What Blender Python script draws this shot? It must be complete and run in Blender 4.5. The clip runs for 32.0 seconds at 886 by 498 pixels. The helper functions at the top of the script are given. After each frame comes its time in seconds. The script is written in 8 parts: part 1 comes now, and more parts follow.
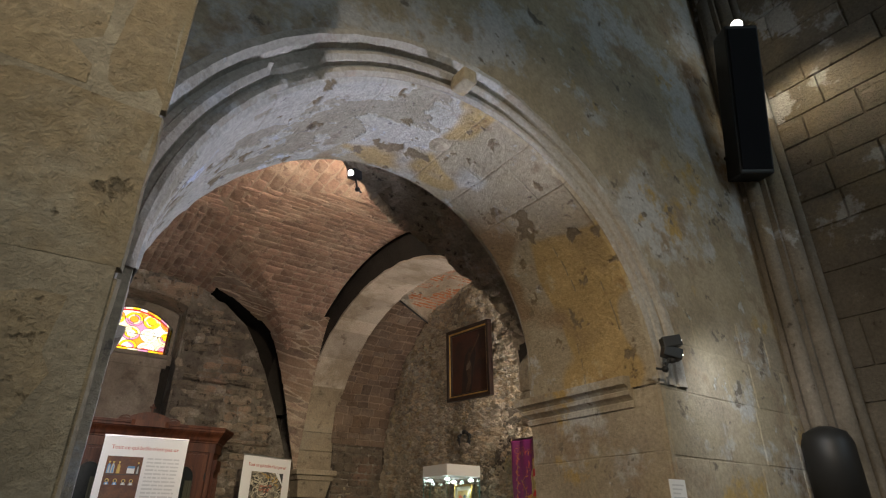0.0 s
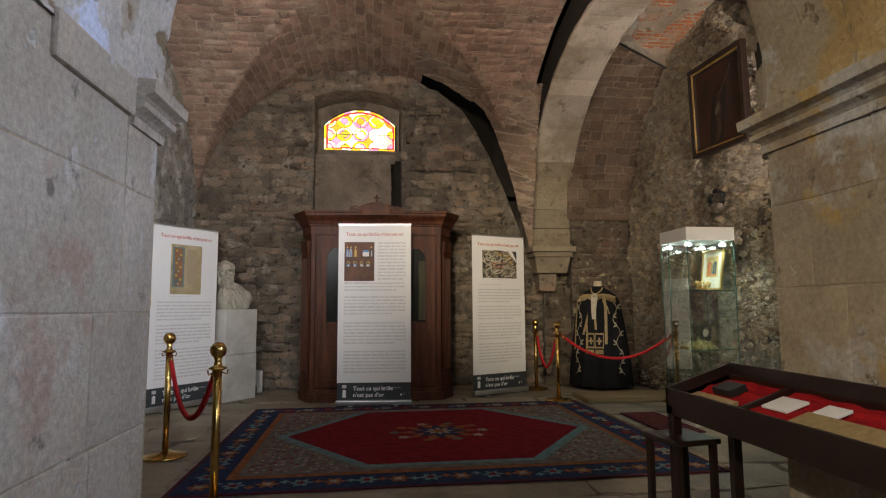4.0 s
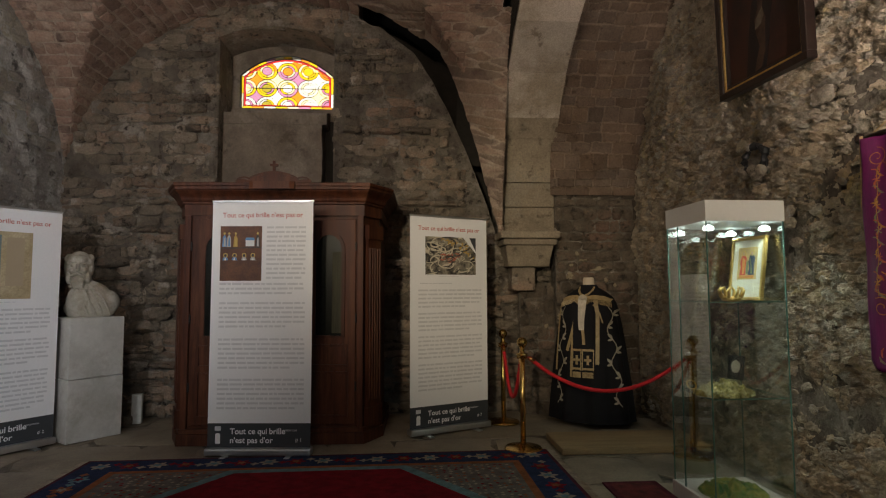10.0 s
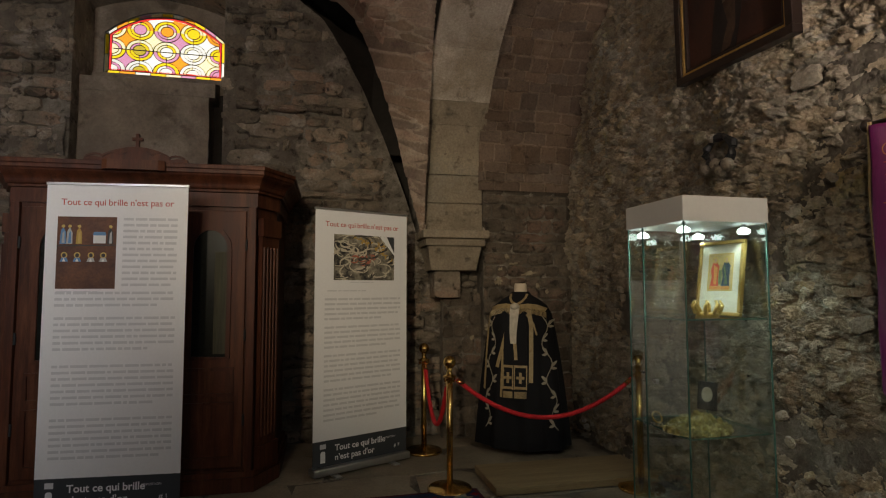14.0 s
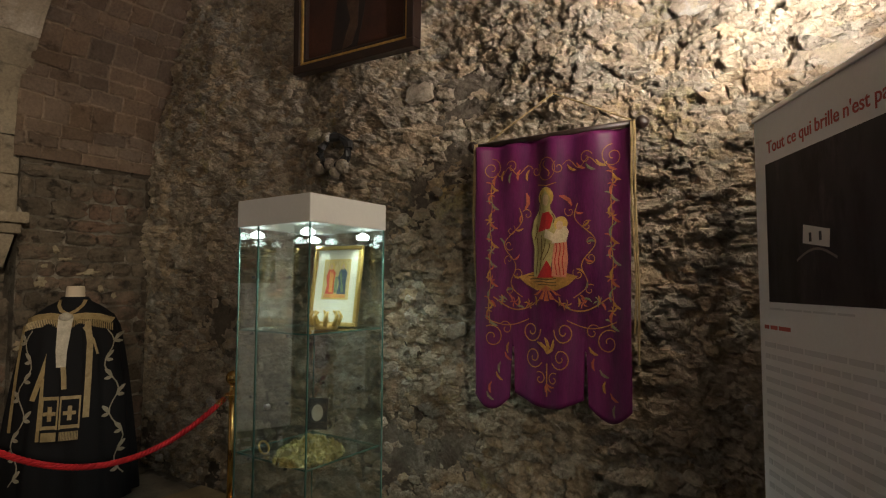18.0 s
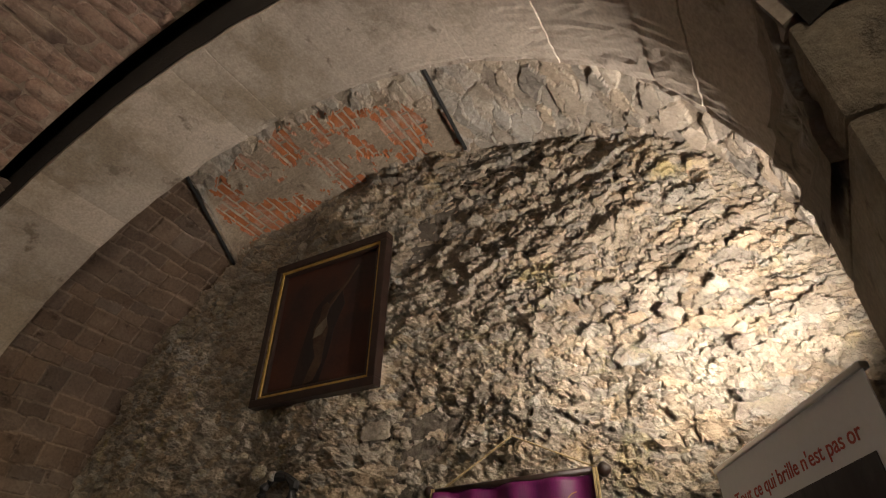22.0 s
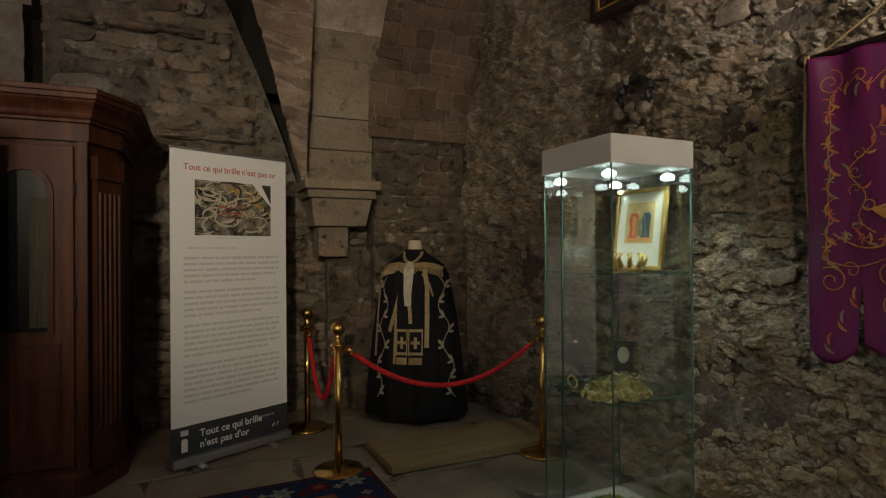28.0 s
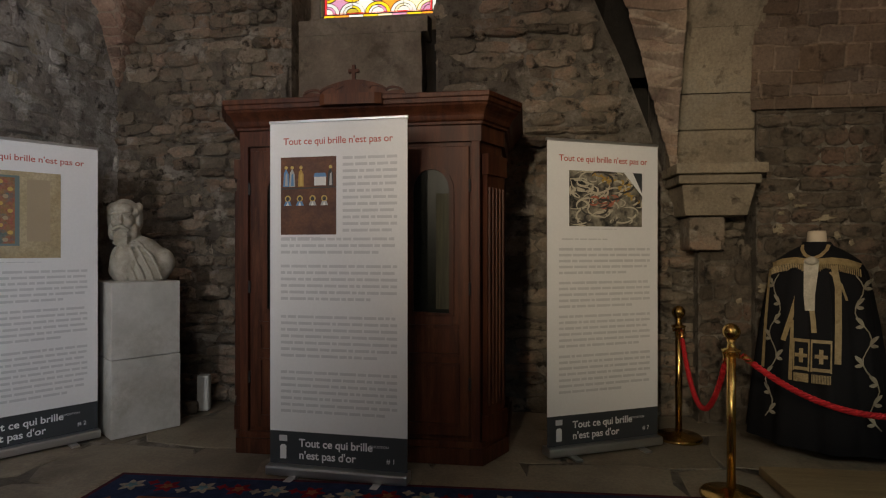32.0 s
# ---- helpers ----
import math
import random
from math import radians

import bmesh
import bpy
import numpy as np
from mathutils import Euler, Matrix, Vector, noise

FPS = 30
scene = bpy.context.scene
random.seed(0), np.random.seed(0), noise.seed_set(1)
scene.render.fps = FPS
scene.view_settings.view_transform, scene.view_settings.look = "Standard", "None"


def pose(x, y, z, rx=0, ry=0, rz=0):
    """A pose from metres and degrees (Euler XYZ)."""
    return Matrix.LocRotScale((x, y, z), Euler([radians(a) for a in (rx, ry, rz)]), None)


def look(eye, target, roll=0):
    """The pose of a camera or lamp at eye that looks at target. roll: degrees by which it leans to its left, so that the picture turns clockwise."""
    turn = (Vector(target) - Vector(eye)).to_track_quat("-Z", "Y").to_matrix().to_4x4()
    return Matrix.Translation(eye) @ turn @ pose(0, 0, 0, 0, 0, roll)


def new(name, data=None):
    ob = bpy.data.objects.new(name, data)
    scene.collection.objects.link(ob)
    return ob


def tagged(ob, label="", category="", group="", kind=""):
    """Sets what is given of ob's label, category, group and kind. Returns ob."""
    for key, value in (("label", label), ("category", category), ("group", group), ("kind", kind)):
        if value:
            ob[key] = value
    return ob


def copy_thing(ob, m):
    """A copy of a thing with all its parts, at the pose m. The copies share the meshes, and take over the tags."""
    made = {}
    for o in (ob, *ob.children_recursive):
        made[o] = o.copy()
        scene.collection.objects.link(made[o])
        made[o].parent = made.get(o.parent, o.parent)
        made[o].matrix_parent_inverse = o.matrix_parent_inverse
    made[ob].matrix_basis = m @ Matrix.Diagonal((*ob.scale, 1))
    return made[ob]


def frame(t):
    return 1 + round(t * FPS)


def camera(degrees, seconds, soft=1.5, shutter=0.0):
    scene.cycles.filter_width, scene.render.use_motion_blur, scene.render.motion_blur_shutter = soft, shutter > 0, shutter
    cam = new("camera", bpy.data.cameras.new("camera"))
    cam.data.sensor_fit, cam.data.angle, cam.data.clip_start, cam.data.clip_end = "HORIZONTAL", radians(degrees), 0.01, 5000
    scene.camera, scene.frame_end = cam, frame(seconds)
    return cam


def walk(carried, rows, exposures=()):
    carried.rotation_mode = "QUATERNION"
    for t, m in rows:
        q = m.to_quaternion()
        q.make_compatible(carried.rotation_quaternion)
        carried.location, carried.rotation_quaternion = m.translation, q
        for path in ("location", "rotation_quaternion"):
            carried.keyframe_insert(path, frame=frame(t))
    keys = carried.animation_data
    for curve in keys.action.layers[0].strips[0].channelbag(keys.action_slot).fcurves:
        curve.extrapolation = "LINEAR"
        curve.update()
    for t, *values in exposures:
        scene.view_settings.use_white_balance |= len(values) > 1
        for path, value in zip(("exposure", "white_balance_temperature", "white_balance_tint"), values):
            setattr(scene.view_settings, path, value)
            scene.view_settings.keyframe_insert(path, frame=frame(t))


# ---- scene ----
cam = camera(76.1, 32.0, soft=1.15)
PATH = [
    (0, (-1.417, 0.127, 1.215), (-0.387, 1.597, 2.098), 0.3),
    (0.5, (-1.242, 0.137, 1.21), (-0.407, 1.723, 2.096), 0.1),
    (1, (-1.052, 0.174, 1.197), (-0.334, 1.817, 2.083), -0.1),
    (1.5, (-0.911, 0.298, 1.186), (-0.259, 1.97, 2.068), 0.0),
    (2, (-0.749, 0.454, 1.178), (-0.155, 2.157, 2.043), -0.0),
    (2.5, (-0.572, 0.466, 1.174), (-0.043, 2.246, 1.916), -0.2),
    (3, (-0.443, 0.491, 1.147), (-0.027, 2.381, 1.652), -0.1),
    (3.5, (-0.37, 0.636, 1.145), (-0.051, 2.594, 1.398), -0.1),
    (5.5, (0.121, 1.2, 1.173), (-0.016, 3.189, 1.329), -0.0),
    (6, (0.17, 1.438, 1.226), (-0.122, 3.411, 1.371), -0.0),
    (6.5, (0.2, 1.553, 1.222), (-0.162, 3.515, 1.368), 0.0),
    (7, (0.36, 1.667, 1.241), (-0.113, 3.605, 1.386), -0.1),
    (7.5, (0.452, 1.778, 1.226), (-0.089, 3.698, 1.372), 0.1),
    (8, (0.499, 1.986, 1.209), (-0.062, 3.901, 1.351), 0.1),
    (8.5, (0.493, 2.184, 1.207), (-0.008, 4.115, 1.345), 0.2),
    (9, (0.564, 2.314, 1.184), (0.202, 4.275, 1.332), 0.1),
    (9.5, (0.758, 2.495, 1.184), (0.546, 4.478, 1.331), -0.1),
    (10, (0.905, 2.632, 1.361), (1.035, 4.623, 1.502), -0.2),
    (10.5, (0.873, 2.725, 1.403), (1.259, 4.683, 1.544), 0.1),
    (11, (0.867, 2.895, 1.402), (1.324, 4.838, 1.534), 0.1),
    (11.5, (0.795, 3.033, 1.404), (1.329, 4.956, 1.538), 0.1),
    (12, (0.797, 3.09, 1.413), (1.331, 5.013, 1.55), -0.0),
    (12.5, (0.883, 3.169, 1.43), (1.389, 5.099, 1.568), -0.2),
    (13, (0.944, 3.263, 1.429), (1.397, 5.206, 1.564), -0.3),
    (13.5, (0.933, 3.344, 1.432), (1.351, 5.295, 1.57), -0.1),
    (15.5, (0.962, 3.86, 1.486), (1.734, 5.7, 1.611), -0.4),
    (16, (1.102, 3.922, 1.512), (2.055, 5.677, 1.633), -0.4),
    (16.5, (1.084, 3.99, 1.5), (2.292, 5.58, 1.622), 0.0),
    (17, (1.078, 4.011, 1.498), (2.502, 5.411, 1.616), 0.1),
    (17.5, (1.07, 4.014, 1.493), (2.616, 5.276, 1.615), 0.2),
    (18, (1.053, 4.014, 1.494), (2.678, 5.172, 1.619), 0.2),
    (18.5, (1.046, 4.01, 1.501), (2.713, 5.108, 1.625), 0.2),
    (19, (1.042, 4.014, 1.508), (2.731, 5.078, 1.637), 0.2),
    (19.5, (1.044, 4.018, 1.501), (2.741, 5.059, 1.685), 0.4),
    (20, (1.05, 4.016, 1.505), (2.734, 5.042, 1.837), 0.3),
    (20.5, (1.051, 4.01, 1.51), (2.696, 5.018, 2.038), 0.3),
    (21, (1.055, 4.016, 1.512), (2.631, 4.977, 2.283), 0.3),
    (21.5, (1.063, 4.021, 1.515), (2.545, 4.927, 2.506), 0.4),
    (22, (1.063, 4.024, 1.507), (2.431, 4.855, 2.706), 0.5),
    (22.5, (1.061, 4.021, 1.5), (2.419, 4.85, 2.712), 0.5),
    (23, (1.053, 4.028, 1.499), (2.403, 4.874, 2.707), 0.3),
    (23.5, (1.049, 4.037, 1.489), (2.38, 4.915, 2.696), 0.3),
    (24, (1.028, 4.038, 1.485), (2.316, 4.982, 2.689), 0.1),
    (24.5, (1.031, 4.037, 1.469), (2.26, 5.048, 2.679), 0.0),
    (26.5, (1.02, 3.998, 1.407), (2.015, 5.555, 2.174), -0.1),
    (27, (1.041, 3.988, 1.406), (1.964, 5.693, 1.897), -0.3),
    (27.5, (1.036, 3.982, 1.397), (1.913, 5.765, 1.623), -0.3),
    (28, (1.012, 3.975, 1.384), (1.849, 5.791, 1.391), -0.4),
    (28.5, (1.003, 3.978, 1.372), (1.799, 5.812, 1.36), -0.4),
    (29, (0.989, 3.966, 1.371), (1.701, 5.835, 1.36), -0.3),
    (29.5, (0.956, 3.947, 1.369), (1.528, 5.863, 1.362), -0.3),
    (30, (0.917, 3.96, 1.377), (1.269, 5.929, 1.367), -0.3),
    (30.5, (0.86, 4.041, 1.366), (1.033, 6.034, 1.36), -0.2),
    (31, (0.798, 4.164, 1.357), (0.817, 6.164, 1.352), -0.1),
    (31.5, (0.731, 4.246, 1.348), (0.641, 6.244, 1.341), 0.0),
    (32, (0.708, 4.248, 1.35), (0.471, 6.234, 1.35), 0.0),
]
walk(cam, [(t, look(eye, target, roll)) for t, eye, target, roll in PATH],
     exposures=[(0.0, -0.02), (2.0, -0.12), (3.5, 0.15), (6.0, 0.2), (8.0, 0.0), (10.0, -0.38), (13.0, -0.6), (16.5, -0.45), (18.0, -0.28), (20.0, -0.22), (22.0, -0.35), (24.0, -0.42), (26.0, -0.5), (28.0, -0.65), (30.0, -0.6), (32.0, -0.5)])

# ---- light ----
world = bpy.data.worlds.new("sky")
scene.world = world
world.use_nodes = True
sky = world.node_tree.nodes.new("ShaderNodeTexSky")
sky.sky_type, sky.sun_disc = "NISHITA", False
sky.sun_elevation, sky.sun_rotation = radians(40), radians(20)
back = world.node_tree.nodes["Background"]
world.node_tree.links.new(sky.outputs[0], back.inputs[0])
back.inputs[1].default_value = 0.1


def lamp(kind, name, m, watts, colour, size=0.05, spot=60, blend=0.6, size_y=None):
    data = bpy.data.lights.new(name, kind)
    data.energy, data.color = watts, colour
    if kind == "AREA":
        data.shape, data.size, data.size_y = "RECTANGLE", size, size_y or size
    elif kind == "SPOT":
        data.shadow_soft_size, data.spot_size, data.spot_blend = size, radians(spot), blend
    else:
        data.shadow_soft_size = size
    ob = new(name, data)
    ob.matrix_world = m
    return ob


COOL = (0.8, 1.0, 0.93)
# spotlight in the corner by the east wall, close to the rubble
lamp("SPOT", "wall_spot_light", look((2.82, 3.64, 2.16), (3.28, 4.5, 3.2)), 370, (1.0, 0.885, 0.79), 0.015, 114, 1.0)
# second spot without a fixture, added to brighten the lower wall and purple banner
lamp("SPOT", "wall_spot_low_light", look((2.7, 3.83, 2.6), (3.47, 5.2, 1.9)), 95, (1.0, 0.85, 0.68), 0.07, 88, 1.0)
# round lamp behind the west pier, on the west wall
lamp("SPOT", "west_lamp_light", look((-1.46, 3.66, 2.32), (-2.5, 6.2, 2.5)), 260, (0.97, 0.97, 1.0), 0.06, 112, 0.8)
# spotlight under the crown of the arch, over the vault
lamp("SPOT", "crown_spot_light", look((-0.1, 3.7, 3.5), (0.25, 6.6, 4.3)), 300, (1.0, 0.83, 0.66), 0.03, 132, 1.0)
# twin spotlight by the east impost: one up under the arch, one along the nave wall
lamp("SPOT", "arch_spot_light", look((1.62, 2.14, 2.36), (-1.1, 2.75, 2.6)), 230, (0.78, 0.82, 1.0), 0.04, 120, 0.9)
lamp("SPOT", "nave_spot_light", look((2.1, 1.75, 2.3), (2.75, 2.25, 1.6)), 20, (0.9, 0.95, 1.0), 0.04, 150, 1.0)
# unseen warm lamp inferred in the nave, through the arch to the far corner
lamp("SPOT", "nave_pillar_light", look((-1.7, -3.5, 3.3), (1.8, 8.3, 1.75)), 2400, (1.0, 0.86, 0.62), 0.12, 19, 1.0)
# unseen spot added west in the nave to brighten the east jamb and soffit
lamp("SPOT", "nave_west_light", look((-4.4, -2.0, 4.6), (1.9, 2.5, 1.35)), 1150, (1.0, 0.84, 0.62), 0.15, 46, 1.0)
# lamp over the loudspeaker in the nave
lamp("SPOT", "pier_lamp_light", look((3.2, 1.75, 5.55), (3.75, 1.3, 3.6)), 60, (1.0, 0.85, 0.58), 0.04, 110, 0.8)
# daylight from an unseen nave window, assumed opposite and above
lamp("AREA", "nave_window_light", look((2.7, -5.9, 5.0), (-0.2, 3.0, 1.2)), 100, (0.74, 0.91, 1.0), 2.4, size_y=3.4)
# showcase spots
for px, py in ((2.74, 6.3), (2.74, 5.95), (3.1, 5.95), (3.1, 6.3)):
    lamp("SPOT", "showcase_light", look((px, py, 1.7), (px, py, 0.5)), 7, COOL, 0.025, 150, 0.6)

# ---- materials ----


def nodes_of(name):
    m = bpy.data.materials.new(name)
    m.use_nodes = True
    nt = m.node_tree
    return m, nt, nt.nodes["Principled BSDF"]


def mixer(nt, fac, a, b, blend="MIX"):
    n = nt.nodes.new("ShaderNodeMix")
    n.data_type, n.blend_type = "RGBA", blend
    for sock, v in ((n.inputs[0], fac), (n.inputs[6], a), (n.inputs[7], b)):
        if hasattr(v, "is_linked"):
            nt.links.new(v, sock)
        elif isinstance(v, (int, float)):
            sock.default_value = v
        else:
            sock.default_value = (*v, 1.0)
    return n.outputs[2]


def texture(nt, scale, detail=6.0, rough=0.6, stretch=(1, 1, 1), kind="noise", local=False, shift=0.0):
    if local:
        src = nt.nodes.new("ShaderNodeTexCoord").outputs["Object"]
    else:
        src = nt.nodes.new("ShaderNodeNewGeometry").outputs["Position"]
    mp = nt.nodes.new("ShaderNodeMapping")
    mp.inputs["Scale"].default_value = stretch
    mp.inputs["Location"].default_value = (shift, shift * 1.7, shift * 0.6)
    nt.links.new(src, mp.inputs[0])
    if kind == "noise":
        n = nt.nodes.new("ShaderNodeTexNoise")
        n.inputs["Detail"].default_value, n.inputs["Roughness"].default_value = detail, rough
    else:
        n = nt.nodes.new("ShaderNodeTexVoronoi")
    n.inputs["Scale"].default_value = scale
    nt.links.new(mp.outputs[0], n.inputs["Vector"])
    return n.outputs[0]


def ramp(nt, val, lo, hi):
    n = nt.nodes.new("ShaderNodeMapRange")
    n.inputs["From Min"].default_value, n.inputs["From Max"].default_value = lo, hi
    nt.links.new(val, n.inputs["Value"])
    return n.outputs[0]


def surface(name, a, b, c=None, scale=3.0, grain=40.0, rough=0.85, bump=0.35, depth=0.01, vary=0.25, island=False, metal=0.0,
            stretch=(1, 1, 1), spec=0.3, local=False, patch=(0.5, 0.62), layers=(), speck=1.0, toned=False):
    """Two base colours mixed by broad noise, a third in patches, fine grain, random tone for each piece, bump."""
    m, nt, p = nodes_of(name)
    broad = texture(nt, scale, 5, 0.6, stretch, local=local)
    col = mixer(nt, ramp(nt, broad, 0.35, 0.65), a, b)
    if c:
        col = mixer(nt, ramp(nt, texture(nt, scale * 0.45, 8, 0.7, stretch, local=local), *patch), col, c)
    marks = None
    for k, (tint, size, lo, hi) in enumerate(layers):
        f = ramp(nt, texture(nt, size, 9, 0.65, stretch, local=local, shift=3.1 * (k + 1)), lo, hi)
        col = mixer(nt, f, col, tint)
        marks = f
    fine = texture(nt, grain, 8, 0.7, stretch, local=local)
    shade = nt.nodes.new("ShaderNodeMapRange")
    shade.inputs["From Min"].default_value, shade.inputs["From Max"].default_value = 0.3, 0.7
    shade.inputs["To Min"].default_value, shade.inputs["To Max"].default_value = 1 - 0.28 * speck, 1 + 0.2 * speck
    nt.links.new(fine, shade.inputs[0])
    grey = nt.nodes.new("ShaderNodeCombineColor")
    for k in range(3):
        nt.links.new(shade.outputs[0], grey.inputs[k])
    col = mixer(nt, 1.0, col, grey.outputs[0], "MULTIPLY")
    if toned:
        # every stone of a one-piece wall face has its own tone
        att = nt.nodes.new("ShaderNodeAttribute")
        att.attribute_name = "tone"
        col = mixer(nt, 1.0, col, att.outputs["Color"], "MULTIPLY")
    if vary:
        rnd = (nt.nodes.new("ShaderNodeNewGeometry").outputs["Random Per Island"] if island
               else nt.nodes.new("ShaderNodeObjectInfo").outputs["Random"])
        tone = nt.nodes.new("ShaderNodeMapRange")
        tone.inputs["To Min"].default_value, tone.inputs["To Max"].default_value = 1 - vary, 1 + vary
        nt.links.new(rnd, tone.inputs[0])
        g = nt.nodes.new("ShaderNodeCombineColor")
        for k in range(3):
            nt.links.new(tone.outputs[0], g.inputs[k])
        col = mixer(nt, 1.0, col, g.outputs[0], "MULTIPLY")
    nt.links.new(col, p.inputs["Base Color"])
    p.inputs["Metallic"].default_value = metal
    p.inputs["Specular IOR Level"].default_value = spec
    rr = nt.nodes.new("ShaderNodeMapRange")
    rr.inputs["To Min"].default_value, rr.inputs["To Max"].default_value = max(rough - 0.12, 0.03), min(rough + 0.12, 1)
    nt.links.new(fine, rr.inputs[0])
    nt.links.new(rr.outputs[0], p.inputs["Roughness"])
    if bump:
        add = nt.nodes.new("ShaderNodeMath")
        add.operation = "MULTIPLY_ADD"
        nt.links.new(broad, add.inputs[0])
        add.inputs[1].default_value = 1.2
        nt.links.new(fine, add.inputs[2])
        height = add.outputs[0]
        if marks:
            sunk = nt.nodes.new("ShaderNodeMath")
            sunk.operation = "MULTIPLY_ADD"
            nt.links.new(marks, sunk.inputs[0])
            sunk.inputs[1].default_value = -0.8
            nt.links.new(height, sunk.inputs[2])
            height = sunk.outputs[0]
        bn = nt.nodes.new("ShaderNodeBump")
        bn.inputs["Strength"].default_value, bn.inputs["Distance"].default_value = bump, depth
        nt.links.new(height, bn.inputs["Height"])
        nt.links.new(bn.outputs[0], p.inputs["Normal"])
    return m


def plain(name, colour, rough=0.5, metal=0.0, spec=0.4, vary=0.06, grain=60.0, bump=0.05):
    dark = tuple(v * (1 - vary) for v in colour)
    return surface(name, colour, dark, None, 2.0, grain, rough, bump, 0.002, 0, metal=metal, spec=spec, speck=0.12)


def glass(name, tint=(0.93, 0.98, 0.96), gloss=0.04, rough=0.015):
    """Thin clear pane: transparent, with a mirror-like share that grows at grazing angles."""
    m, nt, p = nodes_of(name)
    nt.nodes.remove(p)
    t, g, mx = nt.nodes.new("ShaderNodeBsdfTransparent"), nt.nodes.new("ShaderNodeBsdfGlossy"), nt.nodes.new("ShaderNodeMixShader")
    lw, pw, ad = nt.nodes.new("ShaderNodeLayerWeight"), nt.nodes.new("ShaderNodeMath"), nt.nodes.new("ShaderNodeMath")
    lw.inputs["Blend"].default_value = 0.5
    pw.operation, pw.inputs[1].default_value = "POWER", 4.0
    ad.operation, ad.inputs[1].default_value, ad.inputs[2].default_value = "MULTIPLY_ADD", 0.9, gloss
    nt.links.new(lw.outputs["Facing"], pw.inputs[0])
    nt.links.new(pw.outputs[0], ad.inputs[0])
    t.inputs[0].default_value = (*tint, 1)
    g.inputs["Roughness"].default_value = rough
    nt.links.new(ad.outputs[0], mx.inputs[0])
    nt.links.new(t.outputs[0], mx.inputs[1])
    nt.links.new(g.outputs[0], mx.inputs[2])
    nt.links.new(mx.outputs[0], nt.nodes["Material Output"].inputs[0])
    return m


def glow(name, colour, strength):
    m, nt, p = nodes_of(name)
    p.inputs["Base Color"].default_value = (*colour, 1)
    p.inputs["Emission Color"].default_value = (*colour, 1)
    p.inputs["Emission Strength"].default_value = strength
    return m


SPECK = ((0.10, 0.08, 0.06), 9, 0.64, 0.68)
RUBBLE = surface("rubble_stone", (0.43, 0.37, 0.29), (0.31, 0.26, 0.2), (0.40, 0.35, 0.24), 7, 70, 0.92, 1.0, 0.025, 0.2, layers=(((0.42, 0.40, 0.36), 6, 0.56, 0.62), SPECK))
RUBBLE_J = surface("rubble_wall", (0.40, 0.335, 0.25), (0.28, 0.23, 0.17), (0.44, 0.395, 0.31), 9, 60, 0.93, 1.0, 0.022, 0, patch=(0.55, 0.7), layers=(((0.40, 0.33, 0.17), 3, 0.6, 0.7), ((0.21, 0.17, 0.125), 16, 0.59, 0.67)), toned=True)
STONE_SPOTS = (((0.33, 0.29, 0.24), 3.5, 0.56, 0.64), ((0.08, 0.065, 0.05), 11, 0.57, 0.66))
STONE = surface("wall_stone", (0.27, 0.22, 0.165), (0.17, 0.14, 0.105), (0.30, 0.21, 0.15), 5, 45, 0.92, 0.9, 0.03, 0.36, layers=STONE_SPOTS)
STONE_J = surface("wall_stone_far", (0.27, 0.22, 0.165), (0.17, 0.14, 0.105), (0.30, 0.21, 0.15), 5, 45, 0.92, 0.9, 0.03, 0.36, island=True, layers=STONE_SPOTS)
PALE_SPOTS = (((0.55, 0.54, 0.51), 3.0, 0.51, 0.60), ((0.42, 0.30, 0.26), 2.0, 0.62, 0.69), ((0.14, 0.13, 0.12), 8, 0.58, 0.65))
PALE = surface("west_stone", (0.40, 0.37, 0.33), (0.27, 0.25, 0.225), (0.36, 0.33, 0.26), 4, 50, 0.92, 0.9, 0.025, 0.18, layers=PALE_SPOTS)
PALE_J = surface("west_stone_far", (0.40, 0.37, 0.33), (0.27, 0.25, 0.225), (0.36, 0.33, 0.26), 4, 50, 0.92, 0.9, 0.025, 0.18, island=True, layers=PALE_SPOTS)
WMORTAR = surface("west_mortar", (0.38, 0.36, 0.33), (0.25, 0.24, 0.22), (0.46, 0.45, 0.42), 4, 50, 0.95, 1.0, 0.03, 0, layers=PALE_SPOTS)
# wall stone with the shade of the unlit corner put into its colour
SHADEST = surface("dark_corner_stone", (0.17, 0.135, 0.10), (0.10, 0.08, 0.06), (0.20, 0.13, 0.095), 5, 45, 0.92, 0.9, 0.03, 0.22, layers=(((0.25, 0.21, 0.17), 4, 0.62, 0.68), ((0.06, 0.05, 0.04), 11, 0.57, 0.66)))
MORTAR = surface("old_mortar", (0.20, 0.17, 0.135), (0.12, 0.10, 0.08), (0.26, 0.23, 0.19), 5, 40, 0.95, 1.0, 0.03, 0, layers=STONE_SPOTS)
# near-black colour stands in for the deep shade inside gaps
RECESS_SHADE = surface("sooty_recess", (0.03, 0.025, 0.02), (0.02, 0.017, 0.014), None, 5, 40, 0.95, 0.6, 0.02, 0)
VMORTAR = surface("vault_mortar", (0.42, 0.325, 0.25), (0.33, 0.25, 0.19), None, 4, 50, 0.95, 0.8, 0.02, 0)
VAULT = surface("vault_stone", (0.36, 0.235, 0.175), (0.25, 0.165, 0.125), (0.41, 0.31, 0.235), 4, 45, 0.9, 0.8, 0.02, 0.24, island=True, layers=(((0.21, 0.145, 0.115), 5, 0.55, 0.64),))
ASHLAR = surface("rib_ashlar", (0.54, 0.465, 0.385), (0.44, 0.375, 0.305), (0.33, 0.27, 0.20), 2.5, 60, 0.88, 0.6, 0.012, 0.12, layers=(((0.24, 0.195, 0.15), 5, 0.6, 0.68),))
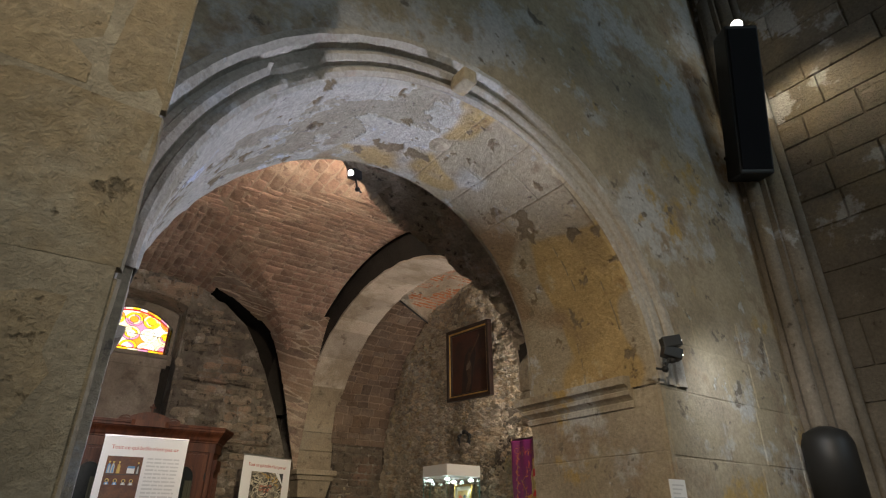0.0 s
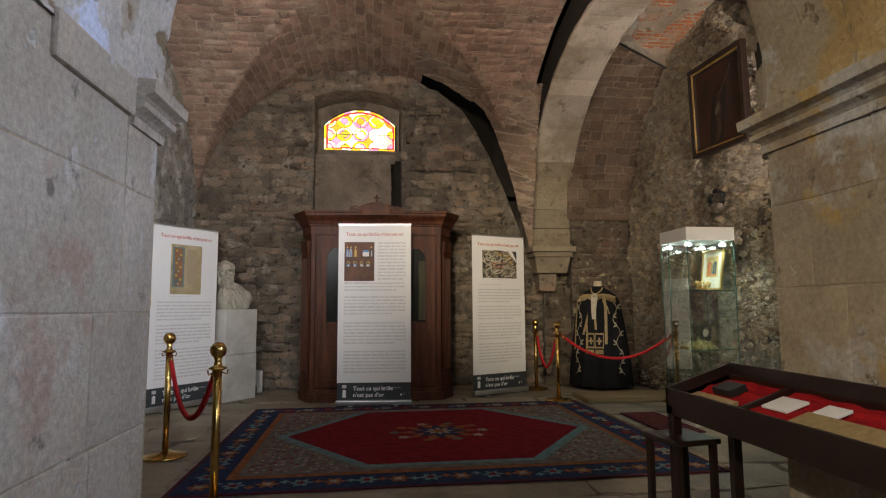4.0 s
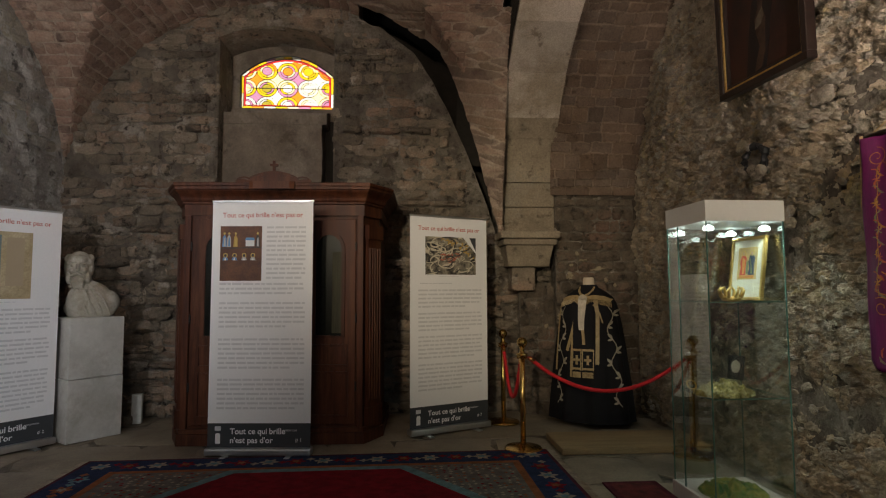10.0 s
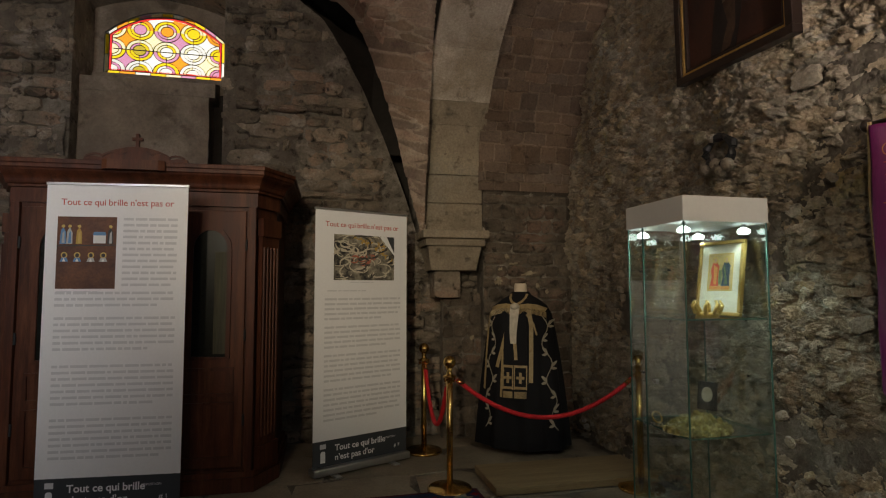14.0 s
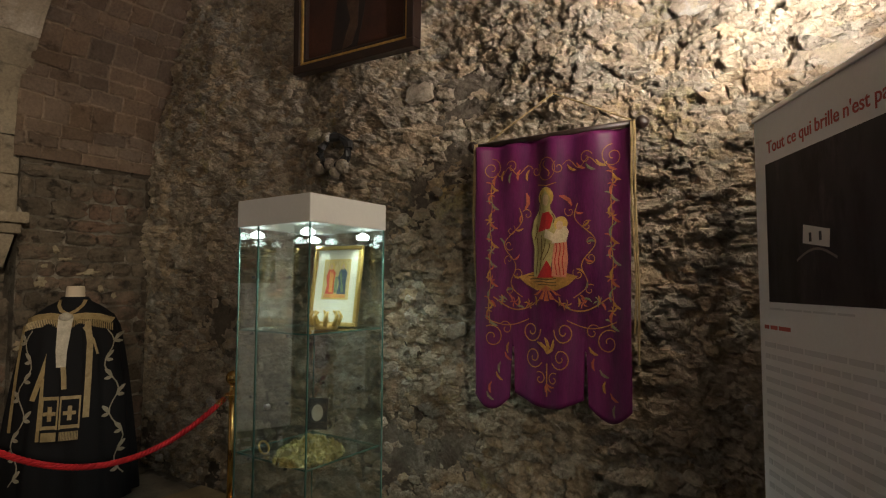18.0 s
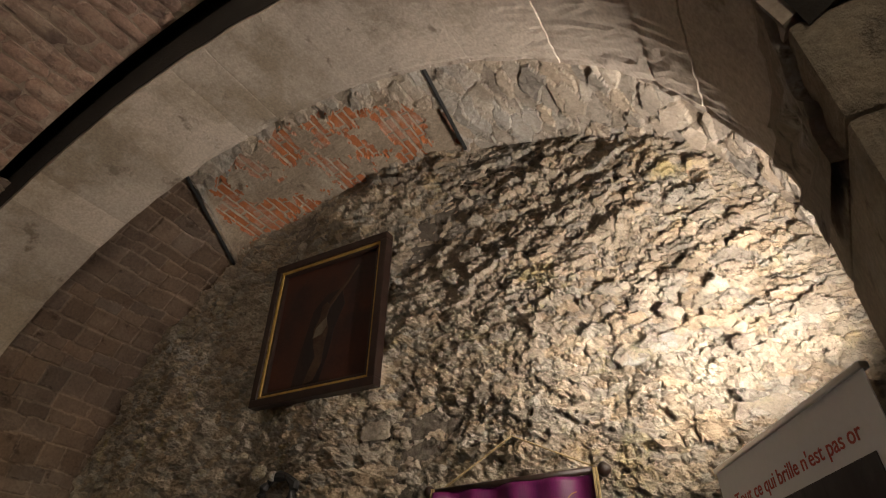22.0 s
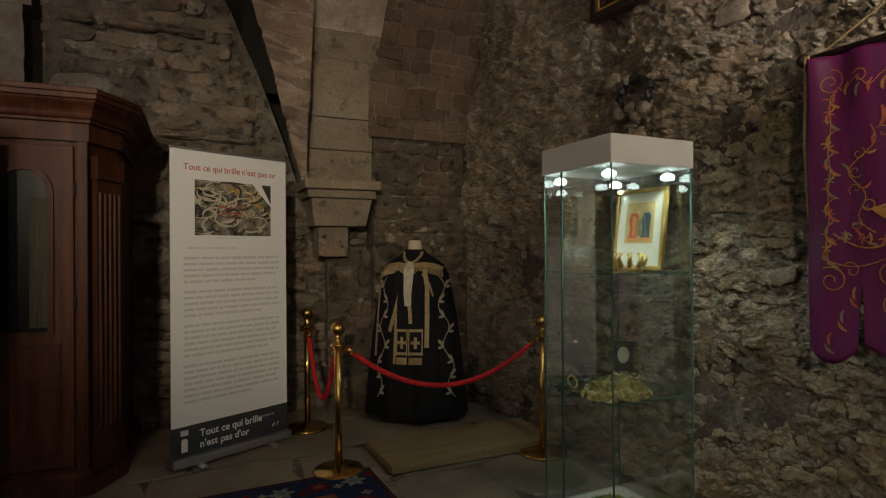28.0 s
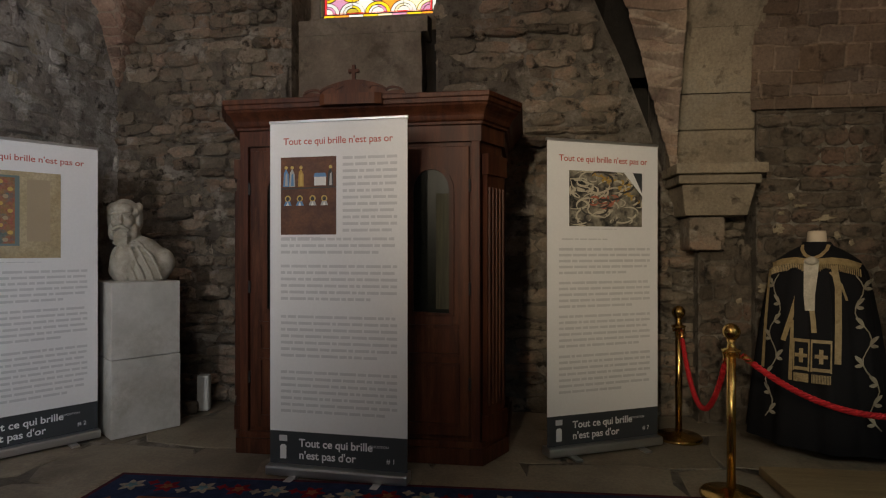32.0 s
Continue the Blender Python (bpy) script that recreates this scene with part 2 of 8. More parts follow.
OCHRE = (((0.46, 0.455, 0.44), 1.3, 0.53, 0.60), ((0.43, 0.30, 0.12), 1.6, 0.60, 0.66), ((0.30, 0.235, 0.165), 2.3, 0.56, 0.64), ((0.16, 0.135, 0.11), 5.5, 0.61, 0.66), ((0.50, 0.49, 0.46), 6.0, 0.63, 0.68))
PLASTER = surface("arch_plaster", (0.43, 0.365, 0.265), (0.34, 0.285, 0.195), (0.29, 0.245, 0.19), 2.2, 38, 0.88, 0.7, 0.02, 0.06, patch=(0.5, 0.66), layers=OCHRE)
LIMEW = surface("limewashed_stone", (0.47, 0.435, 0.385), (0.37, 0.335, 0.285), (0.41, 0.34, 0.275), 2.2, 38, 0.88, 0.7, 0.02, 0.06, patch=(0.52, 0.66), layers=(((0.52, 0.52, 0.52), 2.1, 0.56, 0.63), ((0.37, 0.285, 0.235), 1.7, 0.6, 0.68), ((0.20, 0.18, 0.16), 3.6, 0.63, 0.67), ((0.50, 0.50, 0.50), 7.0, 0.63, 0.68)))
NAVE = surface("nave_stone", (0.25, 0.215, 0.175), (0.14, 0.12, 0.095), (0.26, 0.21, 0.14), 1.4, 40, 0.9, 0.7, 0.02, 0.16, layers=(((0.42, 0.41, 0.40), 1.7, 0.58, 0.62), SPECK))
PIERST = surface("pier_stone", (0.40, 0.325, 0.215), (0.31, 0.25, 0.16), (0.36, 0.30, 0.21), 5, 34, 0.92, 0.9, 0.02, 0.1, layers=(((0.38, 0.345, 0.27), 2.2, 0.56, 0.7), ((0.20, 0.165, 0.115), 9, 0.64, 0.7)))
PIERMORTAR = surface("pier_mortar", (0.40, 0.36, 0.28), (0.30, 0.26, 0.19), None, 4, 40, 0.95, 0.8, 0.02, 0)
PANELPL = surface("niche_plaster", (0.22, 0.175, 0.135), (0.13, 0.105, 0.08), (0.25, 0.21, 0.17), 2.5, 40, 0.9, 0.5, 0.01, 0, layers=(((0.10, 0.08, 0.06), 3.5, 0.58, 0.68),))
FLOOR = surface("floor_flag", (0.29, 0.245, 0.18), (0.20, 0.165, 0.12), (0.16, 0.13, 0.095), 2.0, 50, 0.62, 0.35, 0.006, 0.14, spec=0.4)
BRICK = surface("red_brick", (0.47, 0.165, 0.06), (0.36, 0.13, 0.06), (0.44, 0.27, 0.19), 9, 60, 0.9, 0.7, 0.012, 0, layers=(((0.40, 0.34, 0.27), 13, 0.6, 0.66),))
MAHOG = surface("confessional_wood", (0.088, 0.027, 0.012), (0.042, 0.013, 0.007), (0.11, 0.04, 0.018), 3, 30, 0.5, 0.12, 0.002, 0.06, spec=0.2, stretch=(6, 6, 0.5))
DARKW = surface("dark_wood", (0.026, 0.013, 0.009), (0.014, 0.008, 0.006), None, 4, 40, 0.4, 0.12, 0.002, 0, spec=0.5, stretch=(1, 6, 6))
MARBLE = surface("white_marble", (0.58, 0.57, 0.53), (0.46, 0.45, 0.41), (0.40, 0.38, 0.33), 3.5, 25, 0.65, 0.2, 0.004, 0, speck=0.3)
BUST = surface("bust_plaster", (0.50, 0.47, 0.40), (0.40, 0.37, 0.30), (0.30, 0.27, 0.21), 7, 40, 0.8, 0.3, 0.006, 0, speck=0.5)
BRASS = surface("brass", (0.72, 0.48, 0.17), (0.55, 0.35, 0.11), None, 6, 50, 0.2, 0.02, 0.001, 0, metal=1.0)
ALU = plain("aluminium", (0.6, 0.6, 0.6), 0.35, 0.9)
ROPE = surface("red_velvet_rope", (0.55, 0.02, 0.025), (0.42, 0.012, 0.018), None, 30, 90, 0.75, 0.3, 0.004, 0)
PAPER = plain("banner_white", (0.80, 0.80, 0.80), 0.55, vary=0.02, bump=0.0)
CHAR = plain("banner_charcoal", (0.045, 0.05, 0.055), 0.5, bump=0)
REDTXT = plain("banner_title_red", (0.50, 0.10, 0.08), 0.6, bump=0)
GREYTXT = plain("text_grey", (0.62, 0.62, 0.63), 0.6, bump=0)
WHITETXT = plain("text_white", (0.85, 0.85, 0.85), 0.6, bump=0)
BLACK = plain("black_cloth", (0.010, 0.010, 0.012), 0.85, spec=0.2, grain=120, bump=0.2)
IRON = plain("black_iron", (0.02, 0.02, 0.02), 0.5)
GOLDTH = surface("gold_braid", (0.40, 0.30, 0.15), (0.28, 0.20, 0.09), None, 30, 160, 0.55, 0.3, 0.003, 0, spec=0.5)
SILVTH = surface("silver_thread", (0.40, 0.36, 0.28), (0.28, 0.25, 0.18), None, 30, 160, 0.55, 0.3, 0.003, 0, spec=0.5)
GILT = surface("gilt_frame", (0.66, 0.45, 0.15), (0.48, 0.31, 0.09), None, 8, 60, 0.36, 0.1, 0.002, 0, metal=0.75)
NAVY = surface("navy_cloth", (0.010, 0.013, 0.042), (0.007, 0.009, 0.03), None, 3, 120, 0.9, 0.05, 0.001, 0)
CLEAR = glass("clear_glass", (0.97, 0.98, 0.98), 0.055)
GREENGL = glass("showcase_glass", (0.95, 0.985, 0.975), 0.12)
WHITE = plain("white_paint", (0.74, 0.74, 0.71), 0.5, bump=0.02)
PUCK = glow("puck_light", (0.85, 1.0, 0.95), 9.0)
LED = glow("lamp_face", (1.0, 0.97, 0.9), 16.0)
DAYLIGHT = glow("daylight_backdrop", (1.0, 0.98, 0.95), 1.8)

# ---- builders ----


def solid(name, bm, material, parent=None, smooth=False):
    me = bpy.data.meshes.new(name)
    bm.to_mesh(me)
    bm.free()
    me.materials.append(material)
    if smooth:
        me.shade_smooth()
    ob = new(name, me)
    if parent:
        ob.parent = parent
    return ob


def part(name, bm, material, parent, label="", smooth=False):
    return tagged(solid(name, bm, material, parent, smooth), label)


def arrays(name, verts, faces, material, parent=None, smooth=False):
    me = bpy.data.meshes.new(name)
    me.from_pydata([tuple(v) for v in verts], [], [tuple(int(i) for i in f) for f in faces])
    me.materials.append(material)
    if smooth:
        me.shade_smooth()
    ob = new(name, me)
    if parent:
        ob.parent = parent
    return ob


def thing(name, m, label, category, group=""):
    ob = new(name)
    ob.matrix_world = m
    return tagged(ob, label, category, group)


def box(bm, x0, x1, y0, y1, z0, z1, bevel=0.0):
    r = bmesh.ops.create_cube(bm, size=1.0)
    vs = r["verts"]
    for v in vs:
        v.co = Vector((x0 if v.co.x < 0 else x1, y0 if v.co.y < 0 else y1, z0 if v.co.z < 0 else z1))
    if bevel:
        es = list({e for v in vs for e in v.link_edges})
        bmesh.ops.bevel(bm, geom=es, offset=bevel, segments=2, profile=0.6, affect="EDGES")
    return bm


def boxed(x0, x1, y0, y1, z0, z1, bevel=0.0):
    return box(bmesh.new(), x0, x1, y0, y1, z0, z1, bevel)


def lathe(profile, seg=24, bm=None, at=(0, 0, 0), axis=None):
    """Turned body: profile of (radius, height) from bottom to top."""
    bm = bm or bmesh.new()
    m = Matrix.Translation(at) @ (axis or Matrix())
    rings = []
    for r, z in profile:
        rings.append([bm.verts.new(m @ Vector((r * math.cos(2 * math.pi * k / seg), r * math.sin(2 * math.pi * k / seg), z))) for k in range(seg)])
    for a, b in zip(rings, rings[1:]):
        for k in range(seg):
            bm.faces.new((a[k], a[(k + 1) % seg], b[(k + 1) % seg], b[k]))
    bm.faces.new(rings[0][::-1])
    bm.faces.new(rings[-1])
    return bm


def tube(points, r, seg=8, bm=None, taper=None):
    """Round bar along points."""
    bm = bm or bmesh.new()
    pts = [Vector(p) for p in points]
    rings = []
    for i, p in enumerate(pts):
        d = (pts[min(i + 1, len(pts) - 1)] - pts[max(i - 1, 0)]).normalized()
        side = d.cross(Vector((0, 0, 1)))
        if side.length < 1e-3:
            side = d.cross(Vector((0, 1, 0)))
        side.normalize()
        up = side.cross(d)
        rr = r * (taper(i / max(len(pts) - 1, 1)) if taper else 1)
        rings.append([bm.verts.new(p + rr * (math.cos(2 * math.pi * k / seg) * side + math.sin(2 * math.pi * k / seg) * up)) for k in range(seg)])
    for a, b in zip(rings, rings[1:]):
        for k in range(seg):
            bm.faces.new((a[k], b[k], b[(k + 1) % seg], a[(k + 1) % seg]))
    bm.faces.new(rings[0])
    bm.faces.new(rings[-1][::-1])
    return bm


def plate(outline, y0, y1, bm=None):
    """Flat plate from an outline in x, z, between two depths y0 (front) and y1."""
    bm = bm or bmesh.new()
    a = [bm.verts.new((x, y0, z)) for x, z in outline]
    b = [bm.verts.new((x, y1, z)) for x, z in outline]
    bm.faces.new(a)
    bm.faces.new(b[::-1])
    n = len(a)
    for k in range(n):
        bm.faces.new((a[k], b[k], b[(k + 1) % n], a[(k + 1) % n]))
    return bm


def ribbon(points, width, y, bm=None, thick=0.002, taper=None):
    """Thin raised strip that follows points in x, z."""
    bm = bm or bmesh.new()
    left, right = [], []
    n = len(points)
    for i, (x, z) in enumerate(points):
        x0, z0 = points[max(i - 1, 0)]
        x1, z1 = points[min(i + 1, n - 1)]
        d = Vector((x1 - x0, z1 - z0))
        d = d.normalized() if d.length else Vector((1, 0))
        w = width / 2 * (taper(i / (n - 1)) if taper else 1)
        left.append((x - d.y * w, z + d.x * w))
        right.append((x + d.y * w, z - d.x * w))
    vl = [[bm.verts.new((x, yy, z)) for x, z in left] for yy in (y, y + thick)]
    vr = [[bm.verts.new((x, yy, z)) for x, z in right] for yy in (y, y + thick)]
    for i in range(n - 1):
        bm.faces.new((vl[0][i], vr[0][i], vr[0][i + 1], vl[0][i + 1]))
        bm.faces.new((vl[0][i], vl[0][i + 1], vl[1][i + 1], vl[1][i]))
        bm.faces.new((vr[0][i], vr[1][i], vr[1][i + 1], vr[0][i + 1]))
    return bm


def words(text, size, material, parent, m, name="lettering", align="LEFT", bold=0.0):
    c = bpy.data.curves.new(name, "FONT")
    c.body, c.size, c.align_x, c.extrude, c.offset = text, size, align, 0.0006, bold
    tmp = bpy.data.objects.new(name, c)
    scene.collection.objects.link(tmp)
    bpy.context.view_layer.update()
    me = bpy.data.meshes.new_from_object(tmp.evaluated_get(bpy.context.evaluated_depsgraph_get()))
    bpy.data.objects.remove(tmp)
    me.materials.clear()
    me.materials.append(material)
    ob = new(name, me)
    ob.parent = parent
    ob.matrix_local = m
    return ob


def word_line(text, size, material, parent, m, name, align="LEFT", bold=0.0):
    """A line of lettering, each word a part of its own."""
    made, x = [], 0.0
    for w in text.split(" "):
        ob = words(w, size, material, parent, Matrix(), name, "LEFT", bold)
        made.append((ob, x))
        x += max(v.co.x for v in ob.data.vertices) + 0.27 * size
    shift = -(x - 0.27 * size) / 2 if align == "CENTER" else 0.0
    for ob, at in made:
        ob.matrix_local = m @ Matrix.Translation((at + shift, 0, 0))


# stones: a few rough-hewn shapes with a domed front, shared by all pieces
rng = np.random.default_rng(4)


def stone_shape(k, rough=0.2, dome=0.42, n=5, jit=0.06, corner=0.84):
    r = np.random.default_rng(100 + k)
    vs, fs = [], []
    for j in range(n):
        for i in range(n):
            x, z = i / (n - 1) - 0.5, j / (n - 1) - 0.5
            edge = max(abs(x), abs(z)) > 0.49
            y = -(1.0 - dome * (2 * max(abs(x), abs(z))) ** 3) + r.uniform(-rough, rough)
            c = corner if abs(x) > 0.49 and abs(z) > 0.49 else 1.0
            vs.append(((x + r.uniform(-jit, jit)) * c * (0.97 if edge else 1), y, (z + r.uniform(-jit, jit)) * c * (0.97 if edge else 1)))
    ring = [i for i in range(n)] + [n * j + n - 1 for j in range(1, n)] + [n * (n - 1) + i for i in range(n - 2, -1, -1)] + [n * j for j in range(n - 2, 0, -1)]
    base = len(vs)
    for i in ring:
        vs.append((vs[i][0] * 1.03, 0.3, vs[i][2] * 1.03))
    for j in range(n - 1):
        for i in range(n - 1):
            a = j * n + i
            fs.append((a, a + 1, a + n + 1, a + n))
    for k2 in range(len(ring)):
        a, b = ring[k2], ring[(k2 + 1) % len(ring)]
        fs.append((b, a, base + k2, base + (k2 + 1) % len(ring)))
    return np.array(vs), fs


SHAPES = {"rough": [stone_shape(k) for k in range(14)], "flat": [stone_shape(20 + k, 0.09, 0.55, 4, 0.07, 0.88) for k in range(10)], "ashlar": [stone_shape(40 + k, 0.12, 0.35, 5, 0.006, 0.995) for k in range(6)]}
MESHES = {}


def stone_mesh(style, k, material, name):
    key = (style, k, material.name)
    if key not in MESHES:
        vs, fs = SHAPES[style][k]
        me = bpy.data.meshes.new(name)
        me.from_pydata([tuple(v) for v in vs], [], fs)
        me.materials.append(material)
        MESHES[key] = me
    return MESHES[key]


def lay(parent, name, pieces, style, material, joined, near=None, most=300):
    """Pieces are (matrix, plan key). Up to `most` single objects, those with the smallest key; the rest in one mesh."""
    n = len(SHAPES[style])
    pieces = sorted(pieces, key=lambda q: q[1])
    for i, (m, _) in enumerate(pieces[:most]):
        ob = new(name, stone_mesh(style, i % n, material, name))
        ob.parent = parent
        ob.matrix_local = m
    rest = pieces[most:]
    if rest:
        vs, fs, base = [], [], 0
        for i, (m, _) in enumerate(rest):
            v, f = SHAPES[style][i % n]
            mm = np.array(m)
            vs.append(v @ mm[:3, :3].T + mm[:3, 3])
            fs += [tuple(q + base for q in face) for face in f]
            base += len(v)
        ob = arrays(name + "work", np.concatenate(vs), fs, joined, parent)
        tagged(ob, kind="stuff")


def courses(u0, u1, v0, v1, h, length, spread=0.35, gap=0.012):
    """Rough courses: rows of (u, v, width, height)."""
    out, v, row = [], v0, 0
    while v < v1 - 0.3 * h:
        hh = h * (1 + rng.uniform(-spread, spread) * 0.8)
        u = u0 - rng.uniform(0, 0.6) * length
        while u < u1:
            w = length * (1 + rng.uniform(-spread, spread) * 1.4)
            a, b = max(u, u0), min(u + w, u1)
            if b - a > 0.3 * h:
                out.append(((a + b) / 2, v + hh / 2, b - a - gap, hh - gap))
            u += w
        v += hh
        row += 1
    return out


def basis(origin, u, n, w, h, d, turn=0.0):
    """Matrix of a piece: local x along u, local -y along the outward normal n."""
    u, n = Vector(u).normalized(), Vector(n).normalized()
    z = u.cross(-n)
    m = Matrix((u, -n, z)).transposed().to_4x4()
    return Matrix.Translation(origin) @ m @ Matrix.Rotation(turn, 4, "Y") @ Matrix.Diagonal((w, d, h, 1))


def rough_sheet(name, origin, u, v, n, lu, lv, step, amp, material, keep=None, parent=None):
    """A wall face as a dense grid pushed in and out by layered noise."""
    nu, nv = int(lu / step) + 1, int(lv / step) + 1
    o, u, v, n = (Vector(q) for q in (origin, u, v, n))
    vs, ok = [], []
    for j in range(nv):
        for i in range(nu):
            p = o + u * (i * lu / (nu - 1)) + v * (j * lv / (nv - 1))
            vs.append(p + n * amp * (noise.fractal(p * 3.1, 1.0, 2.0, 4) + 0.0))
            ok.append(keep is None or keep(p))
    fs = []
    for j in range(nv - 1):
        for i in range(nu - 1):
            a = j * nu + i
            if ok[a] and ok[a + 1] and ok[a + nu] and ok[a + nu + 1]:
                fs.append((a, a + 1, a + nu + 1, a + nu))
    return arrays(name, vs, fs, material, parent)


def value_noise(u, v, seed):
    """Smooth lattice noise on arrays, -1 to 1."""
    tab = np.random.default_rng(seed).uniform(-1, 1, (256, 256))
    i, j = np.floor(u).astype(int), np.floor(v).astype(int)
    f, g = u - i, v - j
    f, g = f * f * (3 - 2 * f), g * g * (3 - 2 * g)
    i, j, i1, j1 = i & 255, j & 255, (i + 1) & 255, (j + 1) & 255
    return (tab[i, j] * (1 - f) + tab[i1, j] * f) * (1 - g) + (tab[i, j1] * (1 - f) + tab[i1, j1] * f) * g


def layered(u, v, seed, octaves=4, fall=0.5):
    return sum(fall ** k * value_noise(u * 2 ** k, v * 2 ** k, seed + k) for k in range(octaves))


def stones_of(U, V, cw, ch, seed):
    """Irregular stones over a surface: for each place the gap to the next stone, the offsets from its stone's middle, and five random numbers of that stone."""
    r = np.random.default_rng(seed)
    u0, v0 = U.min() - 2 * cw, V.min() - 2 * ch
    gu, gv = int((U.max() - u0) / cw) + 4, int((V.max() - v0) / ch) + 4
    su = u0 + cw * (np.arange(gu)[None, :] + r.uniform(0.05, 0.95, (gv, gu)) + 0.5 * (np.arange(gv) % 2)[:, None])
    sv = v0 + ch * (np.arange(gv)[:, None] + r.uniform(0.1, 0.9, (gv, gu)))
    size = r.uniform(0.75, 1.3, (gv, gu))
    rnd = r.uniform(0, 1, (5, gv, gu))
    f1, f2 = np.full(U.shape, 9.0), np.full(U.shape, 9.0)
    best = [np.zeros(U.shape) for _ in range(7)]
    ci, cj = ((V - v0) / ch).astype(int), ((U - u0) / cw).astype(int)
    for di in range(-2, 3):
        for dj in range(-2, 3):
            i, j = np.clip(ci + di, 0, gv - 1), np.clip(cj + dj, 0, gu - 1)
            du, dv = U - su[i, j], V - sv[i, j]
            d = (np.abs(du) * 0.55 * ch / cw + np.abs(dv) * 0.7 + 0.4 * np.hypot(du * ch / cw, dv)) / size[i, j]
            near = d < f1
            f2 = np.where(near, f1, np.minimum(f2, d))
            for k, val in enumerate((du, dv, *(rnd[q][i, j] for q in range(5)))):
                best[k] = np.where(near, val, best[k])
            f1 = np.where(near, d, f1)
    return f2 - f1, best[0], best[1], best[2:]


def coursed(U, V, lu, lv, seed):
    """Squared stones in courses of uneven height: for each place the distance to the joint, and five random numbers of its stone."""
    tab = np.random.default_rng(seed).uniform(0, 1, (7, 256, 256))
    vv = V / lv + 0.25 * np.sin(V / lv * 1.7)
    row = np.floor(vv).astype(int)
    wide = lu * (0.75 + 0.6 * tab[0, row & 255, 0])
    uu = U / wide + 9 * tab[1, row & 255, 1]
    col = np.floor(uu).astype(int)
    gap = np.minimum(np.minimum(vv - row, row + 1 - vv) * lv, np.minimum(uu - col, col + 1 - uu) * wide)
    return gap, [tab[k, row & 255, col & 255] for k in range(2, 7)]


def grid_mesh(name, P, material, parent, tone, flip=False, index=None):
    """One mesh sheet from an (n, m, 3) array of places, with a tone for each place."""
    n, m = P.shape[:2]
    a = (np.arange(n - 1)[:, None] * m + np.arange(m - 1)[None, :]).ravel()
    fs = np.stack([a, a + 1, a + m + 1, a + m] if flip else [a, a + m, a + m + 1, a + 1], 1)
    ob = arrays(name, P.reshape(-1, 3), fs, material, parent)
    att = ob.data.attributes.new("tone", "FLOAT_COLOR", "POINT")
    att.data.foreach_set("color", np.concatenate([tone.reshape(-1, 3), np.ones((n * m, 1))], 1).astype(np.float32).ravel())
    return ob


def stone_tones(rnd, spread=0.3, warm=0.08):
    """Grey value and a little hue for each stone."""
    g, w = 1 + spread * (2 * rnd[3] - 1), warm * (2 * rnd[4] - 1)
    return np.stack([g * (1 + w), g, g * (1 - 1.3 * w)], -1)


# ---- structure ----
XW, XE, YB, YF0, YF1 = -2.83, 3.47, 9.0, 2.25, 3.42
ACX, ACZ, AR = 0.235, 2.03, 1.5
IMP = 2.07
RIB0, RIB1 = 1.95, 2.55


def vault_a(x):
    return 2.35 + 2.28 * math.sqrt(max(0.0, 1 - ((x + 0.44) / 2.4) ** 2))


def vault_b(y):
    return 2.35 + 2.26 * math.sqrt(max(0.0, 1 - ((y - 6.2) / 2.82) ** 2))


def rib_z(y):
    return 2.3 + 1.98 * math.sqrt(max(0.0, 1 - ((y - 6.28) / 2.52) ** 2))


def strip_z(y):
    return 2.3 + 2.22 * max(0.0, 1 - abs((y - 6.12) / 2.62) ** 2.2) ** (1 / 2.2)


def block(name, label, x0, x1, y0, y1, z0, z1, material, kind="structure", category="wall"):
    return tagged(solid(name, boxed(x0, x1, y0, y1, z0, z1), material), label, category, kind=kind)


def in_niche(x, z):
    return -1.2 < x < 0.08 and z < 4.2 + 0.14 * (1 - ((x + 0.56) / 0.64) ** 2)


# back wall with the window niche
north = block("wall_north", "rough coursed stone back wall with a window niche", -3.4, -1.2, YB + 0.02, YB + 0.9, -0.3, 5.4, MORTAR)


def lunette_top(x):
    """Head of the back wall: close to the vault, but with a deep open joint east of the window that narrows downwards."""
    if not 0.35 < x < 1.96:
        return 5.4
    return float(np.interp(x, [0.35, 0.62, 1.0, 1.22, 1.42, 1.6, 1.76, 1.86, 1.96], [4.48, 4.37, 4.08, 3.74, 3.33, 2.92, 2.5, 2.2, 1.9])) + 0.03 * noise.noise((x * 9, 0, 3))


def web_edge(x):
    """Lower edge of the vault web in front of the open joint."""
    return float(np.interp(x, [0.3, 0.615, 0.95, 1.268, 1.44, 1.569, 1.7, 1.794, 1.9, 1.95], [4.72, 4.66, 4.42, 4.026, 3.66, 3.296, 2.83, 2.457, 2.05, 1.9])) + 0.02 * noise.noise((x * 11, 0, 5))


tops = [0.36 + 1.595 * k / 40 for k in range(41)]
part("wall_block", plate([(0.08, -0.3), (4.1, -0.3), (4.1, 5.4), (1.961, 5.4)] + [(x, lunette_top(x)) for x in tops[::-1]] + [(0.35, 5.4), (0.08, 5.4)], YB + 0.02, YB + 0.6), MORTAR, north)
# backs of the joint and the niche, their shade painted near-black
part("joint_back", boxed(0.0, 4.1, YB + 0.6, YB + 0.9, -0.3, 5.4), RECESS_SHADE, north)
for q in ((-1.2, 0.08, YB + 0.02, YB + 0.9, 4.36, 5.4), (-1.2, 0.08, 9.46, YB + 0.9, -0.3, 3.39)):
    part("wall_block", boxed(*q), MORTAR if q[5] > 4 else RECESS_SHADE, north)
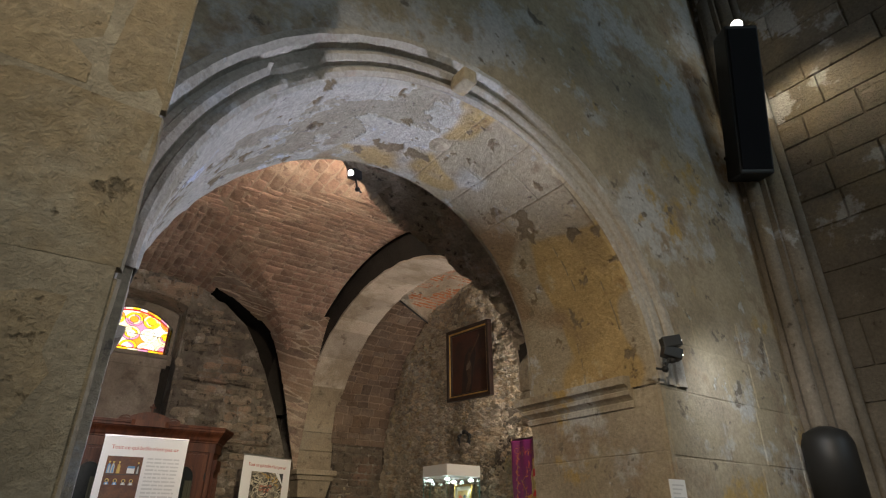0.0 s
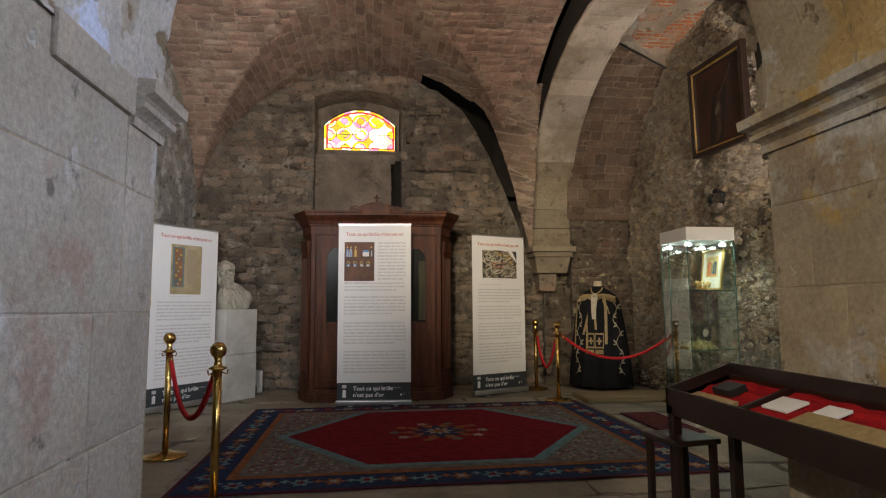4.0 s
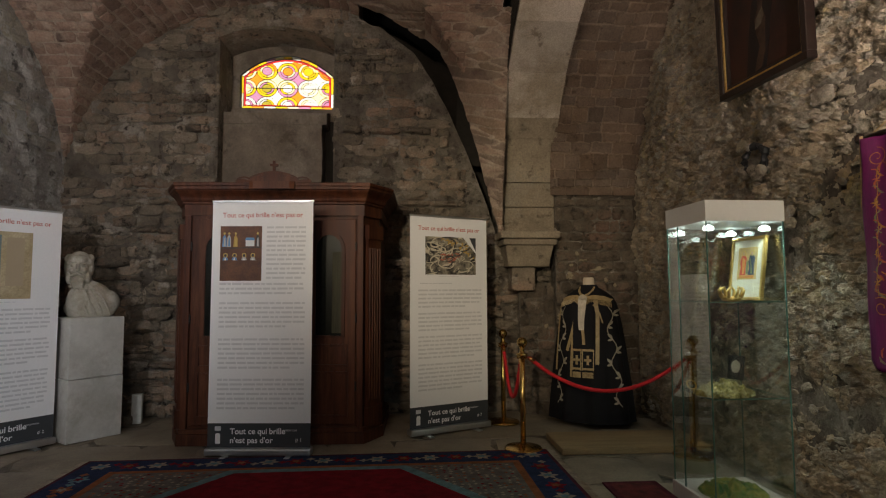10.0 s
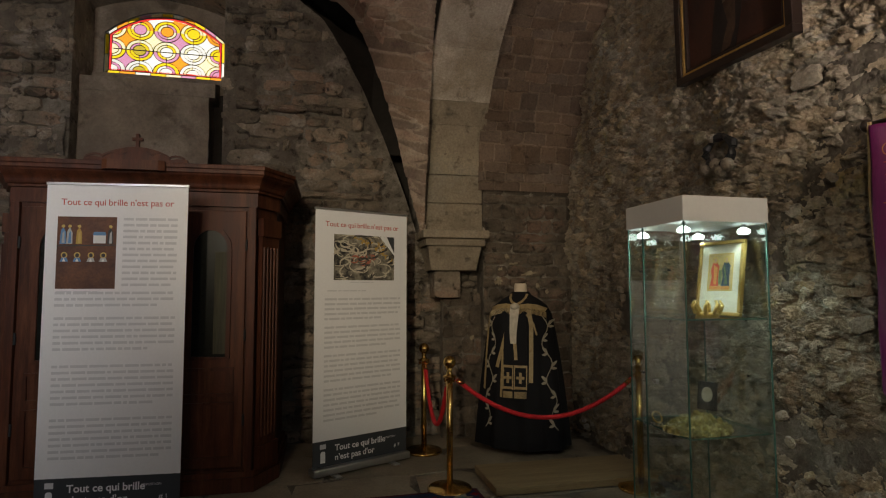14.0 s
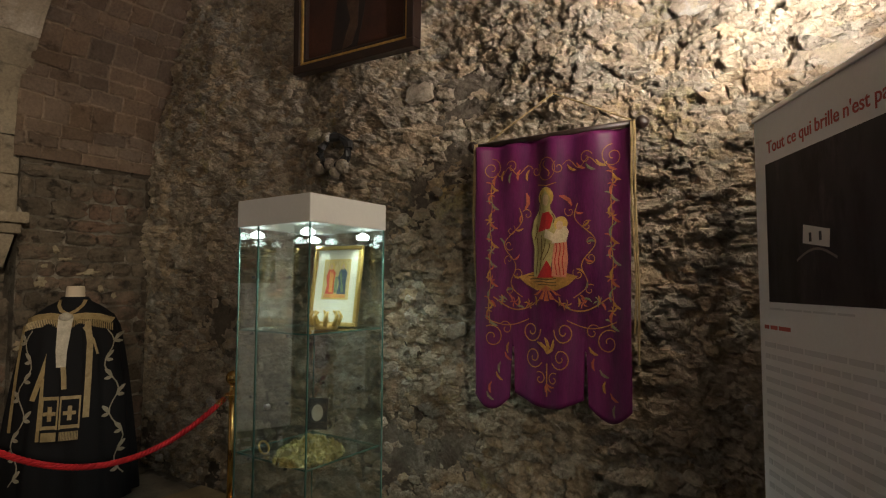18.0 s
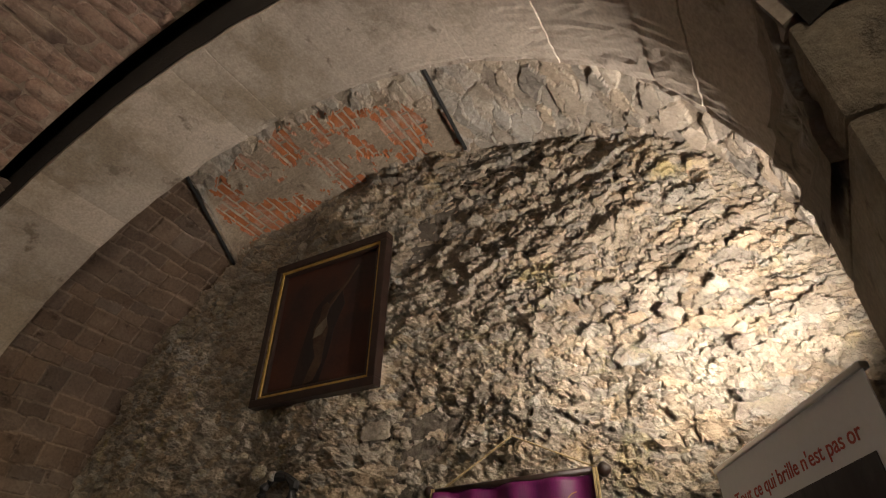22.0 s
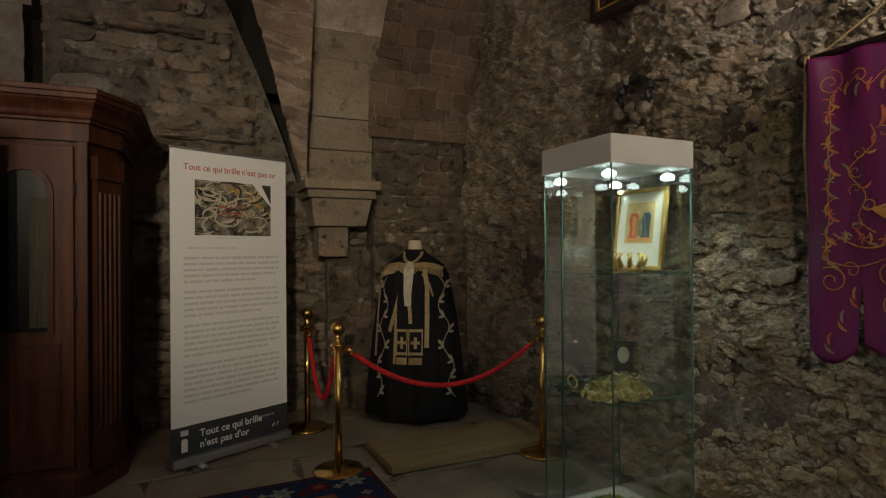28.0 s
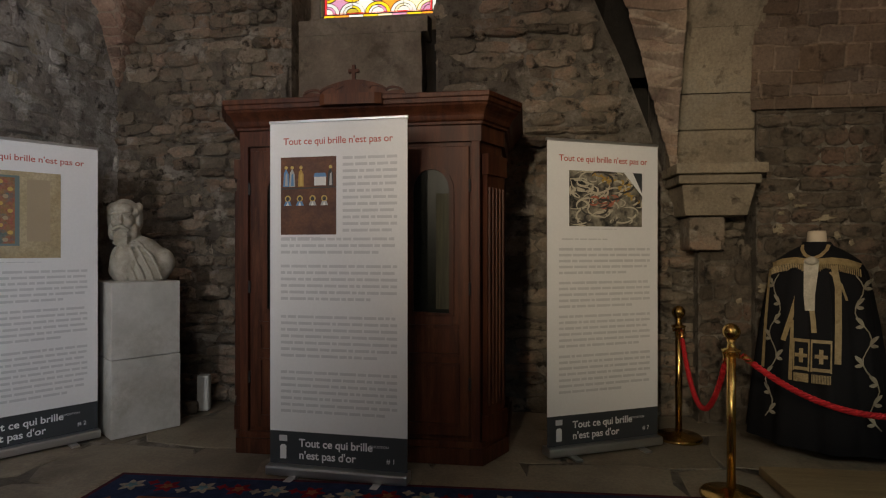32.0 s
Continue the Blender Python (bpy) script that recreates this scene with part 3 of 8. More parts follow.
# plastered panel under the window, broken off along its east edge
crack = [(-0.07 + 0.05 * noise.noise((0, z * 2.2, 4)) + 0.02 * noise.noise((0, z * 9, 6)) - 0.05 * max(0.0, z - 3.2), z) for z in np.linspace(-0.3, 3.274, 40)]
part("niche_panel", plate([(-1.2, -0.3)] + crack + [(-1.2, 3.274)], 9.19, 9.459), PANELPL, north, "grey plaster panel with a broken edge")
# niche head, a low stone arch
bm = bmesh.new()
for k in range(9):
    xa, xb = -1.2 + 1.28 * k / 9, -1.2 + 1.28 * (k + 1) / 9
    za, zb = (4.2 + 0.14 * (1 - ((x + 0.56) / 0.64) ** 2) for x in (xa, xb))
    vs = [bm.verts.new(p) for p in ((xa, 8.97, za), (xb, 8.97, zb), (xb, 8.97, 4.5), (xa, 8.97, 4.5), (xa, 9.9, za), (xb, 9.9, zb), (xb, 9.9, 4.5), (xa, 9.9, 4.5))]
    for f in ((0, 1, 2, 3), (0, 4, 5, 1)):
        bm.faces.new([vs[i] for i in f])
part("niche_head", bm, STONE, north)
rough_sheet("mortar_bed", (-2.9, YB, 0), (1, 0, 0), (0, 0, 1), (0, -1, 0), 6.4, 4.8, 0.04, 0.06, MORTAR, lambda p: not in_niche(p.x, p.z) and p.z < lunette_top(p.x) - 0.03, north)
pcs = []
for u, v, w, h in courses(-2.86, 3.47, 0.0, 4.75, 0.105, 0.21, 0.55, 0.006):
    if in_niche(u - w / 2 + 0.02, v) or in_niche(u + w / 2 - 0.02, v) or (v > vault_a(min(u, 1.9)) + 0.45 and u < 1.95) or (1.8 < u + w / 2 and u < 2.6 and v > 2.3) or v + h * 0.6 > min(lunette_top(u - w / 2), lunette_top(u + w / 2)):
        continue
    d = 0.014 + 0.075 * rng.random() ** 1.8
    pcs.append((basis((u, YB + 0.008, v + rng.uniform(-0.012, 0.012)), (1, 0, 0), (0, -1, 0), w * 1.02, h * rng.uniform(0.8, 1.15), d, rng.uniform(-0.12, 0.12)), abs(u - 0.6) + abs(v - 2.6)))
lay(north, "stone", pcs, "rough", STONE, STONE_J)

# west wall
west = block("wall_west", "pale coursed stone wall of the chapel", XW - 0.6, XW - 0.03, YF1, YB + 0.9, -0.3, 5.4, WMORTAR)
rough_sheet("mortar_bed", (XW, YF1, 0), (0, 1, 0), (0, 0, 1), (1, 0, 0), YB - YF1, 4.8, 0.05, 0.03, WMORTAR, None, west)
pcs = []
for u, v, w, h in courses(YF1, YB, 0.0, 4.7, 0.125, 0.22, 0.55, 0.004):
    if v > vault_b(u) + 0.1 or (5.35 < u < 7.25 and 1.25 < v < 3.1):
        continue
    d = 0.006 + 0.034 * rng.random() ** 1.5
    pcs.append((basis((XW - 0.008, u, v + rng.uniform(-0.015, 0.015)), (0, -1, 0), (1, 0, 0), w * 1.03, h * rng.uniform(0.8, 1.15), d, rng.uniform(-0.12, 0.12)), abs(u - 6.8) + abs(v - 2.8)))
lay(west, "stone", pcs, "rough", PALE, PALE_J)

# east wall: rubble set in mortar
east = block("wall_east", "rubble stone wall with rough protruding stones", XE + 0.06, XE + 0.7, YF1 - 1.0, YB + 0.9, -0.3, 5.4, MORTAR)


def rubble_face():
    step = 0.0092
    y, z = np.arange(3.3, YB + step, step), np.arange(0, 4.75, step)
    Y, Z = np.meshgrid(y, z)
    bu, bv = layered(Y * 7, Z * 7, 11, 3), layered(Y * 7, Z * 7, 21, 3)
    gap, du, dv, rnd = stones_of(Y + 0.03 * bu, Z + 0.022 * bv, 0.098, 0.055, 31)
    gap2, du2, dv2, rnd2 = stones_of(Y + 0.012 * bv, Z + 0.012 * bu, 0.046, 0.03, 47)
    # large stones lean out with a broken face; where they lie low, small rubble and mortar come through
    top = 0.006 + 0.046 * rnd[0] ** 2 + 0.42 * (rnd[1] - 0.5) * du + 0.66 * (rnd[2] - 0.56) * dv
    rise = np.clip(gap / 0.008, 0, 1)
    big = np.clip(top, 0.0, 0.075) * (0.12 + 0.88 * rise)
    small = (0.004 + 0.02 * rnd2[0] ** 1.5 + 0.55 * (rnd2[1] - 0.5) * du2 + 0.75 * (rnd2[2] - 0.58) * dv2) * np.clip(gap2 / 0.007, 0, 1)
    low_stone = rnd[0] < 0.45
    h = np.where(low_stone, 0.45 * big + np.clip(small, 0, 0.04), big + 0.25 * np.clip(small, 0, 0.03))
    h = h + 0.05 * layered(Y * 1.6, Z * 1.6, 51, 3) + 0.011 * (0.6 - np.abs(layered(Y * 16, Z * 24, 61, 3))) + 0.006 * value_noise(Y * 60, Z * 75, 71)
    P = np.stack([XE + 0.035 - h, Y, Z], -1)
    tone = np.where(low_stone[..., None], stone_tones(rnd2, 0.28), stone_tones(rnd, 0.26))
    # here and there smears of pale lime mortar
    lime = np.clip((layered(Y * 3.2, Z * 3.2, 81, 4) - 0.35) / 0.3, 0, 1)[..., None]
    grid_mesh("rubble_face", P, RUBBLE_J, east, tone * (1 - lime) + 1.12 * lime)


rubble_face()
pcs = []
for k in range(150):
    y, z = rng.uniform(3.5, 8.9), rng.uniform(0.1, 4.4)
    s = rng.uniform(0.03, 0.075)
    if z < strip_z(y) - 0.05:
        pcs.append((basis((XE + 0.0, y, z), (0, 1, 0), (-1, 0, 0), s * rng.uniform(1.0, 1.9), s, rng.uniform(0.012, 0.032), rng.uniform(-0.7, 0.7)), abs(y - 5.2) + abs(z - 2.4)))
for y, z, w, h in ((4.42, 2.66, 0.36, 0.13), (4.66, 3.28, 0.24, 0.13), (5.9, 2.55, 0.22, 0.14), (4.2, 3.4, 0.2, 0.12), (5.3, 3.5, 0.16, 0.12), (4.05, 2.3, 0.25, 0.16)):
    pcs.append((basis((XE + 0.008, y, z), (0, 1, 0), (-1, 0, 0), w * 0.85, h * 0.8, 0.02, rng.uniform(-0.1, 0.1)), 0))
lay(east, "stone", pcs, "rough", RUBBLE, RUBBLE, most=300)

# front wall with the great arch
south = block("wall_south", "plastered stone wall with a great round arch", -7.0, ACX - AR, YF0, YF1, -0.4, 8.0, PLASTER)
part("wall_block", boxed(ACX + AR, 4.6, YF0, YF1, -0.4, 8.0), PLASTER, south)
bm = bmesh.new()
N = 64
prev = None
for k in range(N + 1):
    a = math.pi * (1 - k / N)
    c, sn = math.cos(a), math.sin(a)
    wob = 0.012 * noise.noise((k * 0.4, 1, 0))
    ring = []
    for y, r in ((YF0, AR), (YF0 + 0.3, AR + wob), (YF0 + 0.6, AR - wob), (YF1 - 0.25 * sn, AR + 0.5 * wob), (YF1, AR + 0.24 * sn), (YF1, None), (YF0, None)):
        ring.append(bm.verts.new((ACX + (r or AR) * c, y, ACZ + r * sn if r else 8.0)))
    if prev:
        for i in range(7):
            bm.faces.new((prev[i], prev[(i + 1) % 7], ring[(i + 1) % 7], ring[i]))
    prev = ring
bmesh.ops.recalc_face_normals(bm, faces=bm.faces)
part("arch_head", bm, PLASTER, south, smooth=False)
# plaster skin of the soffit: whitewashed to the west, stained ochre over faint blocks to the east
SOFFIT = surface("soffit_plaster", (0.43, 0.365, 0.265), (0.35, 0.295, 0.205), (0.30, 0.255, 0.20), 2.4, 38, 0.88, 0.8, 0.02, 0, patch=(0.56, 0.68), layers=(((0.46, 0.455, 0.44), 2.6, 0.58, 0.64), ((0.30, 0.235, 0.165), 3.3, 0.6, 0.66), ((0.20, 0.165, 0.13), 7.5, 0.63, 0.68)), toned=True)


def arch_soffit():
    a = np.linspace(math.pi - 0.004, 0.004, 420)
    A, V = np.meshgrid(a, np.linspace(0, 1, 110), indexing="ij")
    Y = YF0 - 0.003 + (YF1 - 0.27 * np.sin(A) - YF0 + 0.003) * V
    u = (math.pi - A) * AR
    broad = layered(u * 1.6, Y * 1.6, 311, 4)
    lime = np.clip((np.degrees(A) - 83 + 22 * broad) / 8, 0, 1)
    chips = np.clip((layered(u * 7, Y * 7, 321, 4, 0.6) - 0.62) / 0.1, 0, 1)
    flake = np.clip((layered(u * 2.4, Y * 4.0, 331, 5, 0.6) - 0.42) / 0.05, 0, 1) * lime
    row = np.floor(u / 0.36)
    fu, fy = np.abs(u / 0.36 - row - 0.5), np.abs((Y / 0.62 + 0.37 * row) % 1 - 0.5)
    joint = ((fu > 0.49) | (fy > 0.494)) * np.clip(0.6 + broad, 0, 1) * (1 - 0.7 * lime)
    ochre = np.clip((layered(u * 1.3 + 4, Y * 1.5, 341, 3) - 0.25) / 0.12, 0, 1) * (1 - lime)
    rust = np.clip((layered(u * 1.1, Y * 0.9, 351, 4) + 0.8 * V - 0.75) / 0.25, 0, 1) * (1 - lime)
    rose = np.clip((layered(u * 1.2, Y * 1.2 + 7, 361, 3) - 0.3) / 0.1, 0, 1) * lime
    t = np.ones(A.shape + (3,))
    for f, tint in ((lime, (1.22, 1.38, 1.78)), (rose, (1.12, 1.05, 1.2)), (flake, (0.95, 1.0, 1.12)), (ochre, (1.12, 0.95, 0.62)), (rust, (0.72, 0.6, 0.5)), (chips, (0.55, 0.5, 0.45)), (joint, (0.6, 0.58, 0.55))):
        t += f[..., None] * (np.array(tint) - t)
    h = 0.006 + 0.012 * broad + 0.003 * layered(u * 14, Y * 14, 371, 3) - 0.006 * chips - 0.005 * joint - 0.007 * flake
    rim = np.clip(np.minimum(V, 1 - V) / 0.02, 0, 1)
    R = AR - 0.003 - (np.clip(h, -0.002, 1) + 0.011) * rim
    grid_mesh("soffit", np.stack([ACX + R * np.cos(A), Y, ACZ + R * np.sin(A)], -1), SOFFIT, south, t, True)


arch_soffit()
# bare rubble arch behind the plastered one
bm = bmesh.new()
prev = None
for k in range(70):
    a = radians(7 + 95 * k / 69)
    c, sn = math.cos(a), math.sin(a)
    f = min(max((math.degrees(a) - 25) / 50, 0), 1)
    rin = 1.83 - 0.1 * min(f * 1.6, 1)
    yend = 3.8 + 0.3 * f - 0.66 * max(0.0, (math.degrees(a) - 70) / 32) ** 1.2
    rout = 2.2 + 0.5 * min(max((math.degrees(a) - 8) / 25, 0), 1)
    ring = []
    for q in range(8):
        y = YF1 - 0.02 + (yend - YF1 + 0.02) * q / 7
        r = rin + 0.05 * noise.noise((k * 0.55, q * 0.9, 2)) + 0.03 * noise.noise((k * 1.7, q * 2.1, 5)) + (0.05 * max(0, noise.noise((k * 0.8, 0, 9))) if q == 7 else 0)
        ring.append(bm.verts.new((ACX + r * c, y, ACZ + r * sn)))
    for q in range(1, 4):
        r = rin + (rout - rin) * q / 3
        ring.append(bm.verts.new((ACX + r * c, yend + 0.04 * noise.noise((k * 0.9, q, 4)), ACZ + r * sn)))
    if prev:
        for i in range(len(ring) - 1):
            bm.faces.new((prev[i], prev[i + 1], ring[i + 1], ring[i]))
    prev = ring
bmesh.ops.recalc_face_normals(bm, faces=bm.faces)
part("rear_arch", bm, STONE_J, south, "bare rough masonry arch behind the plaster")

def sweep(section, path):
    """Moulding: section points (out, up) carried along frames (origin, out, up)."""
    bm = bmesh.new()
    rings = [[bm.verts.new(o + a * n + b * u) for a, b in section] for o, n, u in path]
    for p, q in zip(rings, rings[1:]):
        for i in range(len(section) - 1):
            bm.faces.new((p[i], q[i], q[i + 1], p[i + 1]))
    bmesh.ops.recalc_face_normals(bm, faces=bm.faces)
    return bm


# archivolt on the nave side
sec = [(0.0, -0.02), (0.0, 0.012), (0.02, 0.03), (0.045, 0.03), (0.05, 0.008), (0.07, 0.005), (0.08, 0.035), (0.11, 0.05), (0.135, 0.04), (0.145, 0.01), (0.17, 0.01), (0.18, 0.05), (0.21, 0.075), (0.25, 0.07), (0.265, 0.04), (0.27, 0.0), (0.27, -0.02)]
path = []
for k in range(129):
    a = math.pi * (1 - k / 128)
    rad = Vector((math.cos(a), 0, math.sin(a)))
    path.append((Vector((ACX, YF0, ACZ)) + rad * (AR - 0.005), rad, Vector((0, -1, 0))))
bm = sweep(sec, path)
for v in bm.verts:
    if v.co.y < YF0:
        out = math.hypot(v.co.x - ACX, v.co.z - ACZ) - AR
        a = math.degrees(math.atan2(v.co.z - ACZ, v.co.x - ACX))
        # bold on the west side, worn down towards the east, one length of the inner rolls knocked off
        relief = 0.45 + 0.5 * min(max((a - 62) / 22, 0.0), 1.0)
        if out < 0.17 and abs(a - 131 + 3 * noise.noise(v.co * 20)) < 5:
            relief *= 0.25
        v.co.y = YF0 + (v.co.y - YF0) * relief * (1 + 0.15 * noise.noise(v.co * 9)) + 0.005 * noise.noise(v.co * 22)
        v.co.y = min(v.co.y, YF0 - 0.003)
part("archivolt", bm, LIMEW, south, "moulded stone archivolt, worn down on one side", smooth=False)
# imposts
isec = [(-0.02, -0.19), (0.02, -0.19), (0.024, -0.155), (0.012, -0.145), (0.03, -0.13), (0.058, -0.115), (0.06, -0.09), (0.044, -0.082), (0.06, -0.066), (0.095, -0.05), (0.1, 0.0), (-0.02, 0.012)]
for side, x0 in ((1, ACX - AR), (-1, ACX + AR)):
    ya, zi = (YF0 + 0.2, IMP + 0.035) if side < 0 else (YF1 - 0.3, IMP)
    path = [(Vector((x0, ya, zi)), Vector((side, 0, 0)), Vector((0, 0, 1))),
            (Vector((x0, YF1, zi)), Vector((side, 1, 0)), Vector((0, 0, 1))),
            (Vector((x0 - side * 0.25, YF1, zi)), Vector((0, 1, 0)), Vector((0, 0, 1)))]
    bm = sweep(isec, path)
    bm.faces.new([v for v in bm.verts if abs(v.co.y - ya) < 1e-4])
    part("impost", bm, LIMEW if side > 0 else PLASTER, south, "moulded impost of the arch")
bm = boxed(ACX - AR - 0.02, ACX - AR + 0.028, YF0 + 0.3, YF1 - 0.298, IMP - 0.16, IMP, 0.014)
part("impost_band", bm, LIMEW, south, "impost smoothed over with plaster")
# jamb blocks
pcs = []
for side, x0 in ((1, ACX - AR), (-1, ACX + AR)):
    for u, v, w, h in courses(YF0 + 0.01, YF1 - 0.01, -0.2, IMP - 0.27, 0.44, 0.8, 0.2, 0.003):
        pcs.append((basis((x0, u, v), (0, -side, 0), (side, 0, 0), w + 0.004, h + 0.004, 0.004 + 0.005 * rng.random()), 0))
    if side > 0:
        lay(south, "block", pcs, "ashlar", LIMEW, LIMEW)
        pcs = []
for u, v, w, h in courses(ACX + AR + 0.02, 3.5, -0.2, 2.6, 0.36, 0.5, 0.25, 0.008):
    pcs.append((basis((u, YF0, v), (1, 0, 0), (0, -1, 0), w + 0.004, h + 0.004, 0.004 + 0.005 * rng.random()), 1))
lay(south, "block", pcs, "ashlar", PLASTER, PLASTER)

# pier of the nave beside the arch
pier = block("nave_pier", "rough-dressed sandstone nave pier with large blocks", -7.0, -1.355, 1.438, YF0 - 0.004, -0.4, 8.0, PIERMORTAR, category="pier")
pcs = []
for u, v, w, h in courses(-3.6, -1.335, -0.2, 5.2, 0.44, 0.9, 0.2, 0.012):
    pcs.append((basis((u, 1.45, v), (1, 0, 0), (0, -1, 0), w + 0.004, h + 0.004, 0.014 + 0.006 * rng.random()), 0))
lay(pier, "block", pcs, "ashlar", PIERST, PIERST)
pcs = []
for u, v, w, h in courses(1.46, YF0 - 0.02, -0.2, 5.2, 0.42, 0.8, 0.2, 0.008):
    pcs.append((basis((-1.35, u, v), (0, -1, 0), (1, 0, 0), w + 0.004, h + 0.004, 0.005 + 0.005 * rng.random()), 0))
lay(pier, "block", pcs, "ashlar", LIMEW, LIMEW)

# the rest of the nave
east_nave = block("wall_east_nave", "dark weathered stone wall of the nave", 3.85, 4.6, -6.5, YF0 - 0.004, -0.4, 8.0, NAVE)
pcs = []
for u, v, w, h in courses(-0.6, YF0 - 0.25, 0.2, 6.6, 0.34, 0.7, 0.3, 0.01):
    pcs.append((basis((3.85, u, v), (0, 1, 0), (-1, 0, 0), w + 0.004, h + 0.004, 0.015 + 0.025 * rng.random()), 0))
lay(east_nave, "block", pcs, "ashlar", NAVE, NAVE)
clus = block("corner_pier", "clustered corner pier with slender colonnettes", 3.5, 3.85, 2.02, YF0 - 0.004, -0.4, 8.0, NAVE, category="pier")
for px, py, r in ((3.47, 2.12, 0.06), (3.62, 2.0, 0.085), (3.76, 1.93, 0.05)):
    part("colonnette", lathe([(r * 1.5, -0.3), (r * 1.5, 0.1), (r, 0.2), (r, 8.0)], 16, at=(px, py, 0)), NAVE, clus, smooth=True)
# unseen slabs close the nave; the window opening is assumed for its daylight lamp
block("wall_west_nave", "plain nave wall", -7.6, -7.0, -6.5, YF0, -0.4, 8.0, NAVE)
sn = block("wall_south_nave", "far nave wall with a tall window", -7.0, 1.4, -6.6, -6.0, -0.4, 8.0, NAVE)
for q in ((4.0, 4.6, -6.6, -6.0, -0.4, 8.0), (1.4, 4.0, -6.6, -6.0, -0.4, 3.2), (1.4, 4.0, -6.6, -6.0, 7.0, 8.0)):
    part("wall_block", boxed(*q), NAVE, sn)
block("ceiling_nave", "nave vault in shadow", -7.6, 4.6, -6.6, YF1, 8.0, 8.3, NAVE, category="ceiling")

# floor
floor = block("floor", "worn uneven stone flags", -3.4, 4.0, 2.75, YB + 0.5, -0.4, -0.012, MORTAR, category="floor")
block("floor_nave", "worn stone floor of the nave, one step lower", -7.6, 4.6, -6.6, 2.75, -0.5, -0.18, FLOOR, category="floor")
pcs = []
for u, v, w, h in courses(XW, XE, 2.76, YB, 0.55, 0.85, 0.3, 0.014):
    pcs.append((basis((u, v, -0.012), (1, 0, 0), (0, 0, 1), w * 1.04, h * 1.04, 0.010 + 0.004 * rng.random()), 0))
lay(floor, "flagstone", pcs, "flat", FLOOR, FLOOR)

STRIP = surface("strip_vault_stone", (0.42, 0.355, 0.28), (0.31, 0.26, 0.205), (0.45, 0.40, 0.33), 4, 50, 0.92, 0.9, 0.02, 0, layers=(((0.23, 0.185, 0.145), 7, 0.6, 0.67),), toned=True)
# vaults
cv, cf, cm = [], [], []


def add_sheet(fn, u0, u1, v0, v1, nu, nv, ok, mi):
    base = len(cv)
    for j in range(nv + 1):
        for i in range(nu + 1):
            cv.append(fn(u0 + (u1 - u0) * i / nu, v0 + (v1 - v0) * j / nv))
    for j in range(nv):
        for i in range(nu):
            if ok(u0 + (u1 - u0) * (i + 0.5) / nu, v0 + (v1 - v0) * (j + 0.5) / nv):
                a = base + j * (nu + 1) + i
                cf.append((a, a + nu + 1, a + nu + 2, a + 1))
                cm.append(mi)


def add_piece(m, style, k, mi):
    v, f = SHAPES[style][k % len(SHAPES[style])]
    mm = np.array(m)
    base = len(cv)
    cv.extend((v @ mm[:3, :3].T + mm[:3, 3]).tolist())
    for face in f:
        cf.append(tuple(q + base for q in face))
        cm.append(mi)


def free(x, y):
    return not (x > 0.35 and y > 8.68)


add_sheet(lambda x, y: (x, y, max(vault_a(x), vault_b(y)) + 0.012), XW, RIB0 - 0.1, YF1, YB, 90, 100, free, 1)


def strip_normal(y):
    slope = (strip_z(min(y + 0.01, 8.735)) - strip_z(max(y - 0.01, 3.505))) / 0.02
    return Vector((0, slope, -1)).normalized()


for arc, lo, hi, cen, half, rise, other, along0, along1, flip in (
        ("a", -2.84, 1.83, -0.44, 2.4, 2.28, vault_b, YF1, YB, False), ("b", YF1, YB, 6.2, 2.82, 2.26, vault_a, XW, RIB0 - 0.1, True)):
    t, count = 0.08, 0
    while t < math.pi - 0.08:
        t1 = t + 0.115 * (1 + rng.uniform(-0.25, 0.25)) / half
        tm = (t + t1) / 2
        s, z = cen - half * math.cos(tm), 2.35 + rise * math.sin(tm)
        ds, dz = half * math.sin(tm), rise * math.cos(tm)
        width = math.hypot(ds, dz) * (t1 - t) - 0.006
        n3 = Vector((dz, 0, -ds)) if not flip else Vector((0, dz, -ds))
        w = along0 - rng.uniform(0, 0.2)
        # the other vault cuts this course off along the groin
        oc, oh, orise = (6.2, 2.82, 2.26) if not flip else (-0.44, 2.4, 2.28)
        q = min((z - 2.35) / orise, 1.0)
        reach = oh * math.sqrt(1 - q * q)
        while w < along1:
            full = 0.24 * (1 + rng.uniform(-0.4, 0.5))
            a, b = w, w + full
            w = b
            a, b = max(a, along0), min(b, along1)
            if a < oc - reach < b:
                b = oc - reach + 0.012
            elif a < oc + reach < b:
                a = oc + reach - 0.012
            ln, mid = b - a, (a + b) / 2
            if ln < 0.05:
                continue
            x, y = (s, mid) if not flip else (mid, s)
            if lo <= s <= hi and z >= other(mid) - 0.03 and z > 2.5 and free(x, y + (0.5 * ln if not flip else 0.08)):
                u3 = Vector((0, 1, 0)) if not flip else Vector((-1, 0, 0))
                add_piece(basis((x, y, z + 0.010), u3, n3, ln - 0.012, width - 0.006, 0.013 + 0.012 * rng.random(), rng.uniform(-0.03, 0.03)), "flat", count, 0)
                count += 1
        t = t1
vault = arrays("ceiling", cv, cf, VAULT)
vault.data.materials.append(VMORTAR)
vault.data.polygons.foreach_set("material_index", cm)
tagged(vault, "groined rubble vault in pinkish stone", "ceiling", kind="structure")


WEB = surface("web_stone", (0.29, 0.21, 0.16), (0.20, 0.15, 0.115), (0.33, 0.26, 0.20), 4, 45, 0.9, 0.8, 0.02, 0, layers=(((0.21, 0.145, 0.115), 5, 0.57, 0.66),), toned=True)


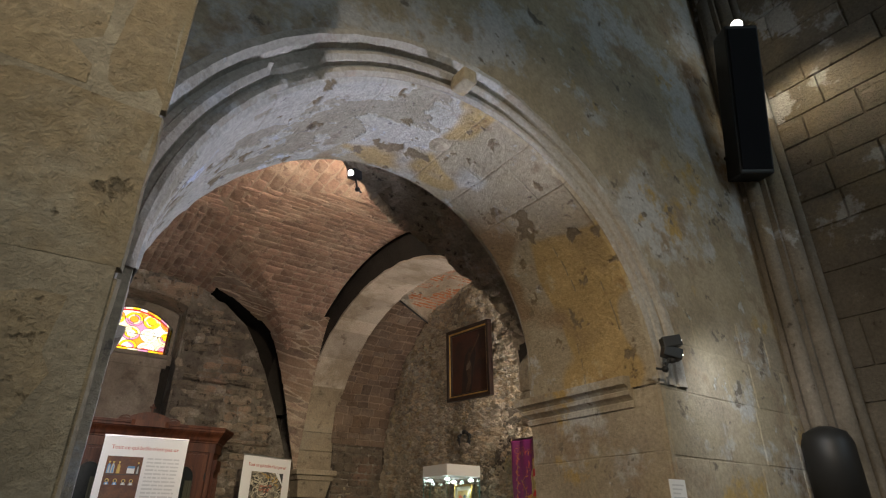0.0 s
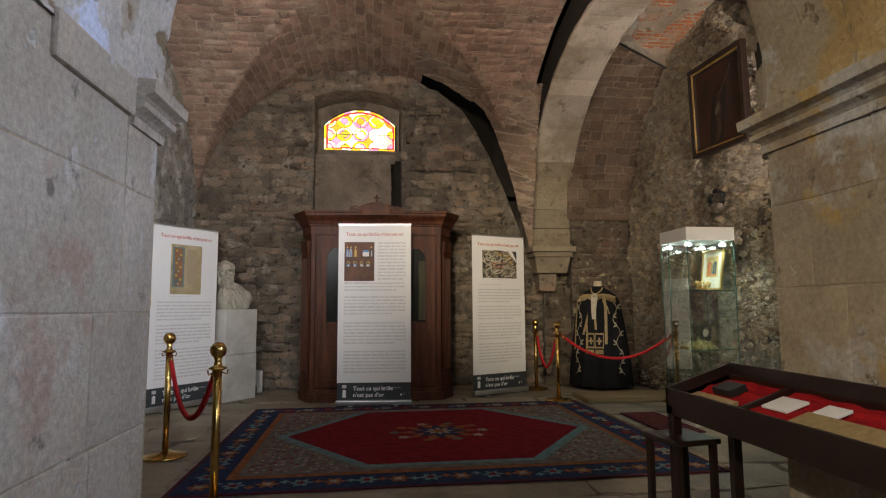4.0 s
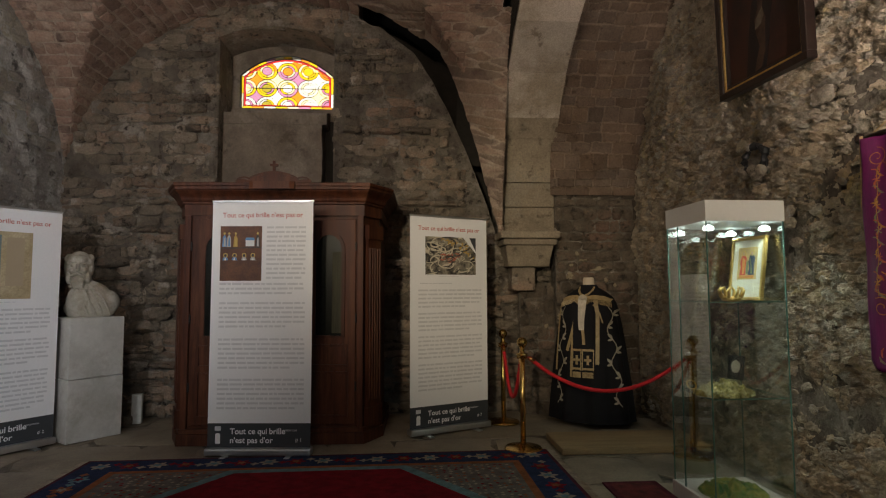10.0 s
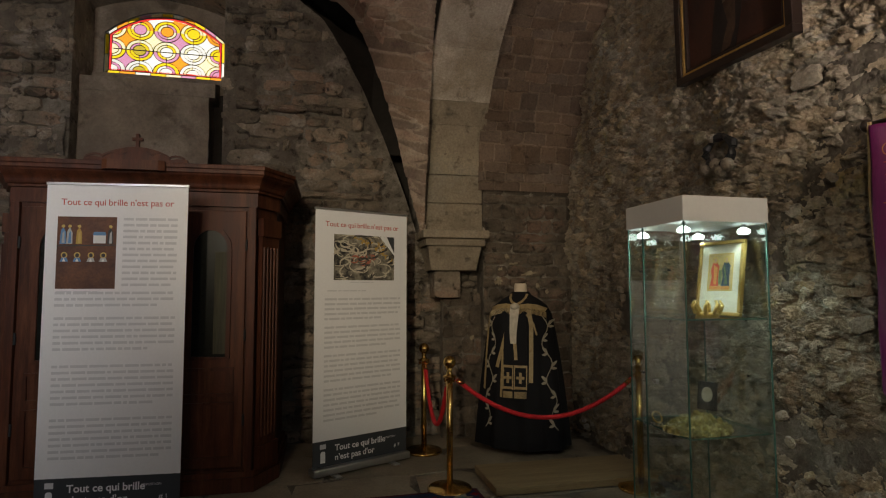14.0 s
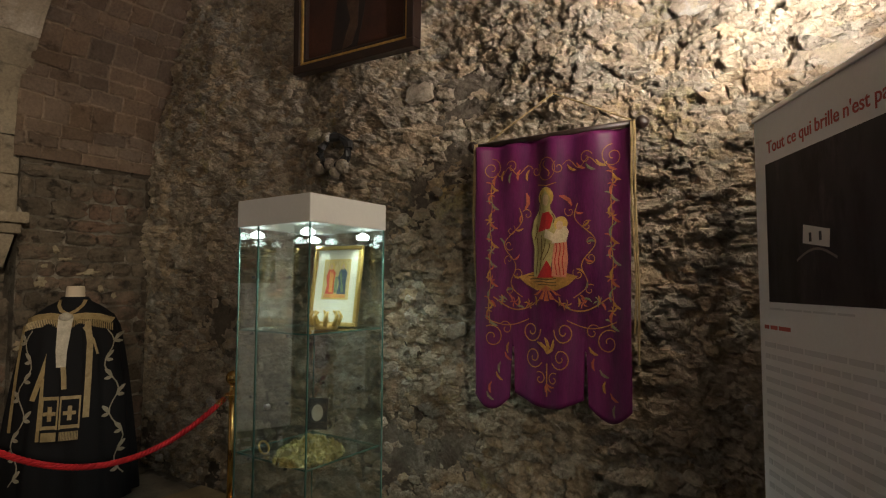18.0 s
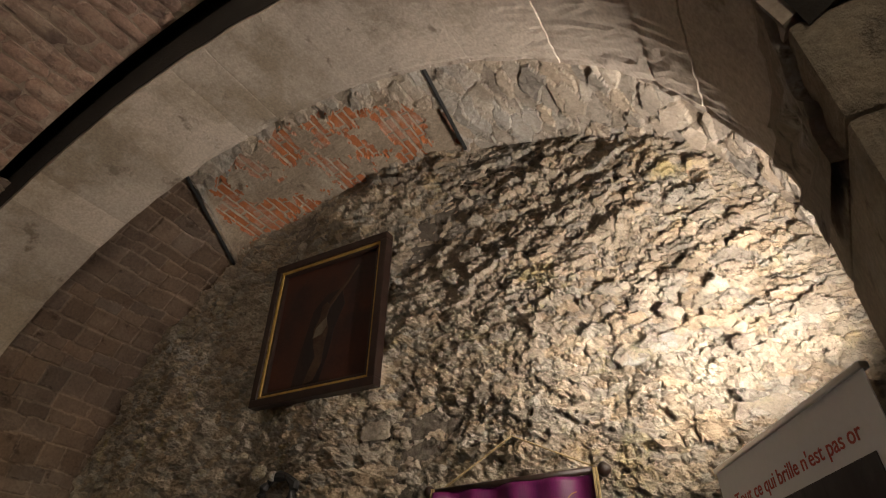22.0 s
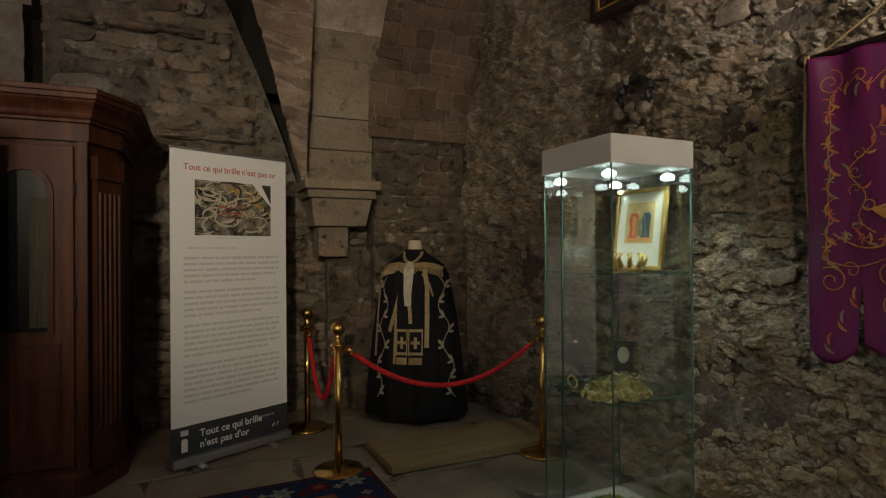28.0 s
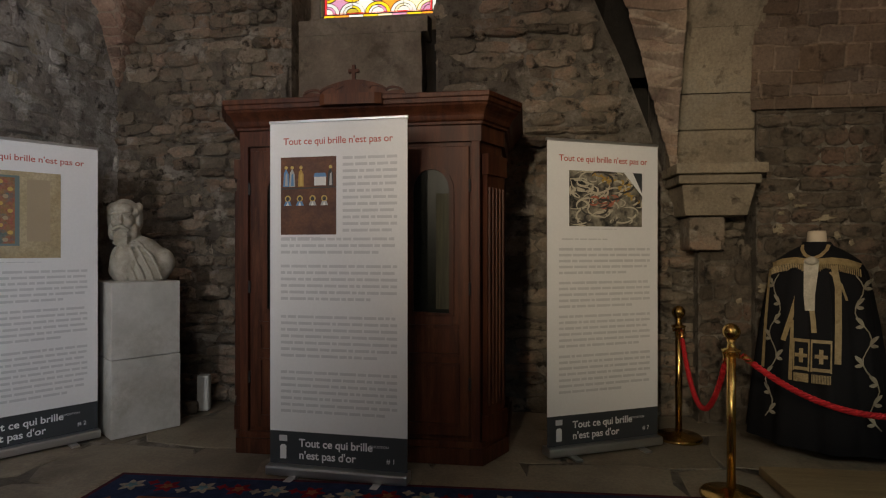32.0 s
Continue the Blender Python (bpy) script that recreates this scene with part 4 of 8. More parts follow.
def vault_web():
    """The last courses of the vault come down to a ragged edge before the back wall."""
    xs = np.linspace(0.25, 1.95, 400)
    run = np.concatenate([[0], np.cumsum(np.hypot(np.diff(xs), np.diff([web_edge(x) for x in xs])))])
    X, V = np.meshgrid(np.interp(np.linspace(0, run[-1], 220), run, xs), np.linspace(0, 1, 260))
    za = np.array([max(vault_a(x), vault_b(7.95)) + 0.004 for x in X[0]])
    zb = np.array([web_edge(x) for x in X[0]])
    f = V ** 1.5
    Z = za * (1 - f) + np.minimum(zb, za - 0.002) * f
    Y = 7.95 + 0.75 * V
    # courses run across the web, one above the other
    along, up = X + 0.7 * (Y - 7.95), Z - 0.45 * Y + 0.12 * X
    wob = 0.02 * layered(along * 5, up * 5, 211, 2)
    gap, du, dv, rnd = stones_of(along + wob, up + 0.5 * wob, 0.21, 0.115, 231)
    h = (0.014 + 0.012 * rnd[0]) * np.clip(gap / 0.016, 0, 1) + 0.006 * layered(along * 16, up * 16, 241, 3)
    mort = np.clip((0.021 - gap + 0.006 * layered(along * 30, up * 30, 251, 2)) / 0.008, 0, 1)[..., None]
    P = np.stack([X - 0.6 * h, Y - 0.45 * h, Z - 0.65 * h], -1)
    back = P[-1:] + np.array([0.02, 0.0, 0.14])
    P = np.concatenate([P, back])
    tone = stone_tones(rnd, 0.3, 0.05) * (1 - mort) + mort * np.array([1.5, 1.6, 1.62])
    grid_mesh("web", P, WEB, vault, np.concatenate([tone, tone[-1:]]), True)


vault_web()


def bar_y(x, k):
    """Line of the two iron bars across the narrow vault."""
    f = (x - 2.52) / 0.93
    return (5.16 + 0.14 * f, 7.08 + 0.42 * f)[k]


def narrow_vault():
    """Soffit along the rubble wall: coarse flush stones under smeared mortar, and a stripped patch of red brick between the iron bars."""
    t = np.linspace(0.03, math.pi - 0.03, 800)
    x = np.linspace(RIB1 - 0.06, XE + 0.08, 112)
    y = 6.12 - 2.62 * np.cos(t)
    z = np.array([strip_z(q) for q in y])
    arc = np.concatenate([[0], np.cumsum(np.hypot(np.diff(y), np.diff(z)))])
    nrm = np.array([strip_normal(q) for q in y])
    X, A = np.meshgrid(x, arc)
    Y = np.repeat(y[:, None], len(x), 1)
    bu, bv = layered(X * 6, A * 6, 111, 3), layered(X * 6, A * 6, 121, 3)
    gap, du, dv, rnd = stones_of(X + 0.03 * bu, A + 0.025 * bv, 0.17, 0.1, 131)
    smear = np.clip(0.5 + 0.9 * layered(X * 5, A * 5, 141, 3), 0.1, 1)
    h = (0.010 + 0.034 * rnd[0] + 0.14 * (rnd[1] - 0.5) * du + 0.3 * (rnd[2] - 0.4) * dv) * (0.1 + 0.9 * np.clip(gap / 0.009, 0, 1)) * (0.55 + 0.45 * smear)
    h += 0.018 * layered(X * 2.5, A * 2.5, 151, 3) + 0.004 * layered(X * 30, A * 30, 161, 2)
    past = np.clip((Y - bar_y(X, 1)) / 0.03, 0, 1)
    flat_gap, flat_rnd = coursed(X + 0.012 * bu, A + 0.016 * bv, 0.2, 0.125, 137)
    gap = np.where(past > 0, flat_gap, gap)
    rnd = [np.where(past > 0, q, p) for p, q in zip(rnd, flat_rnd)]
    tone = stone_tones(rnd, 0.22, 0.05)
    h = np.where(past > 0, (0.008 + 0.016 * rnd[0]) * np.clip(gap / 0.012, 0, 1) + 0.012 * bu * 0.5, h)
    # beyond the second bar: another, browner stone, its tone also lowered for the unlit end
    other = past[..., None]
    tone = tone * (1 - other * (1 - np.array([0.44, 0.365, 0.33])))
    tone = np.where((gap < 0.007 + 0.005 * bv)[..., None] & (other > 0), tone * 1.3 + 0.12, tone)
    # stripped patch with a ragged broken edge
    edge = np.interp(Y, [5.1, 5.35, 5.78, 6.09, 6.46, 7.0, 7.5], [3.06, 3.0, 2.83, 2.74, 2.69, 2.79, 2.84]) + 0.07 * layered(A * 6, X * 6, 171, 4, 0.62)
    inner = (X > edge) & (Y > bar_y(X, 0) + 0.01) & (Y < bar_y(X, 1) - 0.02)
    row = np.floor(A / 0.064)
    fa = A / 0.064 - row
    fx = (X + 0.11 * (row % 2) + 0.03 * value_noise(row * 3.7, row * 0 + 0.5, 181)) / 0.22
    fx -= np.floor(fx)
    joint = (np.minimum(fa, 1 - fa) < 0.10) | (np.minimum(fx, 1 - fx) < 0.03)
    bare = layered(X * 4.5, A * 6.5, 191, 5, 0.6) + 0.25 * np.interp(Y, [5.2, 6.3, 7.3], [-0.4, 0.3, 0.5]) + 0.35 * layered(X * 10, A * 26, 195, 3) > 0.2
    red = inner & bare & ~joint
    hp = -0.05 + 0.004 * layered(X * 24, A * 24, 201, 2) + np.where(bare, np.where(joint, -0.006, 0.003), 0.012 + 0.004 * layered(X * 50, A * 12, 205, 2))
    hp = hp - 0.11 * np.clip(1 - (X - edge) / 0.05, 0, 1) * np.clip(0.6 + layered(X * 14, A * 14, 207, 2), 0, 1)
    h = np.where(inner, hp, h + 0.03 * np.clip(1 - np.abs(X - edge) / 0.06, 0, 1) * (Y > bar_y(X, 0)) * (Y < bar_y(X, 1)))
    tone[inner] = (1.0, 0.95, 0.88)
    P = np.stack([X, Y + nrm[:, 1:2] * h, z[:, None] + nrm[:, 2:3] * h], -1)
    ob = grid_mesh("ceiling_strip", P, STRIP, None, tone, True)
    ob.data.materials.append(BRICK)
    ob.data.polygons.foreach_set("material_index", red[:-1, :-1].ravel().astype(np.int32))
    tagged(ob, "narrow rubble vault over the rough wall with a bare red brick patch", "ceiling", kind="structure")


narrow_vault()
# unseen slab added above the vaults to shut out the sky light
block("roof_slab", "masonry above the vaults", -3.5, 4.2, YF1, YB + 0.9, 5.4, 5.7, MORTAR, category="ceiling")

def stone_bump(w, h):
    bm = bmesh.new()
    bmesh.ops.create_icosphere(bm, subdivisions=3, radius=0.5, matrix=Matrix.Diagonal((w * 0.8, 0.02, h * 0.7, 1)))
    for v in bm.verts:
        v.co += v.co * 1.1 * noise.noise(v.co * 70 + Vector((w * 90, h * 70, 0)))
    return bm


CORBST = surface("corbel_stone", (0.34, 0.28, 0.20), (0.24, 0.195, 0.14), (0.30, 0.26, 0.20), 4, 45, 0.9, 0.8, 0.02, 0.12, layers=(((0.15, 0.12, 0.09), 6, 0.58, 0.67),))
# transverse rib of pale ashlar
rib = tagged(new("vault_rib"), "pale ashlar transverse rib over a moulded corbel", "arch", kind="structure")


def wedge(y0, y1, top, seed):
    """Voussoir: a worn soffit with chipped arrises, straight sides and a flat back."""
    bm = bmesh.new()
    g, nx, ny = 0.0008, 30, max(6, int((y1 - y0) / 0.03))
    rows = []
    tip = random.Random(seed).uniform(-0.003, 0.003)
    for j in range(ny + 1):
        y = y0 + g + (y1 - y0 - 2 * g) * j / ny
        nrm = Vector((0, (y - 6.28) * 0.6, 1.0)).normalized()
        # the foot by the front wall is left rough, with mortar runs along the curve
        coarse = min(max((4.75 - y) / 0.5, 0.0), 1.0)
        row = []
        for i in range(nx + 1):
            x = RIB0 + (RIB1 - RIB0) * i / nx
            e = min(i, nx - i) / nx
            chip = 0.03 * max(0.0, noise.noise((x * 4, y * 7, seed)) + 0.15) if e < 0.02 else 0.006 * (e < 0.05)
            wear = 0.005 * noise.noise((x * 5, y * 5, 3)) + 0.0025 * noise.noise((x * 38, y * 12, 5))
            lump = coarse * (0.012 * abs(noise.noise((x * 26, y * 4, 7))) + 0.006 * noise.noise((x * 55, y * 40, 8)))
            end = 0.002 if j in (0, ny) else 0.0
            row.append(bm.verts.new(Vector((x, y, rib_z(y))) + nrm * (tip + chip + wear - lump + end)))
        rows.append(row)
    for p, q in zip(rows, rows[1:]):
        for i in range(nx):
            bm.faces.new((p[i], p[i + 1], q[i + 1], q[i]))
    back = []
    for row in (rows[0], rows[-1]):
        for v in (row[0], row[-1]):
            nrm = Vector((0, (v.co.y - 6.28) * 0.6, 1.0)).normalized()
            back.append(bm.verts.new(v.co + nrm * top))
    a, b, c, d = back
    bm.faces.new(rows[0] + [b, a])
    bm.faces.new(rows[-1][::-1] + [c, d])
    bm.faces.new([r[0] for r in rows][::-1] + [a, c])
    bm.faces.new([r[-1] for r in rows] + [d, b])
    bm.faces.new((a, b, d, c))
    bmesh.ops.recalc_face_normals(bm, faces=bm.faces)
    return bm


ths = [0.12 + (math.pi - 0.24) * (k + 0.25 * math.sin(k * 2.1) * (0 < k < 15)) / 15 for k in range(16)]
for k, (ta, tb) in enumerate(zip(ths, ths[1:])):
    ya, yb = 6.28 - 2.52 * math.cos(ta), 6.28 - 2.52 * math.cos(tb)
    part("voussoir", wedge(ya, yb, 0.42, k), ASHLAR if rib_z((ya + yb) / 2) > (2.8 if k < 8 else 3.25) else CORBST, rib)
# the dark gap between rib and vault, its shade painted as a near-black sheet
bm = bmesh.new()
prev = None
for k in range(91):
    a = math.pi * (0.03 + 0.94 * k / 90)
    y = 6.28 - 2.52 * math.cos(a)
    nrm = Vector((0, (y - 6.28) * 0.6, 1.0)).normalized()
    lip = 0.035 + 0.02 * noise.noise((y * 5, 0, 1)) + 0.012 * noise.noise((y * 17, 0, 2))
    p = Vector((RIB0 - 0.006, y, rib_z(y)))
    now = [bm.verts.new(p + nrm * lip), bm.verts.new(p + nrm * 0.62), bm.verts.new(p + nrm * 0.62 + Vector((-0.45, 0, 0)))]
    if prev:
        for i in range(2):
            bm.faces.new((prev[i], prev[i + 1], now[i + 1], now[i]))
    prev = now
part("open_joint", bm, RECESS_SHADE, rib, "soot-black open joint beside the rib")
for y0, y1 in ((8.785, 9.02), (YF1 - 0.1, 3.775)):
    for k, (z0, z1) in enumerate(((1.98, 2.26), (2.262, 2.54))):
        part("springer", boxed(RIB0, RIB1, y0, y1, z0, z1, 0.02), CORBST, rib)
corbel = tagged(new("corbel"), "weathered moulded stone corbel under the rib", "corbel", kind="structure")
for z0, z1, a, b in ((1.9, 1.978, 0.0, 0.0), (1.83, 1.898, 0.03, 0.02), (1.6, 1.828, 0.06, 0.035)):
    bm = boxed(RIB0 - 0.04 + a, RIB1 + 0.0 - a, 8.55 + b * 2, 9.02, z0, z1, 0.015)
    for v in bm.verts:
        if v.co.z < z0 + 0.03 and z1 - z0 > 0.1:
            v.co.x = 2.23 + (v.co.x - 2.23) * 0.86
            v.co.y += 0.05 if v.co.y < 8.8 else 0
    part("corbel_stone", bm, CORBST, corbel)
part("corbel_stone", boxed(2.05, 2.31, 8.72, 9.02, 1.34, 1.597, 0.02), STONE, corbel)
pn = block("corner_masonry", "reddish stone pier in the corner under the rib", 2.16, RIB1, 8.86, YB + 0.01, -0.02, 1.335, MORTAR, category="wall")
part("wall_block", boxed(RIB1, XE, 8.77, YB + 0.01, -0.02, 2.6), MORTAR, pn)
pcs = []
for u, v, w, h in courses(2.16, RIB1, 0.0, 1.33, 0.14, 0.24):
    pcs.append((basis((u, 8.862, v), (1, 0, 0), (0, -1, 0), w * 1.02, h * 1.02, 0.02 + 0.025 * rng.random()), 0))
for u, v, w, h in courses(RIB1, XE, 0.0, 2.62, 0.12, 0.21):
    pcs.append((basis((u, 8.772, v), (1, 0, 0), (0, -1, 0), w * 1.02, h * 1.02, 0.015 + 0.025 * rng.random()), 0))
# stones coloured darker to give the corner its shade
lay(pn, "stone", pcs, "rough", SHADEST, SHADEST)
CHIP = surface("lime_plaster_remnant", (0.38, 0.32, 0.22), (0.26, 0.21, 0.14), None, 12, 50, 0.9, 0.6, 0.01, 0)
for x, z, w, h in ((2.78, 1.74, 0.05, 0.06), (2.85, 1.67, 0.1, 0.03), (2.72, 1.62, 0.05, 0.04), (3.02, 1.58, 0.16, 0.05), (2.7, 1.5, 0.07, 0.1), (3.1, 1.45, 0.05, 0.06), (3.2, 1.4, 0.04, 0.05), (2.62, 1.06, 0.16, 0.09), (2.45, 0.95, 0.05, 0.05)):
    part("plaster_remnant", stone_bump(w, h), CHIP, pn).matrix_local = pose(x, 8.742 if x > RIB1 else 8.832, z, 0, rng.uniform(-20, 20), 0)
# small stone details on the arch
part("boss", lathe([(0.085, 0.0), (0.08, 0.02), (0.05, 0.028), (0.03, 0.04)], 16, axis=Matrix.Rotation(math.pi, 4, "X"), at=(0.337, 2.67, ACZ + AR - 0.003)), PLASTER, south, "worn round boss on the soffit")
part("stub", boxed(0.1, 0.2, YF0 - 0.16, YF0 - 0.02, ACZ + AR + 0.0, ACZ + AR + 0.1, 0.02), PLASTER, south, "broken stone stub on the archivolt")

# ---- window ----
def tinted(name, c, gloss=0.05):
    return glass(name, c, gloss)


GLASSES = [tinted("pane_yellow", (0.93, 0.66, 0.02)), tinted("pane_cream", (0.95, 0.86, 0.52)), tinted("pane_clear", (0.95, 0.93, 0.84)),
           tinted("pane_lilac", (0.66, 0.30, 0.46)), tinted("pane_orange", (0.92, 0.36, 0.03)), tinted("pane_olive", (0.52, 0.42, 0.05)), tinted("pane_red", (0.75, 0.04, 0.04))]
YEL_P, CRM_P, CLR_P, LIL_P, ORG_P, OLV_P, RED_P = GLASSES
WCX, WHALF, WZ0, WZS, WRISE = -0.547, 0.565, 3.555, 3.965, 0.258


def head_z(x):
    return WZS + WRISE * (1 - ((x - WCX) / WHALF) ** 2)


win = tagged(new("window_1"), "segmental stained-glass window with interlaced yellow, pink and white circles", "window", kind="structure")
ds, dz, ro, rm_, ri = 0.25, 0.214, 0.123, 0.088, 0.06
SQ = 0.87
EDGE_W = 0.062


def clipped(outline):
    """The part of an outline inside the inner field of the window."""
    def side(pts, ok):
        out = []
        for (p, q) in zip(pts, pts[1:] + pts[:1]):
            if ok(p):
                out.append(p)
            if ok(p) != ok(q):
                a, b = p, q
                for _ in range(24):
                    m = ((a[0] + b[0]) / 2, (a[1] + b[1]) / 2)
                    a, b = (m, b) if ok(m) == ok(p) else (a, m)
                out.append(a)
        return out
    for ok in (lambda p: p[0] > WCX - WHALF + EDGE_W, lambda p: p[0] < WCX + WHALF - EDGE_W, lambda p: p[1] > WZ0 + 0.05, lambda p: p[1] < head_z(p[0]) - EDGE_W):
        if len(outline) > 2:
            outline = side(outline, ok)
    return outline


def pane(outline, mat, clip=True):
    outline = clipped(outline) if clip else outline
    if len(outline) < 3:
        return
    bm = bmesh.new()
    f = bm.faces.new([bm.verts.new((x, 9.535, z)) for x, z in outline])
    if f.normal.y > 0:
        f.normal_flip()
    part("pane", bm, mat, win).visible_shadow = False


def arc_of(cx, cz, r, a0, a1, n=7):
    return [(cx + r * math.cos(a0 + (a1 - a0) * k / (n - 1)), cz + SQ * r * math.sin(a0 + (a1 - a0) * k / (n - 1))) for k in range(n)]


def came(pts, w=0.006):
    run = []
    for p in pts + [None]:
        if p and WCX - WHALF + EDGE_W <= p[0] <= WCX + WHALF - EDGE_W and WZ0 + 0.045 <= p[1] <= head_z(p[0]) - EDGE_W + 0.004:
            run.append(p)
        else:
            if len(run) > 1:
                ribbon(run, w, 9.525, lead, 0.008)
            run = []


lead = bmesh.new()
DISCS = [[CLR_P, OLV_P, CLR_P, CLR_P, LIL_P], [CRM_P, OLV_P, CLR_P, CLR_P, YEL_P], [ORG_P, LIL_P, ORG_P, YEL_P, CRM_P]]
RINGS = [[(LIL_P, CLR_P), (YEL_P, CLR_P), (LIL_P, CLR_P), (CLR_P, CRM_P), (CLR_P, LIL_P)], [(LIL_P, CRM_P), (YEL_P, LIL_P), (YEL_P, CRM_P), (CLR_P, CRM_P), (LIL_P, YEL_P)], [(CRM_P, YEL_P), (YEL_P, CRM_P), (LIL_P, CRM_P), (CRM_P, YEL_P), (ORG_P, CRM_P)]]
OUTER = [[(CLR_P, YEL_P), (CLR_P, CRM_P), (YEL_P, CLR_P), (CLR_P, LIL_P), (CRM_P, CLR_P)], [(CRM_P, YEL_P), (CRM_P, YEL_P), (CRM_P, LIL_P), (CLR_P, CLR_P), (CLR_P, CRM_P)], [(ORG_P, CRM_P), (ORG_P, YEL_P), (YEL_P, LIL_P), (CRM_P, YEL_P), (YEL_P, ORG_P)]]
for j in range(3):
    for i in range(-1, 6):
        c = min(max(i, 0), 4)
        cx, cz = WCX + ds * (i - 2), WZ0 + 0.05 + dz * j
        pane(arc_of(cx, cz, ri, 0, 2 * math.pi * 19 / 20, 20), DISCS[j][c])
        for q in range(4):
            a0, a1 = q * math.pi / 2, (q + 1) * math.pi / 2
            pane(arc_of(cx, cz, rm_, a0, a1) + arc_of(cx, cz, ri, a1, a0), RINGS[j][c][q % 2])
            pane(arc_of(cx, cz, ro, a0, a1) + arc_of(cx, cz, rm_, a1, a0), OUTER[j][c][q // 2])
        for r in (ri, rm_, ro):
            came(arc_of(cx, cz, r, 0, 2 * math.pi, 61))
        pts = []
        for ox, oz, a0 in ((ds, 0, math.pi), (ds, dz, 1.5 * math.pi), (0, dz, 2 * math.pi), (0, 0, 0.5 * math.pi)):
            pts += arc_of(cx + ox, cz + oz, ro, a0, a0 - math.pi / 2, 6)
        pane(pts, (LIL_P, CLR_P, ORG_P, CRM_P)[(i + 2 * j) % 4])
        for q in (-1, 1):
            came([(cx, cz + q * SQ * (ri + (ro - ri) * k / 8)) for k in range(9)], 0.005)
came([(WCX - WHALF + 2 * WHALF * k / 60, WZ0 + 0.05 + dz) for k in range(61)], 0.008)
part("lead_came", lead, IRON, win, "black lead cames")
# outer row of little panes inside two red lines
rim = [(WCX - WHALF, WZ0), (WCX - WHALF, WZ0 + 0.2), (WCX - WHALF, WZS)] + [(x, head_z(x)) for x in np.linspace(WCX - WHALF, WCX + WHALF, 12)[1:-1]] + [(WCX + WHALF, WZS), (WCX + WHALF, WZ0 + 0.2), (WCX + WHALF, WZ0)] + [(x, WZ0) for x in np.linspace(WCX + WHALF, WCX - WHALF, 9)[1:]]


def inset(p, d):
    x = min(max(p[0], WCX - WHALF + d), WCX + WHALF - d)
    return (x, min(max(p[1], WZ0 + d), head_z(x) - d))


for k, (p, q) in enumerate(zip(rim, rim[1:])):
    pane([p, q, inset(q, 0.04), inset(p, 0.04)], (CRM_P, YEL_P, CLR_P, ORG_P, YEL_P, LIL_P)[k % 6], False)
    pane([inset(p, 0.04), inset(q, 0.04), inset(q, EDGE_W), inset(p, EDGE_W)], RED_P, False)
bm = bmesh.new()
for p in rim[:-1]:
    ribbon([p, inset(p, 0.04)], 0.006, 9.524, bm, 0.006)
ribbon([inset(p, 0.04) for p in rim], 0.008, 9.522, bm, 0.008)
part("border_came", bm, IRON, win, "black lead round the border panes")
bm = bmesh.new()
ribbon(rim, 0.016, 9.505, bm, 0.02)
part("window_frame", bm, IRON, win)
# plastered reveal round the glass
bm = bmesh.new()
outer = [(x, head_z(x)) for x in np.linspace(WCX - WHALF, WCX + WHALF, 21)]
for (xa, za), (xb, zb) in zip(outer, outer[1:]):
    v = [bm.verts.new(p) for p in ((xa, 9.5, za), (xb, 9.5, zb), (xb, 9.5, 4.6), (xa, 9.5, 4.6), (xa, 9.6, za), (xb, 9.6, zb))]
    bm.faces.new((v[0], v[1], v[2], v[3]))
part("window_reveal", bm, PANELPL, win)
for x0, x1 in ((-1.25, WCX - WHALF), (WCX + WHALF, 0.06)):
    part("window_reveal", boxed(x0, x1, 9.5, 9.515, 3.35, 4.6), PANELPL, win)
bm = boxed(-1.2, -0.02, 9.186, 9.62, 3.276, 3.41)
for v in bm.verts:
    if v.co.y > 9.4 and v.co.z > 3.35:
        v.co.z = WZ0 - 0.012
part("window_sill", bm, PANELPL, win, "sloping plastered sill")
part("bottom_rail", boxed(-1.25, 0.1, 9.47, 9.56, 3.25, WZ0 - 0.006), PANELPL, win)
sheet = tagged(solid("backdrop", boxed(-3.2, 2.2, 11.0, 11.02, 2.2, 6.2), DAYLIGHT), "bright daylight behind the window", "backdrop", kind="structure")

# ---- lamps as things ----
def spotlight(m, label, bracket=0.1):
    t = thing("spotlight", m @ Matrix.Scale(0.78, 4), label, "spotlight", "small black spotlights")
    part("housing", boxed(-0.045, 0.045, -0.04, 0.11, -0.045, 0.045, 0.01), IRON, t)
    part("lens", lathe([(0.03, 0.0), (0.028, 0.004)], 16, axis=Matrix.Rotation(math.pi / 2, 4, "X"), at=(0, -0.041, 0)), LED, t, "glowing round lens")
    part("bracket", tube([(0, 0.05, 0.04), (0, 0.07, 0.05 + bracket), (0, 0.14, 0.06 + bracket)], 0.01), IRON, t)
    part("joint", lathe([(0.02, -0.02), (0.028, 0.0), (0.02, 0.02)], 12, at=(0, 0.07, 0.045 + bracket)), IRON, t, smooth=True)
    return t


spotlight(look((0.1, 3.5, 3.64), (-1.6, 2.4, 3.0)) @ pose(0, 0, 0, 90), "small black spotlight fixed above the arch")
spotlight(look((1.74, 2.1, 2.265), (2.9, 1.2, 2.5)) @ pose(0, 0, 0, 90, 0, 0), "black twin spotlight on the arch wall")
spotlight(look((1.74, 2.11, 2.185), (2.9, 1.4, 1.8)) @ pose(0, 0, 0, 90, 0, 0), "black spotlight housing turned down")
spotlight(look((3.02, 3.56, 2.2), (3.5, 5.2, 3.55)) @ pose(0, 0, 0, 90), "black spotlight in the corner by the rubble wall")
